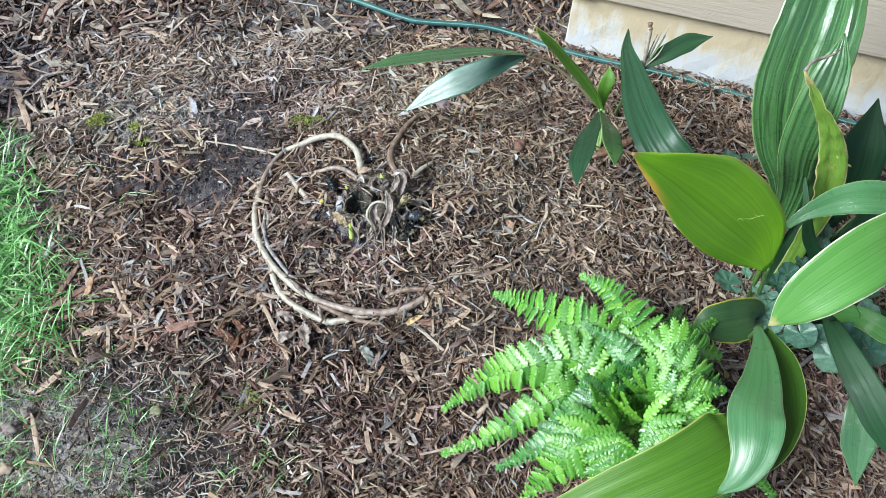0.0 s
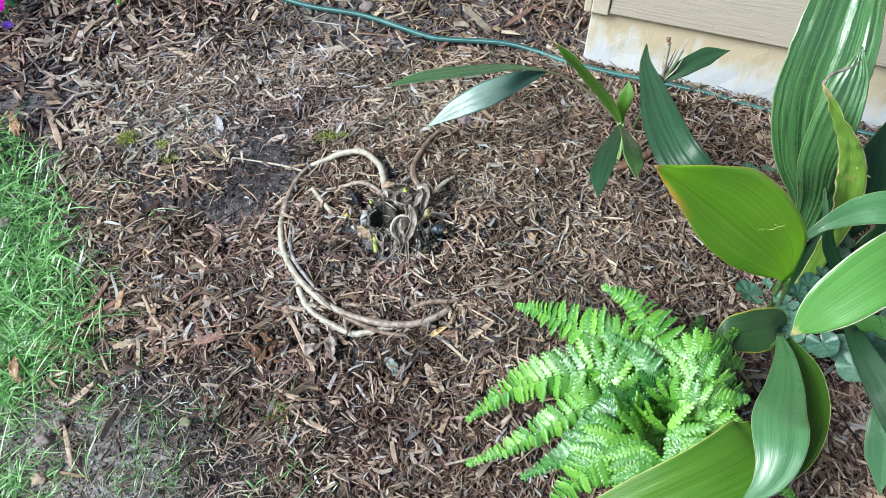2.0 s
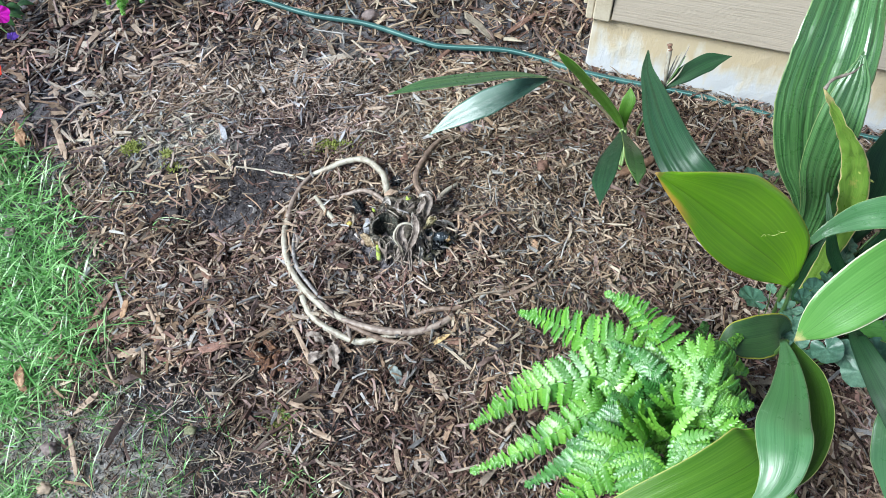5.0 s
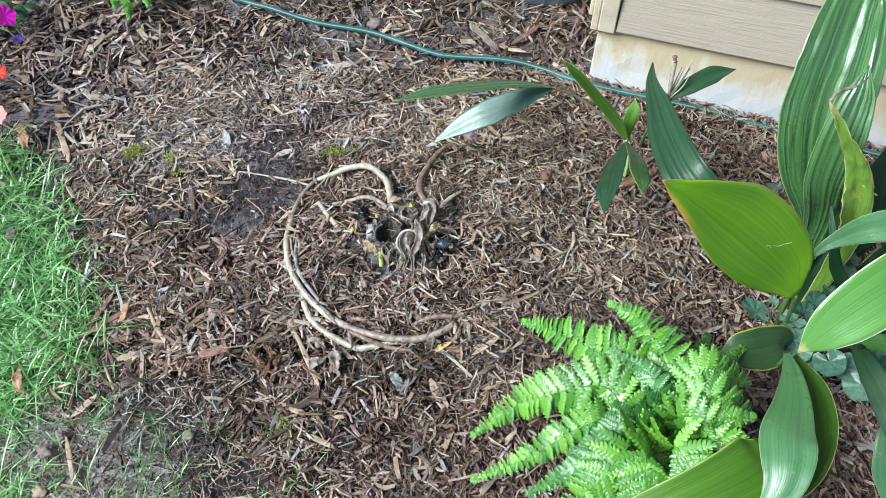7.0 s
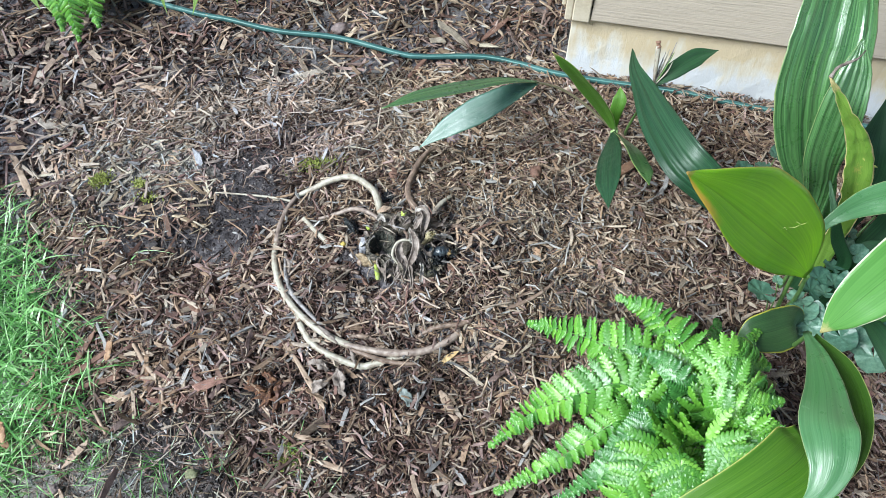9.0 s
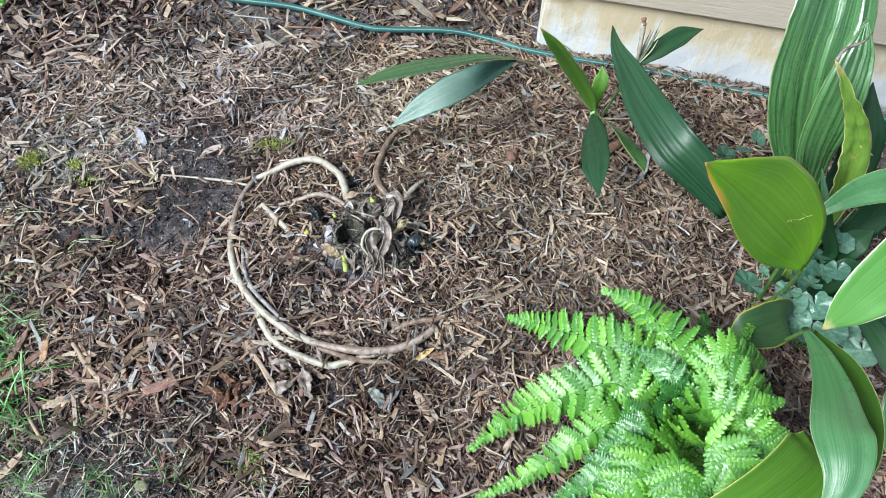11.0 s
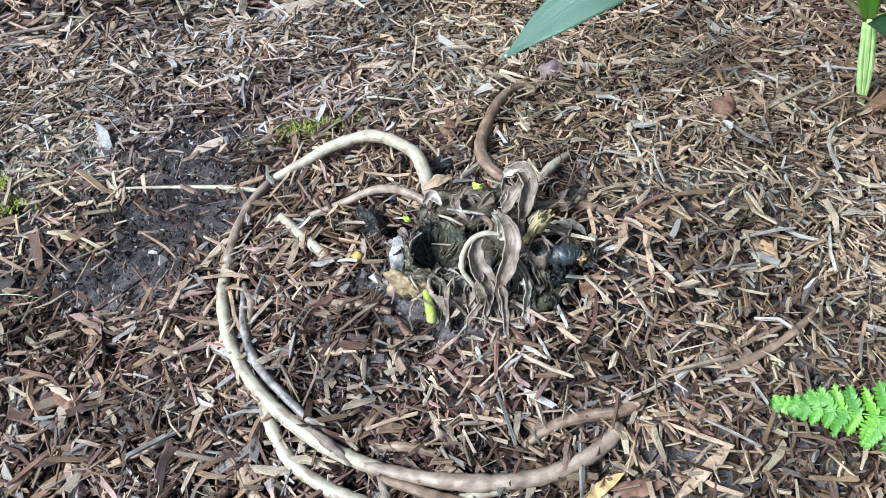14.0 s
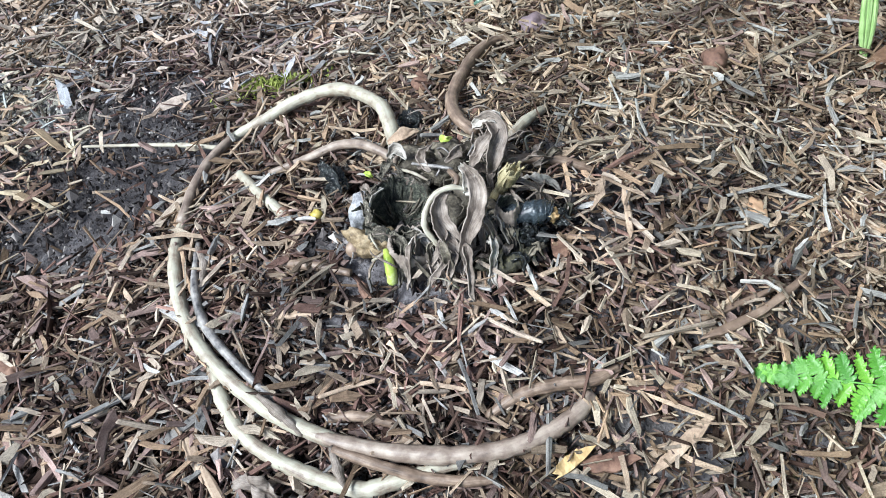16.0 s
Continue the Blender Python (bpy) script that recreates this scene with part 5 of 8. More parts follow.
def frond(plant, path, length, normal, pairs=20, seed=0, droop=0.3, mat=None, old=False, wide_by=1.0):
    """A frond: a thin rachis along the path with paired leaflets, widest near its lower third."""
    rng = np.random.default_rng(seed)
    stem = settle(part("frond", tube_mesh("frond", path, [0.0022, 0.0013, 0.0006], 30, 6), mat or M_RACHIS), plant)
    n = 200
    c = catmull(path, n)
    reach = float(np.linalg.norm(np.diff(c, axis=0), axis=1).sum())
    pairs = int(0.87 * reach / (0.0152 * wide_by))
    for k in range(pairs):
        q = 1 - (1 - k / (pairs - 1)) ** 1.45
        s = 0.13 + 0.87 * q
        i = min(int(s * (n - 1)), n - 2)
        t = unit(c[min(i + 2, n - 1)] - c[max(i - 2, 0)])
        side = unit(np.cross(t, normal))
        up = np.cross(side, t)
        size = max(0.01, 0.86 * length * (0.6 + 0.4 * min(1, q / 0.22)) * max(0.02, (1 - q ** 2.5)) ** 0.8)
        for sgn in (1, -1):
            lean = radians(14 + 32 * q + rng.uniform(-5, 5))
            x = unit(side * sgn * math.cos(lean) + t * math.sin(lean) - up * (droop + rng.uniform(-0.22, 0.22)))
            z = unit(up + (0.2 + 0.22 * rng.normal()) * t + side * sgn * rng.uniform(-0.2, 0.45))
            y = unit(np.cross(z, x))
            z = np.cross(x, y)
            g, wide = size * rng.uniform(0.95, 1.1), (0.0262 - 0.0145 * q) * wide_by * rng.uniform(0.92, 1.08)
            m = Matrix(((*(x * g),), (*(y * wide),), (*(z * wide),))).transposed().to_4x4()
            m.translation = Vector(c[i] + t * rng.uniform(-0.001, 0.001) + up * 0.001)
            ob = new("pinna", PINNAE[int(rng.integers(5)) + 5 * old])
            ob.parent = stem
            ob.matrix_basis = m
    return stem


FX, FY = 0.355, 0.56
fern = base_at("holly_fern", FX, FY, gz(FX, FY), "lush bright green fern with glossy toothed leaflets", "fern")
FB = (FX, FY, gz(FX, FY) - 0.01)
UPF = (-0.2, -0.48, 0.85)
frond(fern, [FB, (0.34, 0.6, 0.1), (0.324, 0.641, 0.175), (0.263, 0.69, 0.165), (0.2, 0.752, 0.11), (0.134, 0.809, 0.046)], 0.081, UPF, 23, 1)
frond(fern, [FB, (0.32, 0.56, 0.12), (0.278, 0.606, 0.175), (0.185, 0.599, 0.16), (0.11, 0.596, 0.09), (0.033, 0.568, 0)], 0.074, UPF, 24, 2)
frond(fern, [FB, (0.31, 0.54, 0.1), (0.261, 0.548, 0.155), (0.187, 0.52, 0.12), (0.116, 0.495, 0.06), (0.034, 0.478, 0)], 0.05, UPF, 24, 3)
frond(fern, [FB, (0.37, 0.6, 0.12), (0.396, 0.624, 0.19), (0.386, 0.681, 0.19), (0.359, 0.75, 0.17), (0.307, 0.805, 0.14)], 0.073, UPF, 20, 4)
frond(fern, [FB, (0.4, 0.56, 0.12), (0.439, 0.53, 0.215), (0.449, 0.574, 0.235), (0.482, 0.628, 0.225), (0.538, 0.686, 0.197)], 0.060, UPF, 18, 5)
frond(fern, [FB, (0.4, 0.55, 0.14), (0.389, 0.53, 0.24), (0.43, 0.521, 0.265), (0.465, 0.516, 0.27), (0.505, 0.521, 0.265)], 0.052, UPF, 14, 6)
frond(fern, [FB, (0.33, 0.53, 0.13), (0.315, 0.543, 0.2), (0.285, 0.52, 0.19), (0.253, 0.507, 0.165), (0.215, 0.496, 0.12)], 0.045, UPF, 16, 7, old=True, wide_by=1.15)
frond(fern, [FB, (0.34, 0.5, 0.12), (0.305, 0.486, 0.2), (0.263, 0.441, 0.2), (0.223, 0.407, 0.16), (0.175, 0.372, 0.08)], 0.075, UPF, 23, 8)
frond(fern, [FB, (0.36, 0.5, 0.14), (0.327, 0.462, 0.23), (0.316, 0.408, 0.235), (0.31, 0.366, 0.2), (0.306, 0.319, 0.12)], 0.070, UPF, 21, 9)
frond(fern, [FB, (0.38, 0.5, 0.14), (0.371, 0.471, 0.25), (0.391, 0.426, 0.26), (0.409, 0.386, 0.24), (0.44, 0.339, 0.17)], 0.073, UPF, 21, 10)
frond(fern, [FB, (0.41, 0.53, 0.13), (0.427, 0.486, 0.24), (0.471, 0.45, 0.25), (0.531, 0.417, 0.22), (0.608, 0.377, 0.14)], 0.066, UPF, 21, 11)
frond(fern, [FB, (0.37, 0.58, 0.13), (0.371, 0.572, 0.21), (0.356, 0.6, 0.22), (0.335, 0.635, 0.215), (0.301, 0.668, 0.19)], 0.040, UPF, 14, 12, old=True, wide_by=1.15)
frond(fern, [FB, (0.36, 0.45, 0.12), (0.36, 0.38, 0.17), (0.34, 0.3, 0.15), (0.32, 0.22, 0.06)], 0.058, (0, -0.3, 0.95), 20, 14)
frond(fern, [FB, (0.42, 0.46, 0.12), (0.48, 0.4, 0.16), (0.54, 0.34, 0.12), (0.58, 0.28, 0.04)], 0.055, (0, -0.3, 0.95), 20, 15)
frond(fern, [FB, (0.34, 0.52, 0.1), (0.315, 0.526, 0.16), (0.253, 0.475, 0.15), (0.196, 0.455, 0.11), (0.138, 0.442, 0.04)], 0.052, UPF, 18, 17, old=True, wide_by=1.15)
frond(fern, [FB, (0.39, 0.57, 0.1), (0.428, 0.6, 0.17), (0.444, 0.645, 0.17), (0.475, 0.701, 0.14), (0.513, 0.763, 0.09)], 0.045, UPF, 14, 19, old=True, wide_by=1.15)
frond(fern, [FB, (0.4, 0.53, 0.15), (0.431, 0.558, 0.26), (0.48, 0.552, 0.245), (0.528, 0.546, 0.2)], 0.062, UPF, 18, 30)
frond(fern, [FB, (0.4, 0.53, 0.15), (0.428, 0.601, 0.26), (0.481, 0.605, 0.245), (0.533, 0.61, 0.2)], 0.062, UPF, 18, 31)
frond(fern, [FB, (0.4, 0.53, 0.15), (0.414, 0.506, 0.26), (0.457, 0.495, 0.245), (0.499, 0.484, 0.2)], 0.062, UPF, 18, 32)
# withered yellow fronds low in the heart
M_OLDFROND = rough_material("withered_frond", [(0.3, (0.12, 0.13, 0.02)), (0.6, (0.24, 0.26, 0.05))], 40, 200, 0.6, 0.2)
for k, (a, r) in enumerate(((200, 0.15), (215, 0.13), (190, 0.14), (235, 0.12), (170, 0.1))):
    x, y = FX + r * math.cos(radians(a)), FY + r * math.sin(radians(a)) - 0.02
    stalk(fern, [FB, ((FX + x) / 2, (FY + y) / 2, gz(x, y) + 0.07), (x, y, gz(x, y) + 0.012)], [0.0022, 0.002, 0.001], M_OLDFROND, "withered_stalk", "withered yellow frond stalk", 14, 5)

# a second fern farther along the house bed
far_fern = base_at("holly_fern", -1.0, 2.12, gz(-1.0, 2.12), "pale green fern arching over the far mulch", "fern")
FF = (-1.0, 2.12, gz(-1.0, 2.12))
for k, (tx, ty, h) in enumerate(((-0.997, 1.809, -0.002), (-1.045, 1.843, 0.008), (-0.939, 1.836, 0.02), (-1.084, 1.903, 0.05), (-0.8, 2.1, 0.1), (-1.25, 2.15, 0.1), (-0.95, 2.4, 0.1))):
    frond(far_fern, [FF, (tx * 0.4 - 0.6, ty * 0.4 + 2.12 * 0.6, 0.13), (tx * 0.75 - 0.25, ty * 0.75 + 0.53, 0.12), (tx, ty, h)], 0.085, (0, -0.6, 0.8), 18, 60 + k, wide_by=0.62)
pale = base_at("border_plant", -1.2, 2.25, gz(-1.2, 2.25), "pale green broad-leaved plant behind the mulch", "plant")
for k, (a, b, w) in enumerate((((-1.155, 2.03, 0.101), (-1.045, 1.867, -0.001), 0.03), ((-1.211, 2.061, 0.101), (-1.124, 1.933, 0.01), 0.028), ((-0.793, 2.01, 0.097), (-0.763, 1.901, -0.005), 0.012), ((-0.608, 1.967, 0.1), (-0.689, 1.889, -0.003), 0.014), ((-0.561, 1.987, 0.101), (-0.562, 1.921, -0), 0.016))):
    m = tuple((p + q) / 2 + (0.03 if i == 2 else 0) for i, (p, q) in enumerate(zip(a, b)))
    leaf(pale, [a, m, b], [0.006, w, 0.7 * w, 0.0], [(0, -0.6, 0.8)], G_PALE, fold=0.3, seed=90 + k)
    stalk(pale, [(-1.2 + 0.02 * k, 2.25, gz(-1.2, 2.25) - 0.01), ((a[0] - 1.2) / 2, (a[1] + 2.25) / 2, 0.12), a], [0.004, 0.003])


# ---- violets under the clump ----
def violet_mesh(seed):
    """A heart-shaped leaf of unit radius, the notch at its stalk, cupped and veined."""
    rng = np.random.default_rng(seed)
    ring, out = 22, 4
    verts, faces = [(0, 0, 0)], []
    for r in range(1, out + 1):
        q = r / out
        for k in range(ring):
            a = -math.pi + 2 * math.pi * (k + 0.5) / ring
            notch = 1 - 0.55 * math.exp(-((abs(a) - math.pi) / 0.35) ** 2)
            rad = q * notch * (1 + 0.06 * math.cos(a)) * (1 + 0.03 * rng.normal())
            verts.append((rad * math.cos(a), rad * math.sin(a), 0.3 * q * q + 0.11 * math.cos(a * 7) * q + 0.03 * rng.normal() * q - 0.12 * q ** 3))
    for k in range(ring - 1):
        faces.append((0, 1 + k, 2 + k))
    for r in range(out - 1):
        for k in range(ring - 1):
            a = 1 + r * ring + k
            faces.append((a, a + ring, a + ring + 1, a + 1))
    return mesh_from("leaf", verts, faces)


VIOLETS = [violet_mesh(70 + k) for k in range(4)]
for me in VIOLETS:
    me.materials.append(M_VIOLET)


def violet(foot, leaves, label):
    x, y = foot
    plant = base_at("violet", x, y, gz(x, y), label, "violet", "violets under the broad leaves")
    for k, (p, r, tx, ty, rz) in enumerate(leaves):
        ob = settle(part("leaf", VIOLETS[k % 4], None), plant)
        ob.matrix_basis = Matrix.Translation(p) @ Euler((radians(tx), radians(ty), radians(rz))).to_matrix().to_4x4() @ Matrix.Diagonal((1.1 * r, 1.1 * r, 1.1 * r, 1))
        stalk(plant, [(x + 0.01 * (k % 3 - 1), y, gz(x, y) - 0.01), ((x + p[0]) / 2, (y + p[1]) / 2, p[2] * 0.6), p], [0.0014, 0.0012], M_PETIOLE, "leaf_stalk", "", 8, 5)


violet((0.66, 0.8), [((0.615, 0.814, 0.1), 0.029, 20, -8, 150), ((0.659, 0.845, 0.09), 0.011, 15, 0, 60), ((0.709, 0.808, 0.11), 0.022, 25, 5, 40),
                     ((0.676, 0.76, 0.12), 0.026, 18, -5, 250), ((0.678, 0.728, 0.11), 0.024, 18, 10, 300), ((0.642, 0.703, 0.13), 0.016, 15, -10, 200),
                     ((0.676, 0.783, 0.12), 0.023, 22, -8, 200), ((0.687, 0.746, 0.11), 0.024, 20, 8, 300)], "blue-green violet with round heart-shaped leaves")
violet((0.76, 0.74), [((0.728, 0.695, 0.12), 0.028, 22, -6, 280), ((0.789, 0.657, 0.1), 0.03, 28, 8, 260), ((0.768, 0.695, 0.1), 0.026, 18, 5, 330), ((0.818, 0.687, 0.12), 0.028, 22, 5, 20),
                      ((0.863, 0.732, 0.13), 0.028, 20, -6, 80), ((0.856, 0.665, 0.12), 0.03, 15, 10, 350), ((0.718, 0.749, 0.12), 0.03, 20, 4, 260), ((0.69, 0.7, 0.1), 0.026, 18, -8, 200)], "larger violet with folded blue-green leaves")
violet((0.8, 0.88), [((0.817, 0.903, 0.12), 0.021, 25, 0, 90), ((0.832, 0.882, 0.115), 0.02, 20, -8, 10), ((0.762, 0.819, 0.11), 0.02, 18, 6, 60), ((0.731, 0.795, 0.12), 0.019, 20, -5, 170),
                     ((0.781, 0.862, 0.1), 0.02, 16, 5, 120), ((0.829, 0.935, 0.12), 0.018, 22, 5, 60), ((0.839, 0.977, 0.12), 0.015, 20, -5, 150), ((0.792, 0.82, 0.12), 0.022, 24, 6, 240), ((0.735, 0.834, 0.11), 0.022, 20, -6, 30)], "violet leaves in the shade of the clump")
violet((0.63, 1.0), [((0.684, 1.156, 0.06), 0.024, 20, 5, 30), ((0.739, 1.175, 0.055), 0.016, 25, -10, 200), ((0.692, 1.165, 0.06), 0.022, 20, 0, 120), ((0.777, 1.2, 0.06), 0.02, 24, -6, 60)], "small violet seedling on the mulch")


# ---- bedding flowers at the edge of the lawn ----
def petal_disc(seed, lobes=5):
    rng = np.random.default_rng(seed)
    ring = 40
    verts, faces = [(0, 0, -0.25)], []
    for r in (0.25, 0.6, 0.85, 1.0):
        for k in range(ring):
            a = 2 * math.pi * k / ring
            rad = r * (1 - 0.16 * r * abs(math.sin(lobes * a / 2 + 0.8)) ** 3)
            verts.append((rad * math.cos(a), rad * math.sin(a), -0.25 * (1 - r) ** 2 + 0.06 * math.sin(lobes * a * 2) * r + 0.03 * rng.normal() * r))
    for k in range(ring):
        faces.append((0, 1 + k, 1 + (k + 1) % ring))
        for r in range(3):
            a, b = 1 + r * ring + k, 1 + r * ring + (k + 1) % ring
            faces.append((a, a + ring, b + ring, b))
    return mesh_from("flower", verts, faces)


def bedding(x, y, label, cols, size, seed, spread, count, high=0.14):
    rng = random.Random(seed)
    plant = base_at("bedding_flower", x, y, gz(x, y), label, "flower", "bedding flowers beside the lawn")
    green = foliage_material("bedding_leaf", [(0.2, (0.02, 0.06, 0.02)), (0.7, (0.06, 0.16, 0.05))], 0.45, 0.2)
    for k in range(26):
        a, r = rng.uniform(0, 6.28), spread * math.sqrt(rng.random())
        px, py = x + r * math.cos(a), y + r * math.sin(a)
        pz = gz(px, py) + rng.uniform(0.02, high - 0.03)
        end = (px + 0.05 * math.cos(a), py + 0.05 * math.sin(a), pz - 0.008)
        leaf(plant, [(px, py, pz), ((px + end[0]) / 2, (py + end[1]) / 2, pz + 0.006), end], [0.004, 0.016, 0.012, 0.0], [(0, 0, 1)], green, fold=0.2, segs=8, cols=5, seed=k)
    for k, (fx, fy, fz, c) in enumerate(count):
        ob = settle(part("flower", petal_disc(seed + k), cols[c]), plant)
        ob.matrix_basis = Matrix.Translation((fx, fy, fz)) @ Euler((radians(-25 + rng.uniform(-15, 15)), radians(rng.uniform(0, 30)), rng.uniform(0, 6))).to_matrix().to_4x4() @ Matrix.Diagonal((size * (1.0, 0.5)[c == 1],) * 3 + (1,))
        stalk(plant, [(x, y, gz(x, y)), ((fx + x) / 2, (fy + y) / 2, fz * 0.6), (fx, fy, fz - size * 0.25)], [0.0022, 0.0018], None, "flower_stalk", "", 8, 5)


def petal(name, lo, hi):
    return foliage_material(name, [(0.2, lo), (0.8, hi)], 0.5, 0.3, 20)


PETALS = [petal("magenta_petal", (0.55, 0.0, 0.42), (0.85, 0.01, 0.62)), petal("violet_petal", (0.05, 0.015, 0.22), (0.13, 0.05, 0.42)),
          petal("red_petal", (0.6, 0.03, 0.02), (0.8, 0.07, 0.03)), petal("coral_petal", (0.75, 0.2, 0.2), (0.85, 0.34, 0.32))]
bedding(-1.44, 1.82, "magenta petunia with small violet flowers over dark foliage", PETALS, 0.032, 5, 0.11,
        [(*(-1.281, 1.697, 0.1), 0), (*(-1.335, 1.679, 0.13), 0), (*(-1.299, 1.601, 0.1), 0), (*(-1.246, 1.651, 0.06), 1), (*(-1.32, 1.514, 0.1), 0)])
bedding(-1.42, 1.52, "coral and red flowers low over shaded leaves", PETALS, 0.026, 6, 0.09,
        [(*(-1.21, 1.374, 0.05), 3), (*(-1.251, 1.509, 0.07), 2), (*(-1.292, 1.411, 0.08), 3), (*(-1.251, 1.313, 0.06), 2)], 0.1)


# ---- grass ----
def grass(name, spots, per, length, width, seed, label, spread=0.02, lie=0.9):
    """Blades strewn about the given spots: one joined mesh."""
    rng = np.random.default_rng(seed)
    xy = np.repeat(np.array(spots, float), per, 0) + rng.normal(0, spread, (len(spots) * per, 2))
    n, seg = len(xy), 5
    yaw, ln = rng.uniform(0, 2 * np.pi, n), length * np.exp(rng.normal(0, 0.35, n))
    wd = width * np.exp(rng.normal(0, 0.25, n))
    d = np.stack([np.cos(yaw), np.sin(yaw), np.zeros(n)], -1)
    s = np.stack([-np.sin(yaw), np.cos(yaw), np.zeros(n)], -1)
    p = np.stack([xy[:, 0], xy[:, 1], ground_z(xy[:, 0], xy[:, 1]) - 0.012], -1)
    rise, fall = rng.uniform(0.5, 1.35, n), lie * rng.uniform(0.5, 1.7, n)
    rows = []
    for k in range(seg + 1):
        q = k / seg
        ang = rise - fall * q
        if k:
            p = p + (d * np.cos(ang)[:, None] + np.array((0, 0, 1.0)) * np.sin(ang)[:, None]) * (ln / seg)[:, None]
            low = ground_z(p[:, 0], p[:, 1]) + 0.002
            p[:, 2] = np.maximum(p[:, 2], low)
        w = (wd * (1 - q ** 2.2) + 0.0001)[:, None]
        rows += [p - s * w, p + s * w]
    verts = np.stack(rows, 1).reshape(-1, 3)
    quad = np.array([(2 * k, 2 * k + 1, 2 * k + 3, 2 * k + 2) for k in range(seg)])
    faces = (quad[None] + (2 * seg + 2) * np.arange(n)[:, None, None]).reshape(-1, 4)
    ob = part(name, mesh_from(name, verts, faces), M_GRASS)
    return tagged(ob, label, "grass", kind="stuff")


def lawn_spots(count, seed):
    rng = np.random.default_rng(seed)
    x, y = rng.uniform(-1.9, -0.76, count * 3), rng.uniform(0.62, 1.5, count * 3)
    edge = np.interp(y, (0.6, 0.68, 0.76, 0.86, 0.98, 1.07, 1.2, 1.3, 1.39, 1.5), (-1.1, -0.84, -0.8, -0.8, -0.87, -0.95, -1.03, -1.1, -1.26, -1.5))
    ok = (x < edge + rng.normal(0, 0.025, len(x))) & (rng.random(len(x)) < 0.35 + 0.65 * np.clip((edge - x) / 0.12, 0, 1))
    return np.stack([x[ok], y[ok]], -1)[:count]


grass("lawn_edge", lawn_spots(900, 3), 6, 0.07, 0.0014, 81, "bright green lawn grass spilling over the mulch", 0.014)
grass("lawn_blades", lawn_spots(700, 4), 4, 0.105, 0.0019, 82, "long bright grass blades at the lawn's edge", 0.012, 1.25)
grass("thin_lawn", [(-0.86 - 0.09 * (k % 8), 0.62 - 0.07 * (k // 8)) for k in range(56)], 9, 0.05, 0.0011, 83, "thin grass on bare soil beside the bed", 0.05)
SEEDLINGS = [(-0.813, 0.637), (-0.79, 0.64), (-0.664, 0.622), (-0.643, 0.572), (-0.68, 0.517), (-0.624, 0.463), (-0.59, 0.5), (-0.72, 0.45), (-0.86, 0.48), (-0.529, 0.613)]
grass("grass_seedlings", SEEDLINGS, 15, 0.055, 0.0009, 84, "small grass tufts seeded in the bare soil", 0.016)
TUFTS = [(-0.965, 0.461), (-0.962, 0.413), (-0.955, 0.437), (-1.02, 0.48), (-1.0, 0.4), (-1.05, 0.55), (-0.99, 0.62), (-1.08, 0.45), (-0.93, 0.38)]
grass("lawn_tufts", TUFTS, 34, 0.075, 0.0011, 87, "bright grass tufts at the edge of the bare soil", 0.02)
grass("weed_seedlings", [(-0.381, 0.62), (-0.361, 0.615), (-0.358, 0.574), (-0.305, 0.464), (-0.307, 0.481), (-0.33, 0.5), (-0.42, 0.46)], 10, 0.035, 0.001, 85, "sparse green seedlings in the mulch", 0.018)
grass("stray_blades", [(-0.9, 1.2), (-0.83, 1.0), (-0.72, 0.87), (-0.78, 1.1), (-0.72, 0.72)], 4, 0.08, 0.0009, 86, "stray grass blades on the mulch", 0.02, 1.3)


M_STALK_TAN = husk_material("tan_dry_stalk", [(0.3, (0.055, 0.038, 0.03)), (0.46, (0.19, 0.142, 0.114)), (0.58, (0.3, 0.245, 0.2)), (0.72, (0.41, 0.35, 0.29))], 4.0, 0.5, 0.4, 0.5)


# ---- the cut-back crown with its coiled dry stalks ----
crown = base_at("plant_crown", -0.12, 1.0, gz(-0.12, 1.0), "cut-back rotting plant crown with curled dry leaves and long coiled stalks", "plant")


def coil(points, radii, mat, label="", n=40, seed=0, name="dry_stalk", rough=0.16, sides=10):
    return settle(part(name, tube_mesh(name, points, [0.88 * r for r in radii], n, sides, rough, seed), mat, None, label), crown)


# pale arch from the crown to the ring
coil([(-0.164, 1.091, 0.076), (-0.167, 1.11, 0.096), (-0.18, 1.149, 0.095), (-0.225, 1.201, 0.076), (-0.275, 1.212, 0.057), (-0.319, 1.205, 0.039), (-0.366, 1.199, 0.019)],
     [0.0085, 0.0095, 0.009, 0.0085, 0.0085, 0.008, 0.006], M_STALK, "pale arching dry stalk", 48, 1)
coil([(-0.363, 1.197, 0.022), (-0.384, 1.16, 0.025), (-0.4, 1.115, 0.023), (-0.407, 1.071, 0.019)], [0.006, 0.0066, 0.0066, 0.0075], M_STALK_TAN, "", 24, 2)
# the ring of stalks
coil([(-0.408, 1.081, 0.013), (-0.41, 1.031, 0.016), (-0.402, 0.983, 0.014), (-0.386, 0.94, 0.013), (-0.361, 0.9, 0.013), (-0.327, 0.862, 0.011), (-0.283, 0.826, 0.01), (-0.233, 0.799, 0.011), (-0.203, 0.788, 0.013)],
     [0.007, 0.009, 0.0085, 0.0085, 0.0085, 0.0085, 0.009, 0.0085, 0.007], M_STALK, "long pale stalk coiled round the crown", 70, 3)
coil([(-0.264, 0.813, 0.011), (-0.233, 0.798, 0.014), (-0.183, 0.782, 0.016), (-0.134, 0.773, 0.019), (-0.088, 0.772, 0.023), (-0.051, 0.78, 0.029), (-0.024, 0.793, 0.034), (-0.008, 0.808, 0.034)],
     [0.004, 0.008, 0.009, 0.0095, 0.0095, 0.009, 0.0088, 0.008], M_STALK_TAN, "tan stalk continuing the ring", 60, 43)
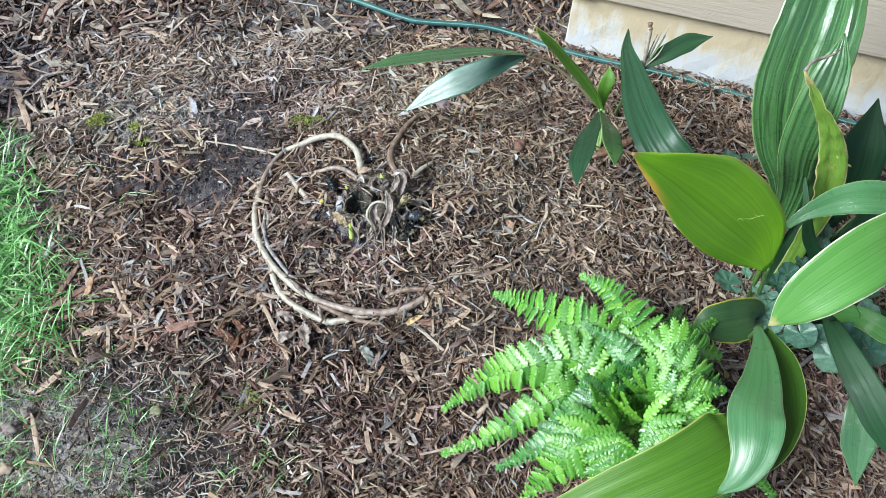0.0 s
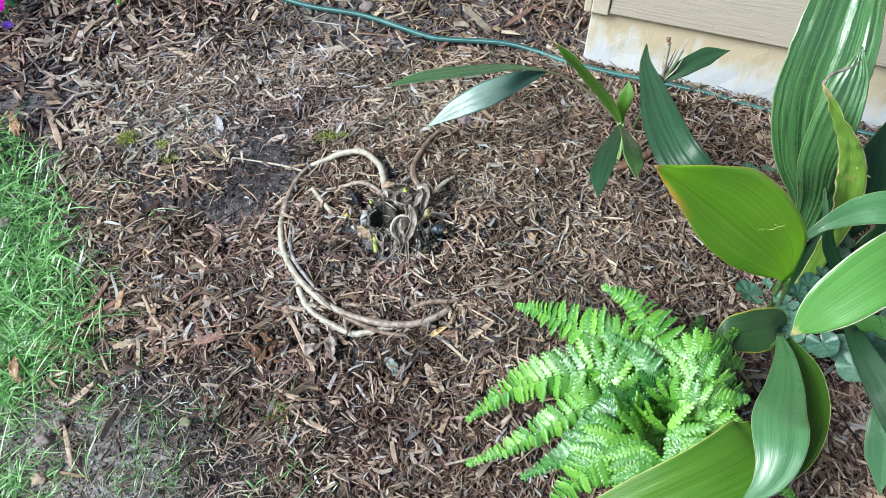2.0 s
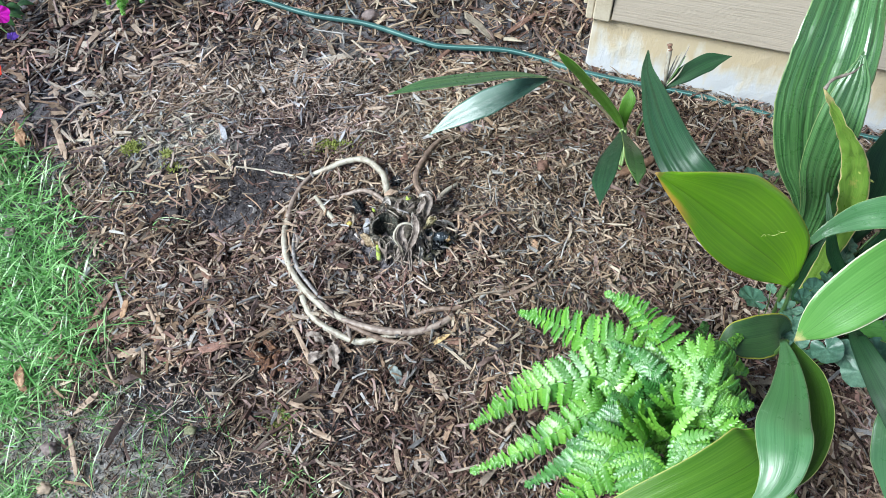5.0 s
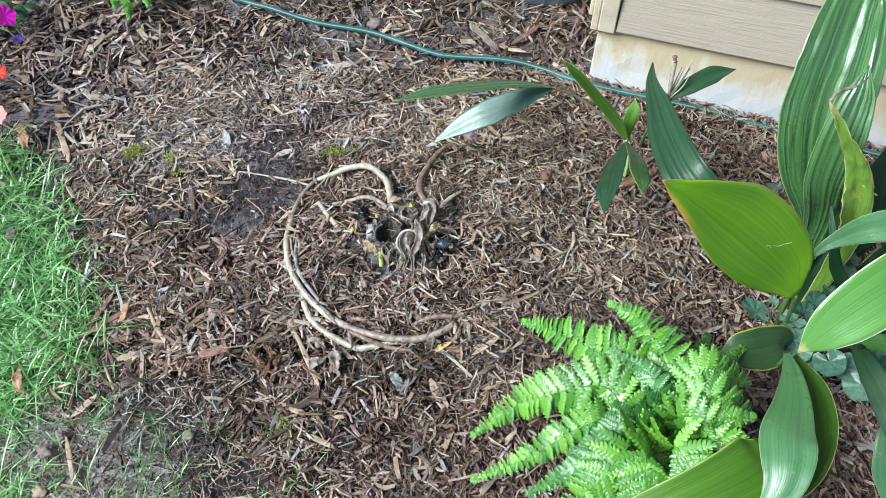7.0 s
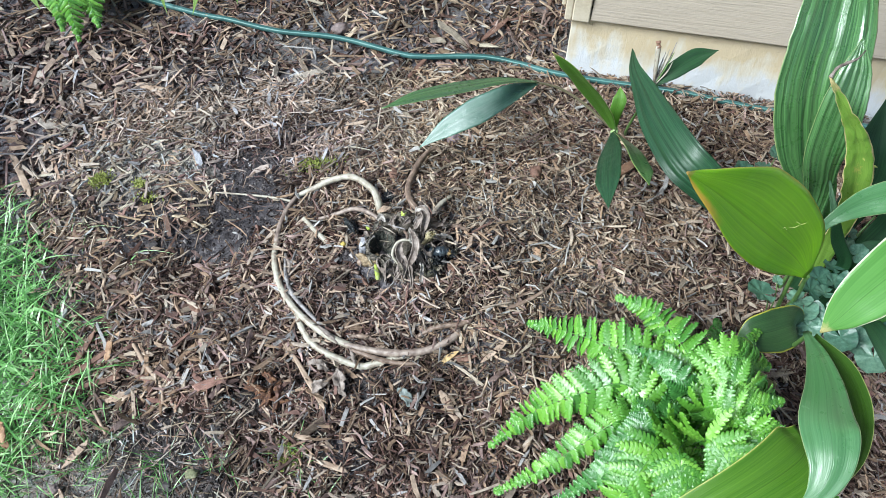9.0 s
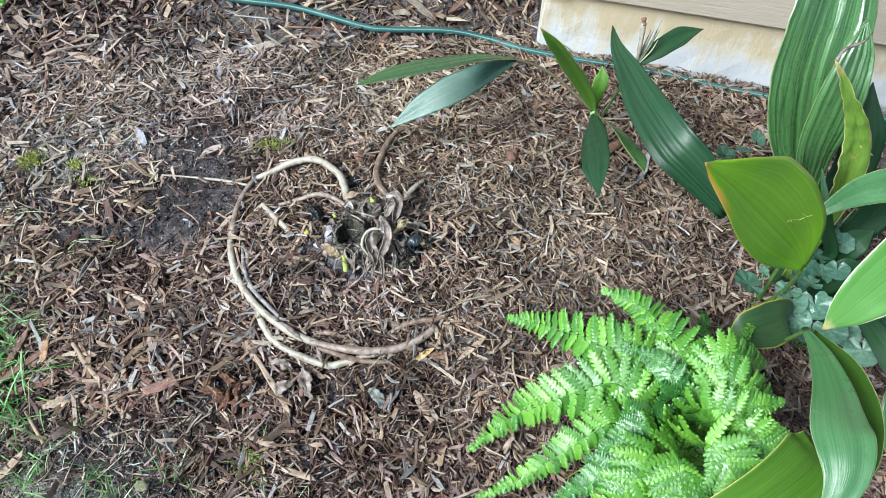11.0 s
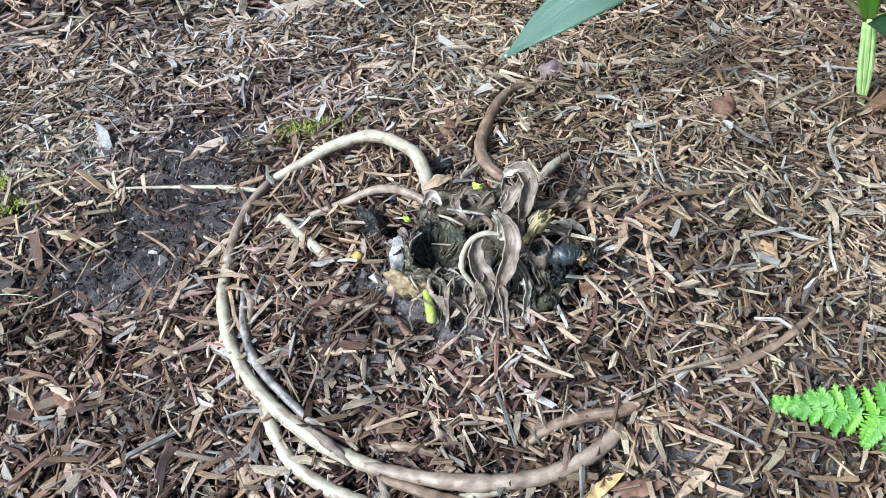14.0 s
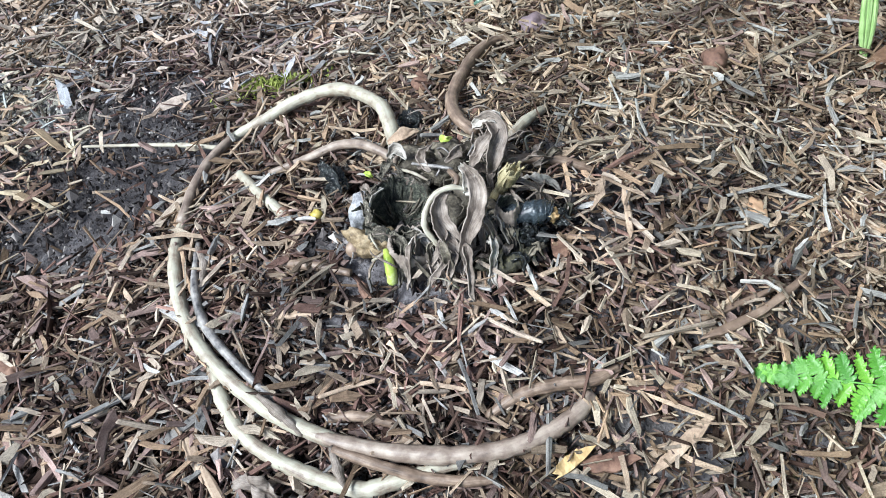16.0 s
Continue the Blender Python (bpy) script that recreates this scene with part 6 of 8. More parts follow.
coil([(-0.385, 1.039, 0.019), (-0.381, 0.979, 0.022), (-0.364, 0.93, 0.02), (-0.333, 0.888, 0.019), (-0.305, 0.858, 0.014), (-0.288, 0.844, 0.007)],
     [0.004, 0.005, 0.0055, 0.005, 0.005, 0.0035], M_STALK_GREY, "weathered grey stalk inside the ring", 40, 4)
coil([(-0.362, 0.907, 0.006), (-0.351, 0.869, 0.003), (-0.328, 0.826, -0.003), (-0.29, 0.794, -0.005), (-0.251, 0.773, -0.005), (-0.216, 0.76, -0.005), (-0.186, 0.762, 0.001), (-0.15, 0.767, 0.007), (-0.11, 0.772, 0.01)],
     [0.0064, 0.0082, 0.0082, 0.0086, 0.0086, 0.009, 0.0083, 0.0065, 0.005], M_STALK, "pale outer stalk of the ring", 60, 5)
coil([(-0.238, 0.791, 0.015), (-0.201, 0.774, 0.014), (-0.16, 0.76, 0.009), (-0.122, 0.753, 0.008), (-0.099, 0.753, 0.007)], [0.005, 0.0058, 0.0062, 0.006, 0.004], M_STALK_BROWN, "", 34, 6)
coil([(-0.245, 0.823, 0.011), (-0.215, 0.819, 0.018), (-0.181, 0.808, 0.015)], [0.005, 0.0058, 0.004], M_STALK_BROWN, "", 20, 7)
coil([(-0.101, 0.802, 0.026), (-0.071, 0.813, 0.039), (-0.038, 0.817, 0.044), (-0.006, 0.817, 0.046), (0.018, 0.826, 0.046)], [0.005, 0.0065, 0.007, 0.0068, 0.005], M_STALK_BROWN, "brown stalk end lying in the mulch", 34, 8)
# short stubs and roots about the crown
coil([(-0.343, 1.122, 0.034), (-0.315, 1.08, 0.043), (-0.286, 1.044, 0.045)], [0.0062, 0.0065, 0.007], M_STALK, "short pale cut stalk", 20, 9)
coil([(-0.289, 1.05, 0.044), (-0.28, 1.036, 0.044)], [0.0085, 0.007], M_BARK, "", 8, 10)
coil([(-0.309, 1.117, 0.036), (-0.266, 1.115, 0.054), (-0.225, 1.113, 0.072), (-0.193, 1.093, 0.086), (-0.161, 1.065, 0.088)], [0.0045, 0.0054, 0.0058, 0.0058, 0.0054], M_STALK_TAN, "grey-brown root arching into the crown", 34, 11)
coil([(-0.012, 1.276, 0.052), (-0.029, 1.287, 0.056), (-0.057, 1.259, 0.067), (-0.083, 1.202, 0.08), (-0.099, 1.148, 0.089), (-0.095, 1.109, 0.097), (-0.08, 1.078, 0.103)], [0.005, 0.0068, 0.0075, 0.008, 0.008, 0.008, 0.007], M_STALK_BROWN, "thick brown stalk bent over behind the crown", 40, 12)
coil([(-0.001, 1.12, 0.089), (-0.026, 1.095, 0.097), (-0.044, 1.071, 0.1)], [0.005, 0.0065, 0.006], M_STALK, "", 18, 13)
coil([(-0.061, 1.03, 0.106), (-0.024, 1.033, 0.104), (0.008, 1.027, 0.099), (0.03, 1.019, 0.093)], [0.006, 0.0062, 0.006, 0.004], M_STALK_BROWN, "", 26, 14)
coil([(-0.306, 0.992, 0.033), (-0.256, 0.972, 0.048), (-0.216, 0.955, 0.051)], [0.0045, 0.006, 0.0045], M_STALK_BROWN, "", 20, 15)
coil([(-0.382, 1.027, 0.026), (-0.373, 1.004, 0.025), (-0.379, 0.977, 0.014)], [0.004, 0.0055, 0.003], M_HUSK, "", 14, 16)
for k, (a, b) in enumerate((((-0.24, 0.794, 0.016), (-0.23, 0.76, -0.003)), ((-0.284, 0.823, 0.017), (-0.294, 0.837, 0.019)), ((-0.307, 0.848, 0.022), (-0.266, 0.809, 0.012)))):
    coil([a, tuple((p + q) / 2 + (0.004 if i == 2 else 0) for i, (p, q) in enumerate(zip(a, b))), b], [0.003, 0.006, 0.003], M_HUSK, "", 14, 20 + k, "husk_strip", 0.4, 6)


def lump(points_center, radii, mat, name, label="", seed=0, rough=0.25, detail=3, parent=None, squash=(0, 0, 0)):
    """A rounded, uneven lump."""
    bm = bmesh.new()
    bmesh.ops.create_icosphere(bm, subdivisions=detail, radius=1.0)
    off = Vector((seed * 3.7, seed * 1.3, seed * 7.1))
    turn = Euler([radians(a) for a in squash]).to_matrix()
    for v in bm.verts:
        d = v.co.normalized()
        f = 1 + rough * (noise.noise(d * 1.6 + off) + 0.6 * noise.noise(d * 4.0 + off) + 0.4 * noise.noise(d * 9.0 + off) + 0.25 * noise.noise(d * 18.0 + off))
        v.co = Vector(points_center) + turn @ Vector((d.x * radii[0] * f, d.y * radii[1] * f, d.z * radii[2] * f))
    for f in bm.faces:
        f.smooth = True
    ob = part(name, bm, mat, None, label)
    return settle(ob, parent) if parent else ob


# rotten heart: a hollow cup with a ragged fibrous rim
def cup(center, outer, depth, name, mat, label, seed, high=0.02, lean=(0, 0)):
    rng = np.random.default_rng(seed)
    ring = 56
    rows = [(1.28, -0.02), (1.2, -0.006), (1.12, 0.5 * high), (1.03, high), (0.94, high * 0.9), (0.84, 0.0), (0.72, -depth * 0.45), (0.5, -depth * 0.85), (0.2, -depth), (0.02, -depth)]
    ph = rng.uniform(0, 6, 4)
    verts, faces = [], []
    for r, (f, h) in enumerate(rows):
        for k in range(ring):
            a = 2 * math.pi * k / ring
            rag = 1 + 0.06 * math.sin(3 * a + ph[0]) + 0.04 * math.sin(7 * a + ph[1]) + 0.035 * (1 if k % 2 else -1) * (r < 8) + 0.02 * rng.normal()
            rim = (0.3 * high * (math.sin(2 * a + ph[2]) + 0.6 * math.sin(5 * a + ph[3])) + 0.2 * high * rng.normal()) if r in (2, 3, 4) else 0.0
            x, y = outer[0] * f * rag * math.cos(a), outer[1] * f * rag * math.sin(a)
            verts.append((center[0] + x, center[1] + y, center[2] + h + rim + lean[0] * x + lean[1] * y))
    for r in range(len(rows) - 1):
        for k in range(ring):
            a, b = r * ring + k, r * ring + (k + 1) % ring
            faces.append((a, b, b + ring, a + ring))
    faces.append(tuple(range((len(rows) - 1) * ring, len(rows) * ring)))
    cut = 4 * ring
    shell = settle(part(name, mesh_from(name, verts[:5 * ring], faces[:cut]), mat, None, label), crown)
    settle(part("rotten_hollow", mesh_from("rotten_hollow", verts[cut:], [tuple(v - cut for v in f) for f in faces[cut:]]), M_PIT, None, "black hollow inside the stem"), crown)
    return shell


# curled dry leaves
def husk(mid, widths, normals, label="", seed=0, mat=None, curl=1.3, twist=0.0, crumple=0.002, name="dry_leaf"):
    return leaf(crown, mid, widths, normals, mat or M_HUSK, label, name, 0.0012, fold=0.1, wave=0.002, seed=seed, segs=30, cols=15, ripple=0.0009, crumple=crumple, curl=curl, twist=twist)


M_RIM = rough_material("fibrous_grey_rim", [(0.36, (0.012, 0.011, 0.009)), (0.5, (0.075, 0.066, 0.05)), (0.66, (0.29, 0.265, 0.21))], 150, 600, 0.8, 1.0, 0.005)
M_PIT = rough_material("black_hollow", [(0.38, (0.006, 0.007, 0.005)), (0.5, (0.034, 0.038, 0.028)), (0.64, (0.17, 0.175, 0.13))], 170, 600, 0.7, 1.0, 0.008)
M_HUSK_PALE = husk_material("bleached_dry_husk", [(0.34, (0.05, 0.042, 0.036)), (0.46, (0.27, 0.245, 0.215)), (0.6, (0.5, 0.475, 0.43)), (0.72, (0.66, 0.64, 0.59))], 14.0, 0.6, 0.4, 0.8)
M_MOSSY = rough_material("mossy_dark_stub", [(0.36, (0.008, 0.008, 0.006)), (0.5, (0.034, 0.032, 0.02)), (0.62, (0.085, 0.078, 0.04)), (0.74, (0.26, 0.23, 0.16))], 110, 450, 0.75, 0.9, 0.004)
C0 = (-0.1624, 0.9968, 0.0845)
cup(C0, (0.03, 0.0315), 0.025, "hollow_stem", M_RIM, "rotten hollow stem base with a ragged rim", 1, 0.014, (0.0, 0.22))
# fibres hanging inside the hollow
rng_r = random.Random(8)
for k in range(26):
    a, r1 = rng_r.uniform(0, 6.28), rng_r.uniform(0.006, 0.02)
    top = (C0[0] + 0.027 * math.cos(a), C0[1] + 0.028 * math.sin(a), C0[2] + 0.003 + 0.2 * 0.028 * math.sin(a))
    low = (C0[0] + r1 * math.cos(a + 0.3), C0[1] + r1 * math.sin(a + 0.3), C0[2] - rng_r.uniform(0.012, 0.021))
    coil([top, ((top[0] + low[0]) / 2 + rng_r.gauss(0, 0.003), (top[1] + low[1]) / 2, (top[2] + low[2]) / 2 - 0.004), low], [0.0012, 0.0014, 0.0006], rng_r.choice([M_PIT, M_RIM, M_CORM]), "", 8, 640 + k, "fibre", 0.4, 5)
# torn fibres standing round the rim
rng_r = random.Random(5)
for k in range(46):
    a = 2 * math.pi * k / 46 + rng_r.uniform(-0.06, 0.06)
    r0 = rng_r.uniform(0.029, 0.036)
    x, y = C0[0] + r0 * math.cos(a), C0[1] + r0 * math.sin(a)
    up = C0[2] + 0.006 + 0.22 * (y - C0[1])
    out, high = rng_r.uniform(-0.008, 0.01), rng_r.uniform(0.004, 0.014)
    sway = rng_r.gauss(0, 0.006)
    tip = (x + out * math.cos(a) - sway * math.sin(a), y + out * math.sin(a) + sway * math.cos(a), up + high)
    foot = (x + 0.006 * math.cos(a), y + 0.006 * math.sin(a), up - 0.018)
    husk([foot, (x, y, up), tip], [0.003, rng_r.uniform(0.002, 0.0045), 0.0006], [(-math.cos(a), -math.sin(a), 0.5)], "", 600 + k, rng_r.choice([M_RIM, M_CORM, M_RIM, M_HUSK, M_PIT]), 0.8, rng_r.gauss(0, 0.4), 0.002, "rim_fibre")
cup((-0.1531, 0.9569, 0.0764), (0.021, 0.016), 0.013, "hollow_stem", M_HUSK, "smaller fibrous stem scar", 3, 0.01, (0.0, 0.3))
cup((-0.0611, 0.9653, 0.1129), (0.0095, 0.0095), 0.014, "hollow_stem", M_HUSK, "small hollow stem stub", 5, 0.006, (0.0, 0.2))
coil([(-0.0609, 0.9668, 0.1052), (-0.0626, 0.9641, 0.0925), (-0.0646, 0.9598, 0.0794)], [0.0095, 0.0092, 0.011], M_HUSK, "", 14, 44, "stem_stump", 0.15)
# bleached flap and tan flank before the hollow
leaf(crown, [(-0.2008, 1.0184, 0.0962), (-0.2034, 1.0034, 0.0943), (-0.2053, 0.9940, 0.0869), (-0.2056, 0.9894, 0.0743)], [0.007, 0.0095, 0.0095, 0.006], [(-0.4, -0.6, 0.65)],
     rough_material("bleached_sheath", [(0.36, (0.04, 0.042, 0.046)), (0.5, (0.2, 0.205, 0.22)), (0.66, (0.47, 0.47, 0.46))], 70, 400, 0.45, 0.5), "bleached grey stem sheath", "sheath", 0.002, fold=-0.4, seed=41, crumple=0.0015)
husk([(-0.1771, 1.0167, 0.0993), (-0.1872, 1.0059, 0.0982), (-0.1910, 0.9924, 0.0939), (-0.1900, 0.9840, 0.0851), (-0.1824, 0.9767, 0.0757)], [0.003, 0.005, 0.0055, 0.005, 0.002], [(-0.7, -0.2, 0.6)], "curled rim of the hollow stem", 9, M_HUSK_PALE, 1.4)
M_CORM_SKIN = rough_material("tan_corm_skin", [(0.34, (0.035, 0.024, 0.014)), (0.5, (0.22, 0.16, 0.09)), (0.68, (0.46, 0.37, 0.24))], 90, 400, 0.7, 0.8)
lump((-0.1951, 0.9781, 0.0632), (0.024, 0.012, 0.013), M_CORM_SKIN, "corm", "tan skin of the crown", 4, 0.4, 4, crown, (0, 20, -20))
lump((-0.1773, 0.9741, 0.0684), (0.017, 0.01, 0.012), M_CORM_SKIN, "corm", "", 14, 0.5, 4, crown, (0, 0, 15))
lump((-0.2116, 0.9773, 0.0593), (0.008, 0.0085, 0.0095), M_STALK_BROWN, "corm_knob", "round brown knob", 5, 0.12, 3, crown)
# pale grey stops are glossy highlights put into the stump's colour
M_WET = rough_material("wet_blue_black_stem", [(0.34, (0.006, 0.008, 0.01)), (0.52, (0.03, 0.04, 0.048)), (0.64, (0.12, 0.145, 0.16)), (0.76, (0.3, 0.33, 0.33))], 70, 300, 0.14, 0.8, 0.003)
# the wet black stump with its ochre end, and rotten lobes about it
coil([(-0.0651, 0.9701, 0.0982), (-0.0409, 0.9635, 0.1049), (-0.0281, 0.9636, 0.1042), (-0.0213, 0.9617, 0.1025)], [0.011, 0.0125, 0.0125, 0.0095], M_WET, "wet blue-black stump of a stem", 30, 30, "stem_stump", 0.2, 18)
lump((-0.0200, 0.9599, 0.1023), (0.0055, 0.007, 0.0075), rough_material("ochre_cut_end", [(0.35, (0.05, 0.03, 0.015)), (0.5, (0.36, 0.23, 0.1)), (0.7, (0.6, 0.53, 0.38))], 80, 300, 0.5, 0.4), "cut_end", "ochre cut end", 7, 0.6, 3, crown)
lump((-0.0716, 0.9706, 0.0824), (0.022, 0.017, 0.017), M_ROT, "rotten_lobe", "black rotten lobe", 8, 0.55, 4, crown, (0, 0, 20))
lump((-0.0458, 0.9587, 0.0815), (0.021, 0.016, 0.014), M_ROT, "rotten_lobe", "", 6, 0.55, 4, crown, (0, 0, -10))
lump((-0.2298, 1.0721, 0.0588), (0.0115, 0.018, 0.015), M_ROT, "rotten_lobe", "", 9, 0.55, 4, crown, (0, 0, 30))
lump((-0.0922, 0.9485, 0.0714), (0.02, 0.015, 0.009), M_MOSSY, "rotten_lobe", "", 16, 0.55, 4, crown, (0, 0, 0))
lump((-0.0670, 0.9409, 0.0732), (0.03, 0.016, 0.011), M_MOSSY, "rotten_lobe", "mossy dark base of the crown", 17, 0.55, 4, crown, (0, 0, 10))
lump((-0.1466, 1.1358, 0.0730), (0.015, 0.012, 0.012), M_ROT, "rotten_lobe", "", 10, 0.55, 4, crown, (0, 0, 0))
lump((-0.1289, 1.0649, 0.0799), (0.036, 0.022, 0.018), M_CORM, "corm", "fibrous brown heart of the crown", 11, 0.55, 4, crown, (0, 0, 0))
lump((-0.0985, 1.0535, 0.0871), (0.034, 0.022, 0.02), M_CORM, "corm", "", 12, 0.55, 4, crown, (0, 0, 0))
lump((-0.1073, 0.9889, 0.0778), (0.028, 0.026, 0.016), M_CORM, "corm", "", 15, 0.55, 4, crown, (0, 0, 0))
lump((-0.0780, 1.0082, 0.0883), (0.024, 0.024, 0.02), M_CORM, "corm", "", 18, 0.55, 4, crown, (0, 0, 0))
coil([(-0.0839, 0.9278, 0.0718), (-0.0691, 0.9250, 0.0781), (-0.0538, 0.9275, 0.0837), (-0.0438, 0.9331, 0.0861)], [0.007, 0.0088, 0.0088, 0.0065], M_MOSSY, "mossy brown stub", 30, 45, "stem_stump", 0.4, 14)
# pale cut stem standing out of the crown, its end frayed
M_STRAW = husk_material("straw_cut_stem", [(0.34, (0.09, 0.066, 0.03)), (0.46, (0.28, 0.235, 0.125)), (0.66, (0.5, 0.45, 0.29))], 7.0, 0.6, 0.6, 0.7)
coil([(-0.0725, 0.9871, 0.1008), (-0.0646, 0.9870, 0.1178), (-0.0580, 0.9854, 0.1330), (-0.0550, 0.9845, 0.1400)], [0.0055, 0.0066, 0.0084, 0.0088], M_STRAW, "straw-coloured cut stem", 24, 31, "cut_stem", 0.22, 16)
rng_c = random.Random(61)
for k in range(11):
    a, r = 2 * math.pi * k / 11 + rng_c.uniform(-0.2, 0.2), rng_c.uniform(0.0045, 0.008)
    x, y, z = -0.0585 + r * math.cos(a), 0.9852 + 0.8 * r * math.sin(a), 0.1325 - 0.45 * r * math.cos(a)
    up = rng_c.uniform(0.009, 0.017)
    husk([(x - 0.003, y, z - 0.008), (x, y, z), (x + 0.45 * up + 0.1 * r * math.cos(a), y - 0.1 * up, z + up)], [0.0018, rng_c.uniform(0.0018, 0.003), 0.0008], [(math.cos(a), math.sin(a) - 0.3, 0.3)], "", 820 + k, M_STRAW, 0.8, rng_c.gauss(0, 0.3), 0.001, "fray")
# the curled leaves over the heart
husk([(-0.0962, 1.0064, 0.1295), (-0.0867, 0.9834, 0.1363), (-0.0838, 0.9686, 0.1324), (-0.0877, 0.9559, 0.1235), (-0.0953, 0.9471, 0.1106), (-0.1021, 0.9394, 0.0959), (-0.1031, 0.9315, 0.0799), (-0.1021, 0.9180, 0.0666)], [0.004, 0.0105, 0.013, 0.013, 0.0115, 0.0078, 0.0045, 0.0005], [(-0.55, -0.5, 0.65), (-0.6, -0.55, 0.55)], "long curled grey-brown dry leaf", 1, None, 1.5, 0.3)
husk([(-0.1172, 0.9855, 0.1197), (-0.1258, 0.9734, 0.1164), (-0.1255, 0.9611, 0.1094), (-0.1198, 0.9518, 0.1016), (-0.1106, 0.9433, 0.0934), (-0.1037, 0.9414, 0.0861)], [0.004, 0.0095, 0.0125, 0.0128, 0.009, 0.001], [(0.35, -0.6, 0.7)], "short curled dry leaf beside the long one", 2, None, 1.3, -0.3)
husk([(-0.0791, 1.0546, 0.1380), (-0.0676, 1.0430, 0.1515), (-0.0633, 1.0284, 0.1456), (-0.0696, 1.0161, 0.1341), (-0.0732, 1.0078, 0.1169)], [0.006, 0.0105, 0.0125, 0.0115, 0.005], [(-0.1, -0.7, 0.7), (0.1, -0.8, 0.5)], "dry leaf folded over the back of the crown", 3, None, 1.4, 0.3)
husk([(-0.0638, 1.0361, 0.1458), (-0.0747, 1.0246, 0.1389), (-0.0832, 1.0182, 0.1273), (-0.0902, 1.0193, 0.1144)], [0.006, 0.0092, 0.0088, 0.002], [(-0.5, -0.6, 0.55)], "", 4, None, 1.2, -0.4)
husk([(-0.0837, 1.0518, 0.1373), (-0.0734, 1.0493, 0.1478), (-0.0633, 1.0434, 0.1530), (-0.0575, 1.0391, 0.1467)], [0.003, 0.006, 0.0068, 0.002], [(0, -0.6, 0.8)], "bleached top of the folded dry leaf", 5, M_HUSK_PALE, 1.2)
husk([(-0.1003, 1.0151, 0.1245), (-0.0926, 0.9951, 0.1289), (-0.0952, 0.9816, 0.1267), (-0.0992, 0.9792, 0.1198)], [0.003, 0.008, 0.007, 0.002], [(-0.3, -0.6, 0.7)], "", 7, M_HUSK_PALE, 1.2)
husk([(-0.1270, 1.0674, 0.1022), (-0.1355, 1.0462, 0.1068), (-0.1295, 1.0226, 0.1091)], [0.003, 0.008, 0.002], [(-0.4, -0.5, 0.75)], "", 8)
husk([(-0.2457, 1.0928, 0.0684), (-0.2296, 1.0620, 0.0790), (-0.2214, 1.0475, 0.0688)], [0.004, 0.009, 0.001], [(-0.5, -0.4, 0.75)], "", 10, M_ROT)
husk([(-0.1702, 1.0822, 0.0975), (-0.1536, 1.0808, 0.1088), (-0.1371, 1.0855, 0.1056)], [0.002, 0.007, 0.001], [(0, -0.4, 0.9)], "straw-coloured dry leaf", 11, M_TAN, 0.6)
husk([(-0.0925, 1.0523, 0.1121), (-0.1033, 1.0410, 0.1143), (-0.1140, 1.0309, 0.1122)], [0.003, 0.008, 0.002], [(0.2, -0.6, 0.75)], "", 12)
husk([(-0.1487, 0.9686, 0.0914), (-0.1396, 0.9546, 0.0866), (-0.1301, 0.9446, 0.0703)], [0.003, 0.0045, 0.0008], [(0.3, -0.6, 0.7)], "", 13, M_HUSK_PALE)
husk([(-0.1659, 0.9633, 0.0830), (-0.1515, 0.9632, 0.0899), (-0.1367, 0.9592, 0.0860)], [0.003, 0.006, 0.002], [(0, -0.7, 0.7)], "", 14, M_RIM)
husk([(-0.1232, 0.9469, 0.0880), (-0.1227, 0.9345, 0.0734), (-0.1266, 0.9212, 0.0624)], [0.002, 0.0034, 0.0006], [(-0.2, -0.7, 0.7)], "", 15, M_HUSK_PALE)
husk([(-0.1163, 0.9400, 0.0877), (-0.1144, 0.9327, 0.0743), (-0.1178, 0.9255, 0.0650)], [0.002, 0.004, 0.0006], [(0.2, -0.7, 0.7)], "", 16)
husk([(-0.1709, 1.0601, 0.0980), (-0.1598, 1.0609, 0.1062), (-0.1531, 1.0485, 0.1035)], [0.003, 0.008, 0.002], [(0, -0.6, 0.8)], "", 17, M_HUSK_PALE)
husk([(-0.1795, 1.0354, 0.0958), (-0.1710, 1.0439, 0.1018), (-0.1671, 1.0587, 0.0988)], [0.003, 0.006, 0.002], [(-0.4, -0.6, 0.7)], "", 18, M_RIM)
coil([(-0.0976, 0.9806, 0.1262), (-0.1095, 0.9833, 0.1277), (-0.1217, 0.9843, 0.1237), (-0.1318, 0.9791, 0.1172), (-0.1382, 0.9696, 0.1085), (-0.1386, 0.9595, 0.1007), (-0.1320, 0.9519, 0.0925), (-0.1256, 0.9444, 0.0821), (-0.1247, 0.9319, 0.0674)], [0.0024, 0.003, 0.0034, 0.0036, 0.0038, 0.0036, 0.0032, 0.0026, 0.0012], M_STALK, "pale looped leaf stalk", 44, 32, "leaf_stalk", 0.25, 8)
coil([(-0.1115, 1.0090, 0.1232), (-0.1053, 0.9933, 0.1286), (-0.1081, 0.9849, 0.1251)], [0.003, 0.0036, 0.003], M_STALK_BROWN, "", 14, 33, "leaf_stalk", 0.3, 7)
coil([(-0.1460, 1.0436, 0.1028), (-0.1264, 1.0278, 0.1129), (-0.1072, 1.0175, 0.1166)], [0.0018, 0.0022, 0.0016], M_STALK_GREY, "", 14, 46, "leaf_stalk", 0.3, 6)
coil([(-0.1612, 1.0392, 0.1017), (-0.1464, 1.0259, 0.1081), (-0.1321, 1.0139, 0.1080)], [0.0015, 0.002, 0.0012], M_STALK, "", 14, 47, "leaf_stalk", 0.3, 6)
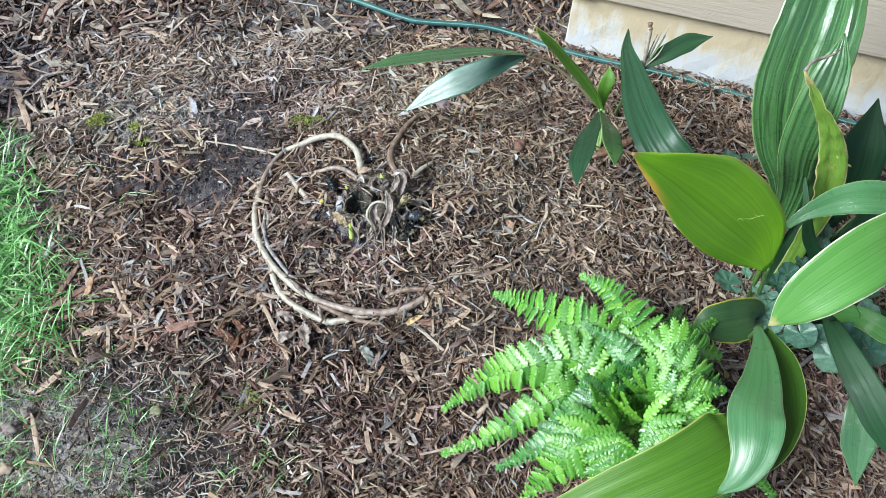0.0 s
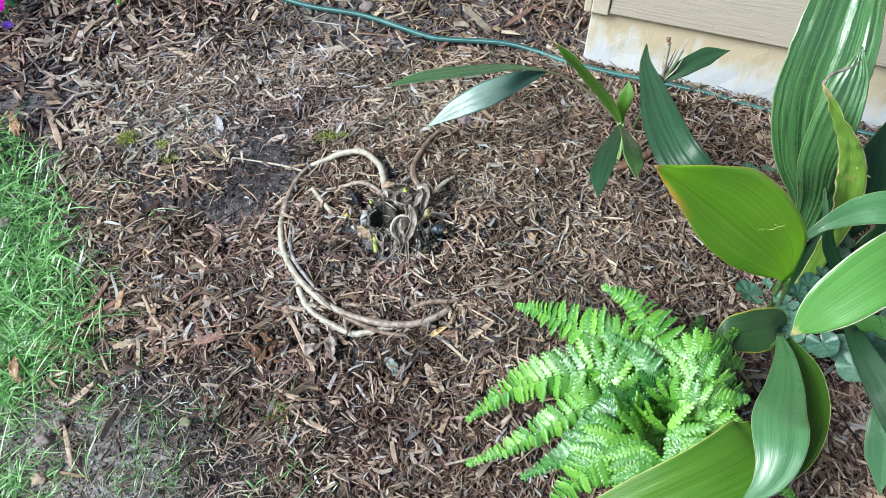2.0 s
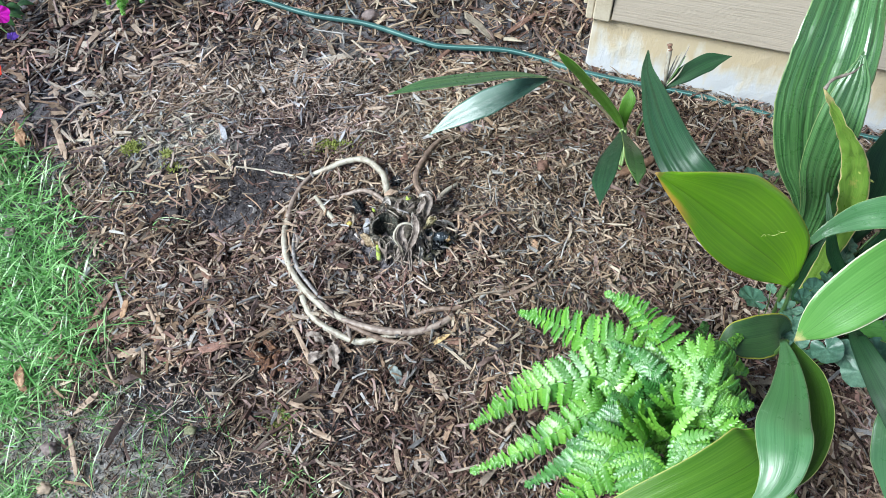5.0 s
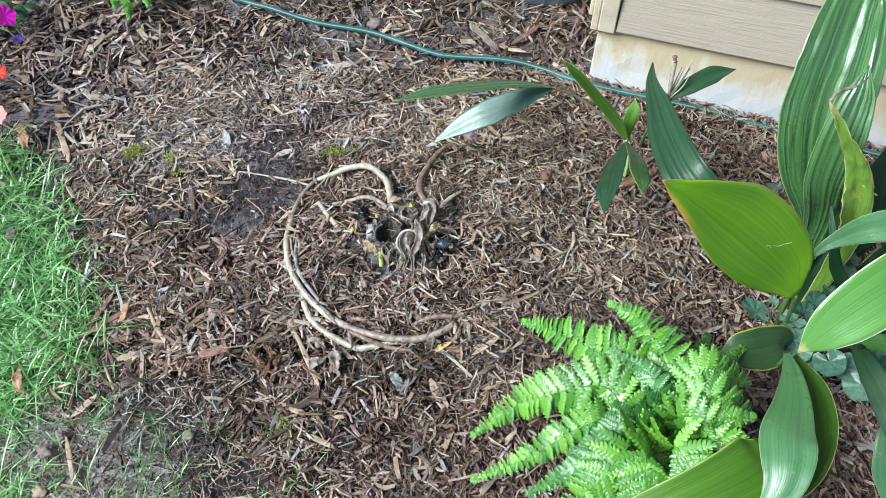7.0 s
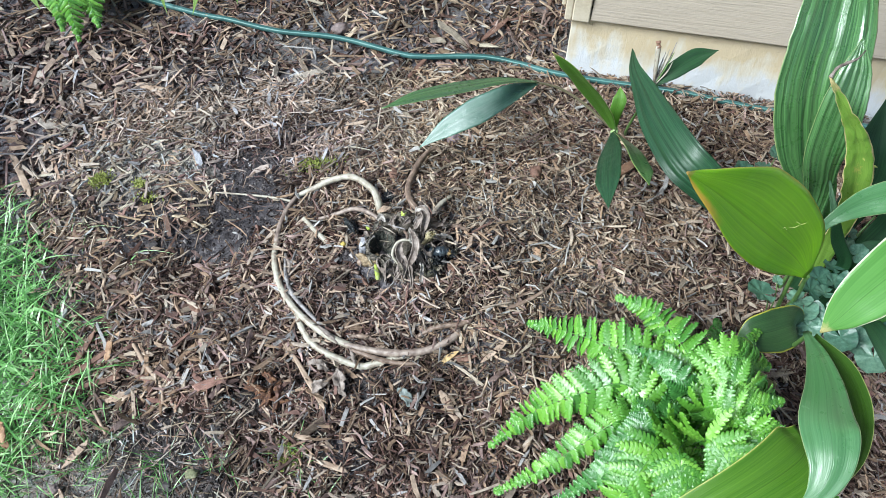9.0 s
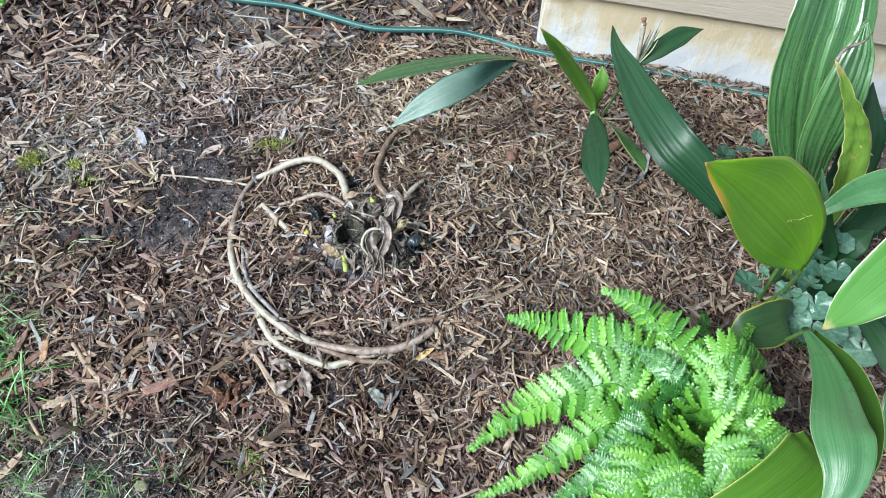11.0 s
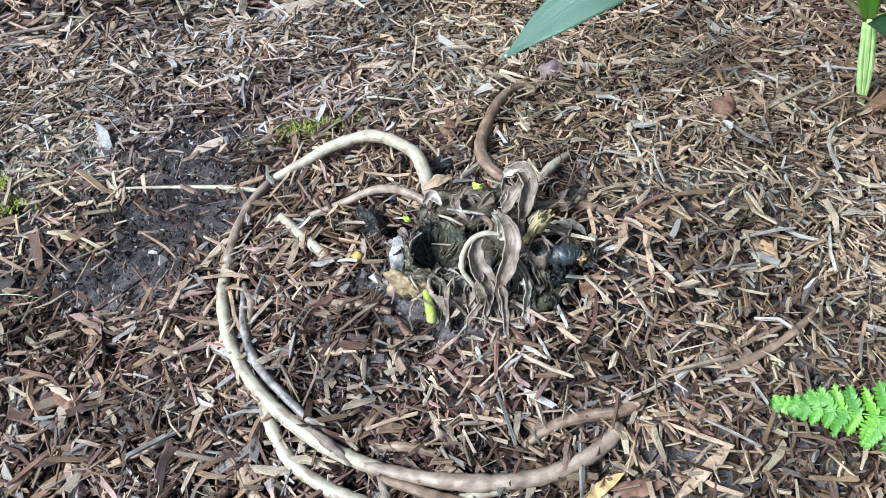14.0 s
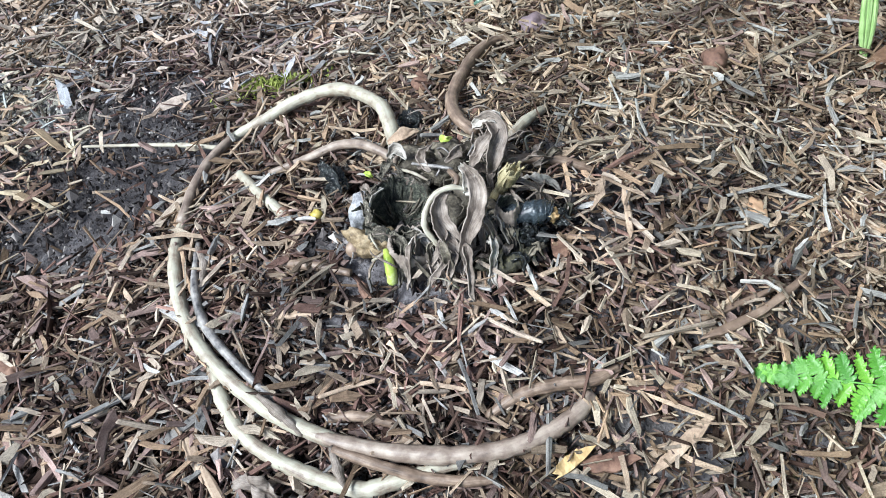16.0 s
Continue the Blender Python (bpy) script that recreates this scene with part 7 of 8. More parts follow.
# papery strips hanging from the crown
rng_s = random.Random(33)
for k in range(16):
    q = k / 15
    ax, ay = C0[0] + 0.004 + 0.088 * q + rng_s.gauss(0, 0.006), C0[1] - 0.028 - 0.01 * math.sin(3 * q) + rng_s.gauss(0, 0.006)
    ln = rng_s.uniform(0.02, 0.042)
    bx, by = ax + rng_s.gauss(0.0, 0.014), ay - ln
    h = gz(ax, ay) + rng_s.uniform(0.014, 0.03)
    husk([(ax, ay, h), ((2 * ax + bx) / 3 + rng_s.gauss(0, 0.005), ay - ln * 0.35, h + 0.003), ((ax + 2 * bx) / 3 + rng_s.gauss(0, 0.006), ay - ln * 0.7, gz(bx, by) + 0.012), (bx, by, gz(bx, by) + 0.004)],
         [0.0015, rng_s.uniform(0.002, 0.0055), 0.003, 0.0004], [(rng_s.gauss(0, 0.5), -0.5, 0.7)], "", 400 + k, rng_s.choice([None, None, M_RIM, M_CORM]), 0.9, rng_s.gauss(0, 0.5))
# grey curled strips splaying from the heart over the front and the far flank
rng_g = random.Random(57)
for k in range(26):
    a = radians(-150 + 215 * (k + rng_g.random()) / 26)
    r0, ln = rng_g.uniform(0.03, 0.062), rng_g.uniform(0.026, 0.05)
    ca, sa = math.cos(a), math.sin(a)
    ax, ay = -0.1 + 1.1 * r0 * ca, 0.995 + r0 * sa
    if (ax - C0[0]) ** 2 + (ay - C0[1]) ** 2 < 0.04 ** 2 or (ax > -0.075 and ay < 0.985):
        continue
    sway = rng_g.gauss(0, 0.35)
    dx, dy = math.cos(a + sway), math.sin(a + sway)
    h = gz(ax, ay) + rng_g.uniform(0.012, 0.032)
    bx, by = ax + ln * dx, ay + ln * dy
    bend = rng_g.gauss(0, 0.008)
    husk([(ax, ay, h), (ax + 0.35 * ln * dx - bend * dy, ay + 0.35 * ln * dy + bend * dx, h + rng_g.uniform(0.0, 0.012)), (ax + 0.75 * ln * dx, ay + 0.75 * ln * dy, gz(bx, by) + 0.014), (bx, by, gz(bx, by) + 0.004)],
         [0.0016, rng_g.uniform(0.0025, 0.0055), rng_g.uniform(0.002, 0.004), 0.0005], [(ca + rng_g.gauss(0, 0.4), sa + rng_g.gauss(0, 0.4), 0.8)], "", 800 + k, rng_g.choice([None, None, None, M_HUSK_PALE]), 1.3, rng_g.gauss(0, 0.7))
# fragments of dry leaf strewn over the crown
rng_h = random.Random(21)
for k in range(64):
    a, q = rng_h.uniform(0, 6.28), math.sqrt(rng_h.random())
    ax, ay = -0.1 + 0.105 * q * math.cos(a), 1.02 + 0.085 * q * math.sin(a)
    if (ax - C0[0]) ** 2 + (ay - C0[1]) ** 2 < 0.042 ** 2:
        continue
    an, ln = rng_h.uniform(0, 6.28), rng_h.uniform(0.014, 0.034)
    h = gz(ax, ay) + 0.008 + 0.022 * (1 - q)
    bx, by = ax + ln * math.cos(an), ay + ln * math.sin(an)
    husk([(ax, ay, h), ((ax + bx) / 2, (ay + by) / 2, h + rng_h.uniform(0.0, 0.01)), (bx, by, max(gz(bx, by) + 0.003, h - rng_h.uniform(0.0, 0.016)))],
         [0.002, rng_h.uniform(0.003, 0.007), 0.0005], [(rng_h.gauss(0, 0.5), rng_h.gauss(0, 0.5), 0.8)], "", 300 + k, M_CORM if k % 4 == 0 else None, 0.9, rng_h.gauss(0, 0.5))
# rotten scraps about the black stump
for k in range(34):
    a, q = rng_h.uniform(0, 6.28), math.sqrt(rng_h.random())
    ax, ay = -0.052 + 0.05 * q * math.cos(a), 0.952 + 0.03 * q * math.sin(a)
    an, ln = rng_h.uniform(0, 6.28), rng_h.uniform(0.01, 0.028)
    h = gz(ax, ay) + 0.012 + 0.012 * (1 - q)
    bx, by = ax + ln * math.cos(an), ay + ln * math.sin(an)
    husk([(ax, ay, h), ((ax + bx) / 2, (ay + by) / 2, h + rng_h.uniform(0.0, 0.007)), (bx, by, max(gz(bx, by) + 0.003, h - rng_h.uniform(0.0, 0.014)))],
         [0.002, rng_h.uniform(0.002, 0.006), 0.0005], [(rng_h.gauss(0, 0.5), rng_h.gauss(0, 0.5), 0.8)], "", 700 + k, rng_h.choice([M_CORM, M_ROT, M_ROT, M_MOSSY, M_HUSK]), 1.0, rng_h.gauss(0, 0.6), 0.003, "rotten_scrap")
# loose fibres over the crown
rng_f = random.Random(9)
for k in range(70):
    ax, ay = rng_f.gauss(-0.12, 0.042), rng_f.gauss(1.01, 0.056)
    if (ax - C0[0]) ** 2 + (ay - C0[1]) ** 2 < 0.04 ** 2:
        continue
    ln, an = rng_f.uniform(0.012, 0.035), rng_f.uniform(0, 6.28)
    h0, h1 = rng_f.uniform(0.012, 0.03), rng_f.uniform(0.002, 0.03)
    bx, by = ax + ln * math.cos(an), ay + ln * math.sin(an)
    coil([(ax, ay, gz(ax, ay) + h0), ((ax + bx) / 2 + rng_f.gauss(0, 0.004), (ay + by) / 2, gz(bx, by) + (h0 + h1) / 2 + 0.006), (bx, by, gz(bx, by) + h1)],
         [0.0012, 0.0011, 0.0005], rng_f.choice([M_HUSK, M_CORM, M_STALK, M_STALK_GREY]), "", 8, 200 + k, "fibre", 0.3, 5)
# new shoots
coil([(-0.1785, 0.9570, 0.0793), (-0.1765, 0.9455, 0.0775), (-0.1750, 0.9376, 0.0681), (-0.1748, 0.9337, 0.0573)], [0.003, 0.005, 0.0062, 0.0058], M_BUD, "bright yellow-green new shoot", 18, 34, "shoot", 0.12)
coil([(-0.1932, 0.9559, 0.0659), (-0.1865, 0.9539, 0.0730), (-0.1803, 0.9556, 0.0767)], [0.0014, 0.002, 0.0024], M_STALK, "", 10, 37, "shoot", 0.05)
lump((-0.2499, 1.0272, 0.0591), (0.0056, 0.0052, 0.006), M_YELLOW, "bud", "small yellow bud", 13, 0.6, 3, crown)
husk([(-0.1949, 1.0462, 0.0948), (-0.1901, 1.0359, 0.1015), (-0.1866, 1.0348, 0.0982)], [0.001, 0.0034, 0.0006], [(0, -0.6, 0.8)], "", 51, M_BUD, 1.2, 0.3, 0.001, "shoot")
husk([(-0.1166, 1.0673, 0.1140), (-0.1126, 1.0552, 0.1209), (-0.1087, 1.0533, 0.1215), (-0.1049, 1.0613, 0.1160)], [0.001, 0.0038, 0.003, 0.0006], [(0, -0.6, 0.8)], "", 52, M_BUD, 1.0, -0.4, 0.0015, "shoot")


# ---- loose pieces of wood ----
def splinter(name, a, b, width, thick, mat, label, category="wood chip", bend=0.0, seed=0, group=""):
    """A split piece of wood from a to b with ragged ends."""
    rng = np.random.default_rng(seed)
    a, b = np.array(a, float), np.array(b, float)
    t = unit(b - a)
    side = unit(np.cross(t, (0, 0, 1)))
    up = np.cross(side, t)
    n, m = 9, 8
    verts, faces = [], []
    for i in range(n):
        s = i / (n - 1)
        c = a + (b - a) * s + side * bend * math.sin(math.pi * s) + up * 0.0005 * rng.normal()
        w = width * (0.45 + 0.55 * min(1, 5 * s, 5 * (1 - s)) ** 0.7) * (1 + 0.09 * rng.normal())
        for k in range(m):
            q = 2 * math.pi * (k + 0.5) / m
            cx, cy = math.copysign(abs(math.cos(q)) ** 0.6, math.cos(q)), math.copysign(abs(math.sin(q)) ** 0.6, math.sin(q))
            along = t * 0.004 * rng.normal() if i in (0, n - 1) else 0
            verts.append(c + side * 0.5 * w * cx + up * 0.5 * thick * cy * (1 + 0.1 * rng.normal()) + along)
    for i in range(n - 1):
        for k in range(m):
            p, q = i * m + k, i * m + (k + 1) % m
            faces.append((p, q, q + m, p + m))
    faces += [tuple(range(m))[::-1], tuple(range((n - 1) * m, n * m))]
    ob = part(name, mesh_from(name, verts, faces, False), mat)
    centre = (a + b) / 2
    ob.data.transform(Matrix.Translation(-Vector(centre)))
    ob.location = centre
    return tagged(ob, label, category, group)


CH = "single wood chips on the mulch"
splinter("wood_chip", (-0.057, 0.695, -0.015), (-0.028, 0.641, -0.037), 0.019, 0.006, M_TAN, "broad light brown split wood chip on the mulch", group=CH, seed=1)
splinter("wood_chip", (-0.364, 0.801, -0.016), (-0.301, 0.688, -0.045), 0.012, 0.006, M_TAN, "long pale wood splinter leaning on dark bark", group=CH, seed=2)
splinter("wood_chip", (-0.392, 0.84, -0.016), (-0.363, 0.787, -0.022), 0.006, 0.004, M_TAN, "thin tan splinter on dark mulch", group=CH, seed=3)
splinter("wood_chip", (0.427, 1.083, 0.052), (0.423, 0.992, 0.048), 0.011, 0.006, M_BARK, "long reddish bark strip on the mulch", group=CH, seed=4)
splinter("wood_chip", (-0.381, 0.653, -0.071), (-0.328, 0.631, -0.07), 0.015, 0.006, M_TAN, "weathered grey-tan chip on dark soil", group=CH, seed=5)
splinter("wood_chip", (-0.318, 0.589, -0.082), (-0.258, 0.564, -0.083), 0.012, 0.007, M_TAN, "pale chip on the mulch", group=CH, seed=6)
splinter("wood_chip", (-0.865, 0.584, -0.13), (-0.825, 0.493, -0.137), 0.011, 0.006, M_TAN, "long weathered splinter on bare soil", group=CH, seed=7)
splinter("wood_chip", (-0.862, 0.634, -0.124), (-0.817, 0.679, -0.115), 0.016, 0.006, M_TAN, "pale grey chip beside the grass", group=CH, seed=8)
splinter("wood_chip", (-1.124, 1.448, -0.054), (-1.054, 1.317, -0.064), 0.018, 0.006, M_TAN, "large weathered flat chip on the mulch", group=CH, seed=9)
splinter("wood_chip", (-0.825, 1.656, -0.031), (-0.722, 1.612, -0.03), 0.02, 0.006, M_TAN, "large pale chip in the far mulch", group=CH, seed=10)
splinter("wood_chip", (-1.124, 1.658, -0.037), (-1.111, 1.75, -0.031), 0.012, 0.005, M_BARK, "dark bark strip in the far mulch", group=CH, seed=11)
splinter("wood_chip", (0.238, 1.291, 0.05), (0.298, 1.263, 0.051), 0.015, 0.006, M_BARK, "flat brown bark chip on the mulch", group=CH, seed=12)
splinter("wood_chip", (-0.084, 1.588, -0.003), (-0.023, 1.67, -0.003), 0.012, 0.005, M_BARK, "brown bark splinter against the hose", group=CH, seed=13)
splinter("wood_chip", (0.128, 1.718, -0.002), (0.21, 1.794, 0), 0.016, 0.005, M_BARK, "long reddish bark splinter by the wall", group=CH, seed=14)
splinter("wood_chip", (0.082, 0.852, 0.061), (0.168, 0.878, 0.068), 0.006, 0.005, M_STALK_BROWN, "thin brown twig piece on the mulch", group=CH, seed=15)
splinter("wood_chip", (-0.297, 0.928, 0.031), (-0.24, 0.92, 0.044), 0.012, 0.005, M_TAN, "frayed tan splinter inside the ring", group=CH, seed=16)
splinter("wood_chip", (0.037, 0.745, 0.015), (0.086, 0.777, 0.03), 0.012, 0.005, M_TAN, "pale flat splinter on the mulch", group=CH, seed=17)
splinter("wood_chip", (0.094, 0.84, 0.058), (0.197, 0.887, 0.068), 0.009, 0.006, M_STALK_BROWN, "long brown stick end on the mulch", group=CH, bend=0.006, seed=18)
splinter("wood_chip", (-0.048, 0.75, 0.013), (-0.022, 0.764, 0.021), 0.012, 0.005, rough_material("ochre_chip", [(0.3, (0.3, 0.19, 0.07)), (0.7, (0.55, 0.4, 0.2))], 50, 300, 0.7, 0.4), "ochre wood chip beside the stalk ends", group=CH, seed=19)
splinter("wood_chip", (-0.021, 0.753, 0.015), (0.015, 0.754, 0.018), 0.018, 0.006, M_BARK, "broad brown bark chip beside the stalk ends", group=CH, seed=20)
splinter("wood_chip", (-0.205, 0.937, 0.054), (-0.198, 0.921, 0.052), 0.011, 0.006, M_BARK, "small orange-brown chip below the crown", group=CH, seed=21)
splinter("wood_chip", (-0.019, 0.944, 0.085), (-0.014, 0.926, 0.081), 0.016, 0.004, M_BARK, "round-edged bark piece beside the crown", group=CH, seed=22)
splinter("wood_chip", (0.053, 0.99, 0.098), (0.049, 0.936, 0.088), 0.007, 0.005, M_TAN, "thin tan splinter on the mulch", group=CH, seed=23)
splinter("wood_chip", (-0.561, 0.857, -0.049), (-0.458, 0.875, -0.022), 0.007, 0.005, M_TAN, "long thin splinter on dark mulch", group=CH, seed=24)
splinter("wood_chip", (-0.383, 0.834, -0.015), (-0.359, 0.786, -0.024), 0.01, 0.005, M_TAN, "weathered splinter outside the ring", group=CH, seed=25)
splinter("wood_chip", (0.306, 1.114, 0.075), (0.333, 1.082, 0.072), 0.011, 0.005, M_TAN, "pale splinter near the young plant", group=CH, seed=26)
splinter("wood_chip", (0.374, 1.164, 0.061), (0.473, 1.235, 0.039), 0.022, 0.014, rough_material("rusty_bark", [(0.3, (0.07, 0.035, 0.022)), (0.55, (0.2, 0.11, 0.065)), (0.72, (0.5, 0.44, 0.36))], 40, 250, 0.7, 0.5), "rusty-brown bark piece at the foot of the young plant", group=CH, seed=27)
for k, (a, b) in enumerate((((-0.895, 0.814, -0.1), (-0.787, 0.879, -0.079)), ((-0.867, 0.854, -0.091), (-0.832, 0.924, -0.078)), ((-0.795, 0.851, -0.084), (-0.79, 0.899, -0.074)), ((-0.85, 0.8, -0.1), (-0.754, 0.815, -0.086)))):
    splinter("wood_chip", a, b, 0.014, 0.005, M_BARK if k != 2 else M_DEADLEAF, "brown wood chip heaped at the lawn's edge", group=CH, seed=40 + k)
# sticks and twigs
def stick(points, radii, mat, label, seed, name="twig"):
    me = tube_mesh(name, points, radii, 26, 7, 0.25, seed)
    ob = part(name, me, mat)
    c = Vector(points[len(points) // 2])
    me.transform(Matrix.Translation(-c))
    ob.location = c
    return tagged(ob, label, "twig", "twigs on the bed")


stick([(-0.735, 0.883, -0.071), (-0.703, 0.833, -0.074), (-0.666, 0.786, -0.079), (-0.656, 0.741, -0.087)], [0.004, 0.0062, 0.005, 0.004], M_TAN, "crooked tan stick lying on dark mulch", 1)
stick([(-0.574, 1.259, -0.023), (-0.497, 1.235, -0.008), (-0.425, 1.21, 0.006), (-0.37, 1.184, 0.018)], [0.0018, 0.0026, 0.0032, 0.0026], M_STALK, "straight pale twig pointing at the coiled stalks", 2)
stick([(-0.258, 1.341, 0.018), (-0.227, 1.333, 0.028), (-0.186, 1.317, 0.031)], [0.0015, 0.002, 0.0012], M_STALK, "thin pale curved twig", 3)
stick([(-0.38, 1.29, 0.006), (-0.344, 1.312, 0.011)], [0.0025, 0.002], M_STALK_BROWN, "short dark twig beside the moss", 4)
stick([(-0.671, 0.613, -0.111), (-0.61, 0.66, -0.093)], [0.0012, 0.001], M_STALK, "pale grass straw on the soil", 5)
stick([(-0.821, 0.759, -0.105), (-0.78, 0.692, -0.111)], [0.004, 0.0035], M_TAN, "short stick at the lawn's edge", 6)


# ---- stones, dead leaves, moss ----
def stone(place, radii, mat, label, seed, name="stone", category="stone", turn=(0, 0, 0), rough=0.4):
    ob = lump((0, 0, 0), radii, mat, name, "", seed, rough, 3, None, turn)
    ob.location = place
    return tagged(ob, label, category)


stone((0.198, 1.176, 0.082), (0.013, 0.021, 0.014), M_BARK, "rounded brown bark nugget on the mulch", 1, "bark_nugget", "bark")
stone((0.02, 1.326, 0.046), (0.018, 0.014, 0.012), rough_material("purple_grey_stone", [(0.3, (0.08, 0.055, 0.065)), (0.7, (0.24, 0.18, 0.19))], 40, 300, 0.6, 0.4), "purple-grey rounded stone in the mulch", 2)
stone((-0.265, 1.8, -0.006), (0.022, 0.016, 0.016), M_STONE, "dark stone beside the hose", 3)
stone((-0.9, 0.552, -0.126), (0.017, 0.014, 0.009), M_STONE, "mauve-grey stone on bare soil", 4)
stone((-0.878, 0.588, -0.13), (0.012, 0.01, 0.008), M_STONE, "small grey stone on bare soil", 5)
stone((-0.892, 0.468, -0.141), (0.016, 0.013, 0.007), rough_material("tan_stone", [(0.3, (0.2, 0.14, 0.09)), (0.7, (0.42, 0.33, 0.24))], 40, 300, 0.7, 0.4), "tan stone at the lawn's edge", 6)
stone((-0.584, 0.589, -0.105), (0.013, 0.011, 0.007), rough_material("lichened_clod", [(0.3, (0.05, 0.06, 0.03)), (0.5, (0.16, 0.17, 0.09)), (0.7, (0.34, 0.33, 0.22))], 60, 300, 0.85, 0.8), "mossy clod of soil", 7, "clod", "soil")
stone((-0.595, 0.888, -0.052), (0.009, 0.008, 0.007), rough_material("amber_stone", [(0.3, (0.35, 0.19, 0.05)), (0.7, (0.6, 0.38, 0.14))], 50, 300, 0.5, 0.3), "small amber pebble on the mulch", 8)
stone((0.172, 0.954, 0.086), (0.008, 0.013, 0.007), rough_material("tan_nut", [(0.3, (0.25, 0.14, 0.08)), (0.7, (0.48, 0.32, 0.2))], 50, 300, 0.5, 0.3), "smooth tan bark nugget", 9, "bark_nugget", "bark")
stone((-0.131, 1.215, 0.061), (0.011, 0.014, 0.009), M_BARK, "brown bark nugget behind the crown", 10, "bark_nugget", "bark")
stone((-1.14, 1.09, -0.084), (0.016, 0.018, 0.012), M_STONE, "brown stone in the grass", 11)
stone((-0.627, 0.942, -0.053), (0.008, 0.006, 0.003), M_PALELEAF, "pale grey pebble on the mulch", 12)


def flat_leaf(mid, widths, mat, label, name="dead_leaf", normal=(0, -0.2, 1), fold=0.25, wave=0.003, seed=0):
    c = Vector(mid[len(mid) // 2])
    me = leaf_mesh(name, mid, widths, [normal], fold, wave, seed=seed, segs=20, cols=9, ripple=0.0008, crumple=0.005)
    me.transform(Matrix.Translation(-c))
    ob = part(name, me, mat)
    ob.location = c
    mod = ob.modifiers.new("thickness", "SOLIDIFY")
    mod.thickness, mod.offset = 0.0008, 0.0
    return tagged(ob, label, "leaf")


flat_leaf([(-0.145, 0.708, -0.014), (-0.13, 0.693, -0.015), (-0.117, 0.674, -0.025)], [0.006, 0.011, 0.006], M_PALELEAF, "bleached grey-green dead leaf on the mulch", seed=1)
flat_leaf([(-0.987, 0.676, -0.112), (-1.003, 0.706, -0.099), (-1.014, 0.743, -0.106)], [0.004, 0.014, 0.0], M_DEADLEAF, "orange-brown dead leaf in the grass", seed=2)
for k, (a, b, w) in enumerate((((-0.289, 0.761, -0.008), (-0.329, 0.781, -0.006), 0.01), ((-0.269, 0.759, -0.003), (-0.259, 0.705, -0.031), 0.014), ((-0.295, 0.74, -0.02), (-0.327, 0.72, -0.037), 0.012))):
    m = tuple((p + q) / 2 + (0.008 if i == 2 else 0.0) for i, (p, q) in enumerate(zip(a, b)))
    flat_leaf([a, m, b], [0.005, w, 0.002], M_HUSK, "crumpled grey-brown dry leaf beside the coiled stalks", "dry_leaf", (-0.3, -0.4, 0.8), 0.8, 0.006, 10 + k)
flat_leaf([(-1.18, 1.354, -0.057), (-1.195, 1.388, -0.05), (-1.223, 1.436, -0.052)], [0.006, 0.016, 0.0], M_DEADLEAF, "pinkish-brown fallen leaf on dark mulch", seed=20)
flat_leaf([(-1.217, 1.386, -0.055), (-1.19, 1.383, -0.052), (-1.158, 1.372, -0.057)], [0.004, 0.01, 0.0], M_DEADLEAF, "pinkish-brown fallen leaf on dark mulch", seed=21)
flat_leaf([(-0.609, 0.974, -0.04), (-0.593, 0.949, -0.038), (-0.577, 0.935, -0.039)], [0.006, 0.012, 0.004], M_BARK, "reddish leaf scrap on the mulch", seed=22)
flat_leaf([(-0.798, 0.757, -0.099), (-0.75, 0.767, -0.09), (-0.716, 0.777, -0.087)], [0.004, 0.01, 0.003], M_TAN, "pale dry leaf at the lawn's edge", seed=23)
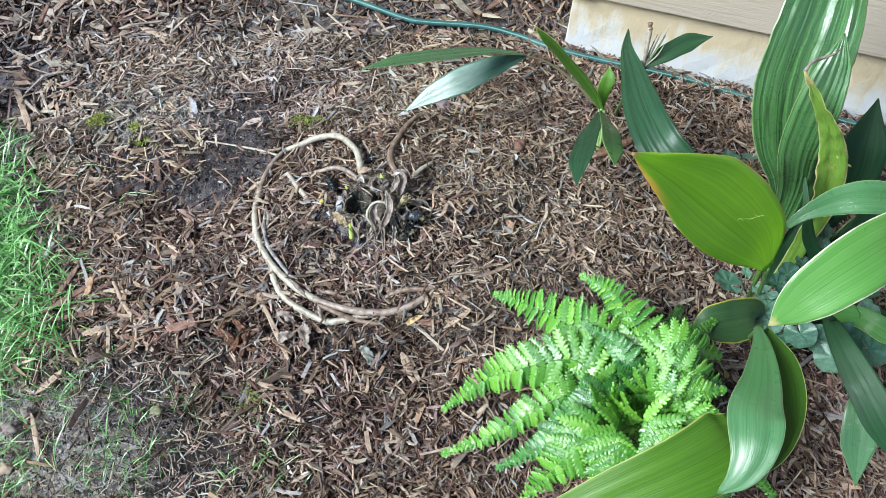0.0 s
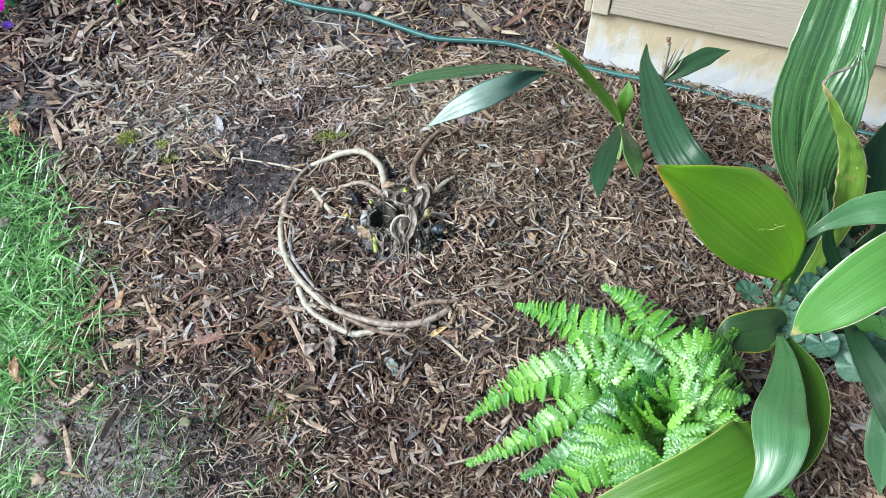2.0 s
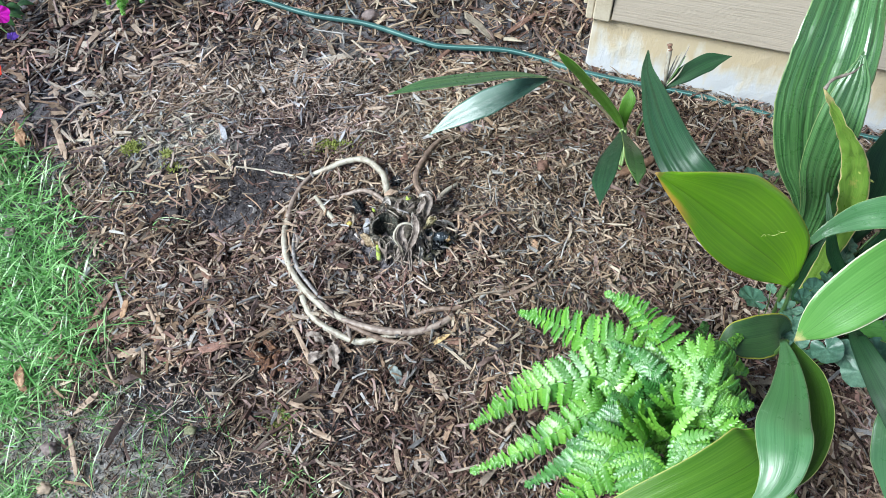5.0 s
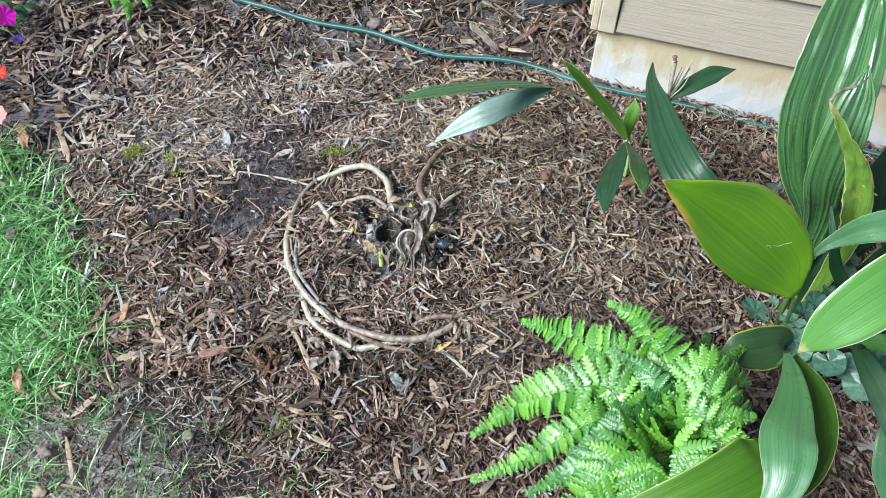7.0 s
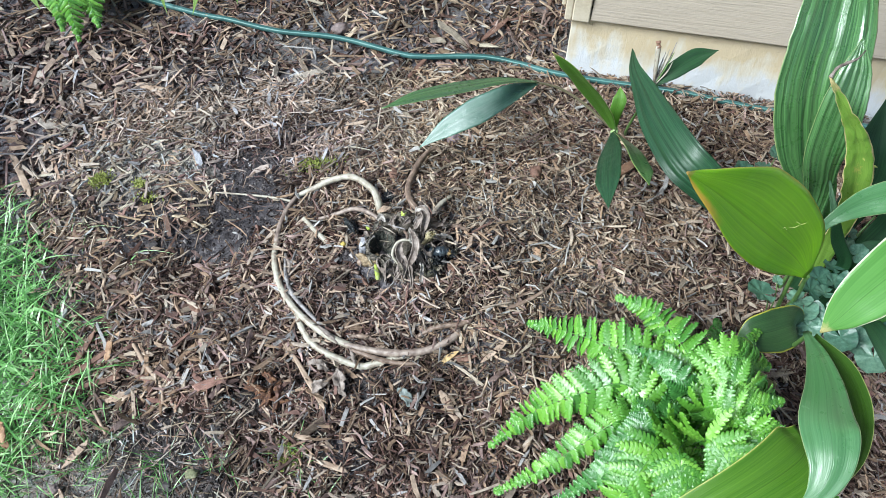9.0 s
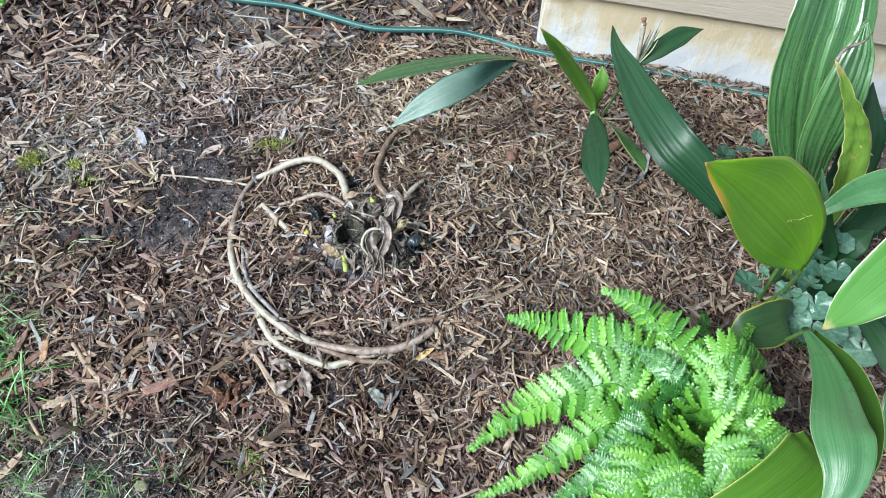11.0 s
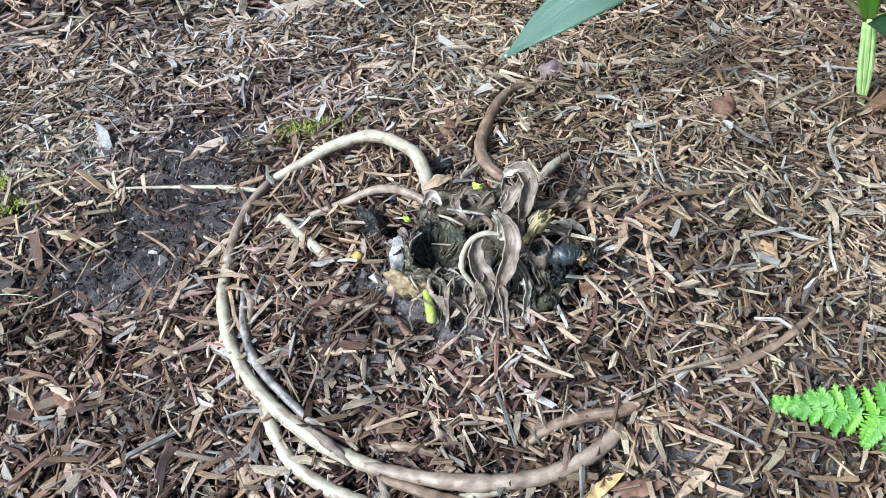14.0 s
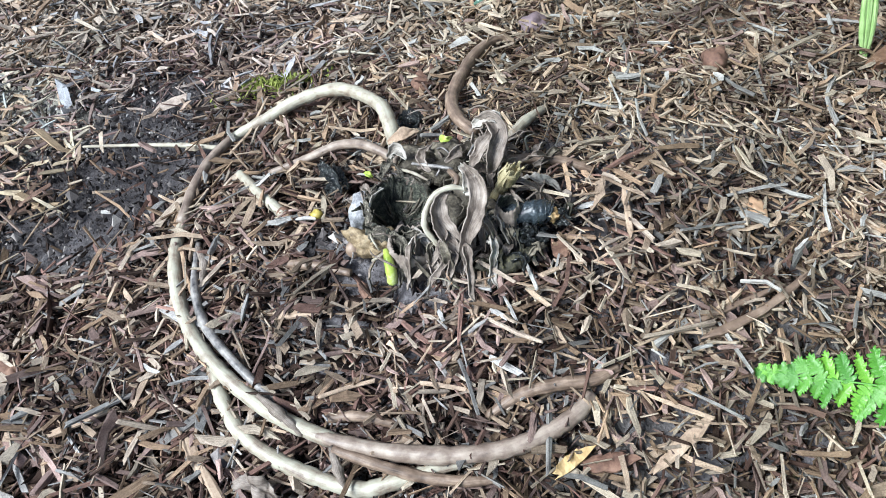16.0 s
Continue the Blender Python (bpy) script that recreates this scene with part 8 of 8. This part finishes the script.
# crumbling rotten bark
for k in range(9):
    r = random.Random(50 + k)
    x, y = -0.43 + r.uniform(-0.03, 0.035), 0.745 + r.uniform(-0.03, 0.03)
    stone((x, y, gz(x, y) + 0.004), (r.uniform(0.014, 0.026), r.uniform(0.005, 0.009), 0.006), rough_material("rotten_red_bark", [(0.36, (0.02, 0.009, 0.006)), (0.5, (0.1, 0.045, 0.024)), (0.66, (0.26, 0.13, 0.06))], 110, 400, 0.85, 0.9) if k == 0 else bpy.data.materials["rotten_red_bark"],
          "crumbled rust-red rotten bark", 60 + k, "bark_crumb", "bark", (r.uniform(-25, 25), r.uniform(-25, 25), r.uniform(0, 180)), 0.9)


def moss(place, rx, ry, count, seed, label):
    """Tiny upright shoots strewn in a patch."""
    rng = np.random.default_rng(seed)
    x, y = place[0] + rng.normal(0, rx, count), place[1] + rng.normal(0, ry, count)
    z = ground_z(x, y) + 0.005
    verts, faces = [], []
    for k in range(count):
        a, h, w = rng.uniform(0, 6.28), rng.uniform(0.003, 0.008), rng.uniform(0.0015, 0.0032)
        p = np.array((x[k], y[k], z[k]))
        t = p + np.array((rng.normal(0, 0.004), rng.normal(0, 0.004), h))
        i = len(verts)
        verts += [p + (w * math.cos(a + q), w * math.sin(a + q), 0) for q in (0, 2.1, 4.2)] + [t]
        faces += [(i, i + 1, i + 3), (i + 1, i + 2, i + 3), (i + 2, i, i + 3)]
    ob = part("moss", mesh_from("moss", verts, faces, False), M_MOSS)
    return tagged(ob, label, "moss", kind="stuff")


moss((-0.879, 1.347, -0.059), 0.012, 0.009, 420, 1, "yellow-green moss patch on grey soil")
moss((-0.776, 1.322, -0.052), 0.008, 0.007, 90, 2, "small yellow-green moss patch on grey soil")
moss((-0.751, 1.275, -0.053), 0.013, 0.009, 70, 3, "sparse moss among pale shreds")
moss((-0.316, 1.296, 0.009), 0.03, 0.011, 220, 4, "yellow-green moss behind the coiled stalks")
moss((-0.346, 1.31, 0.003), 0.01, 0.006, 80, 5, "bright moss tuft behind the coiled stalks")
moss((-0.384, 0.607, -0.09), 0.018, 0.014, 170, 6, "yellow-green seedlings in the mulch")
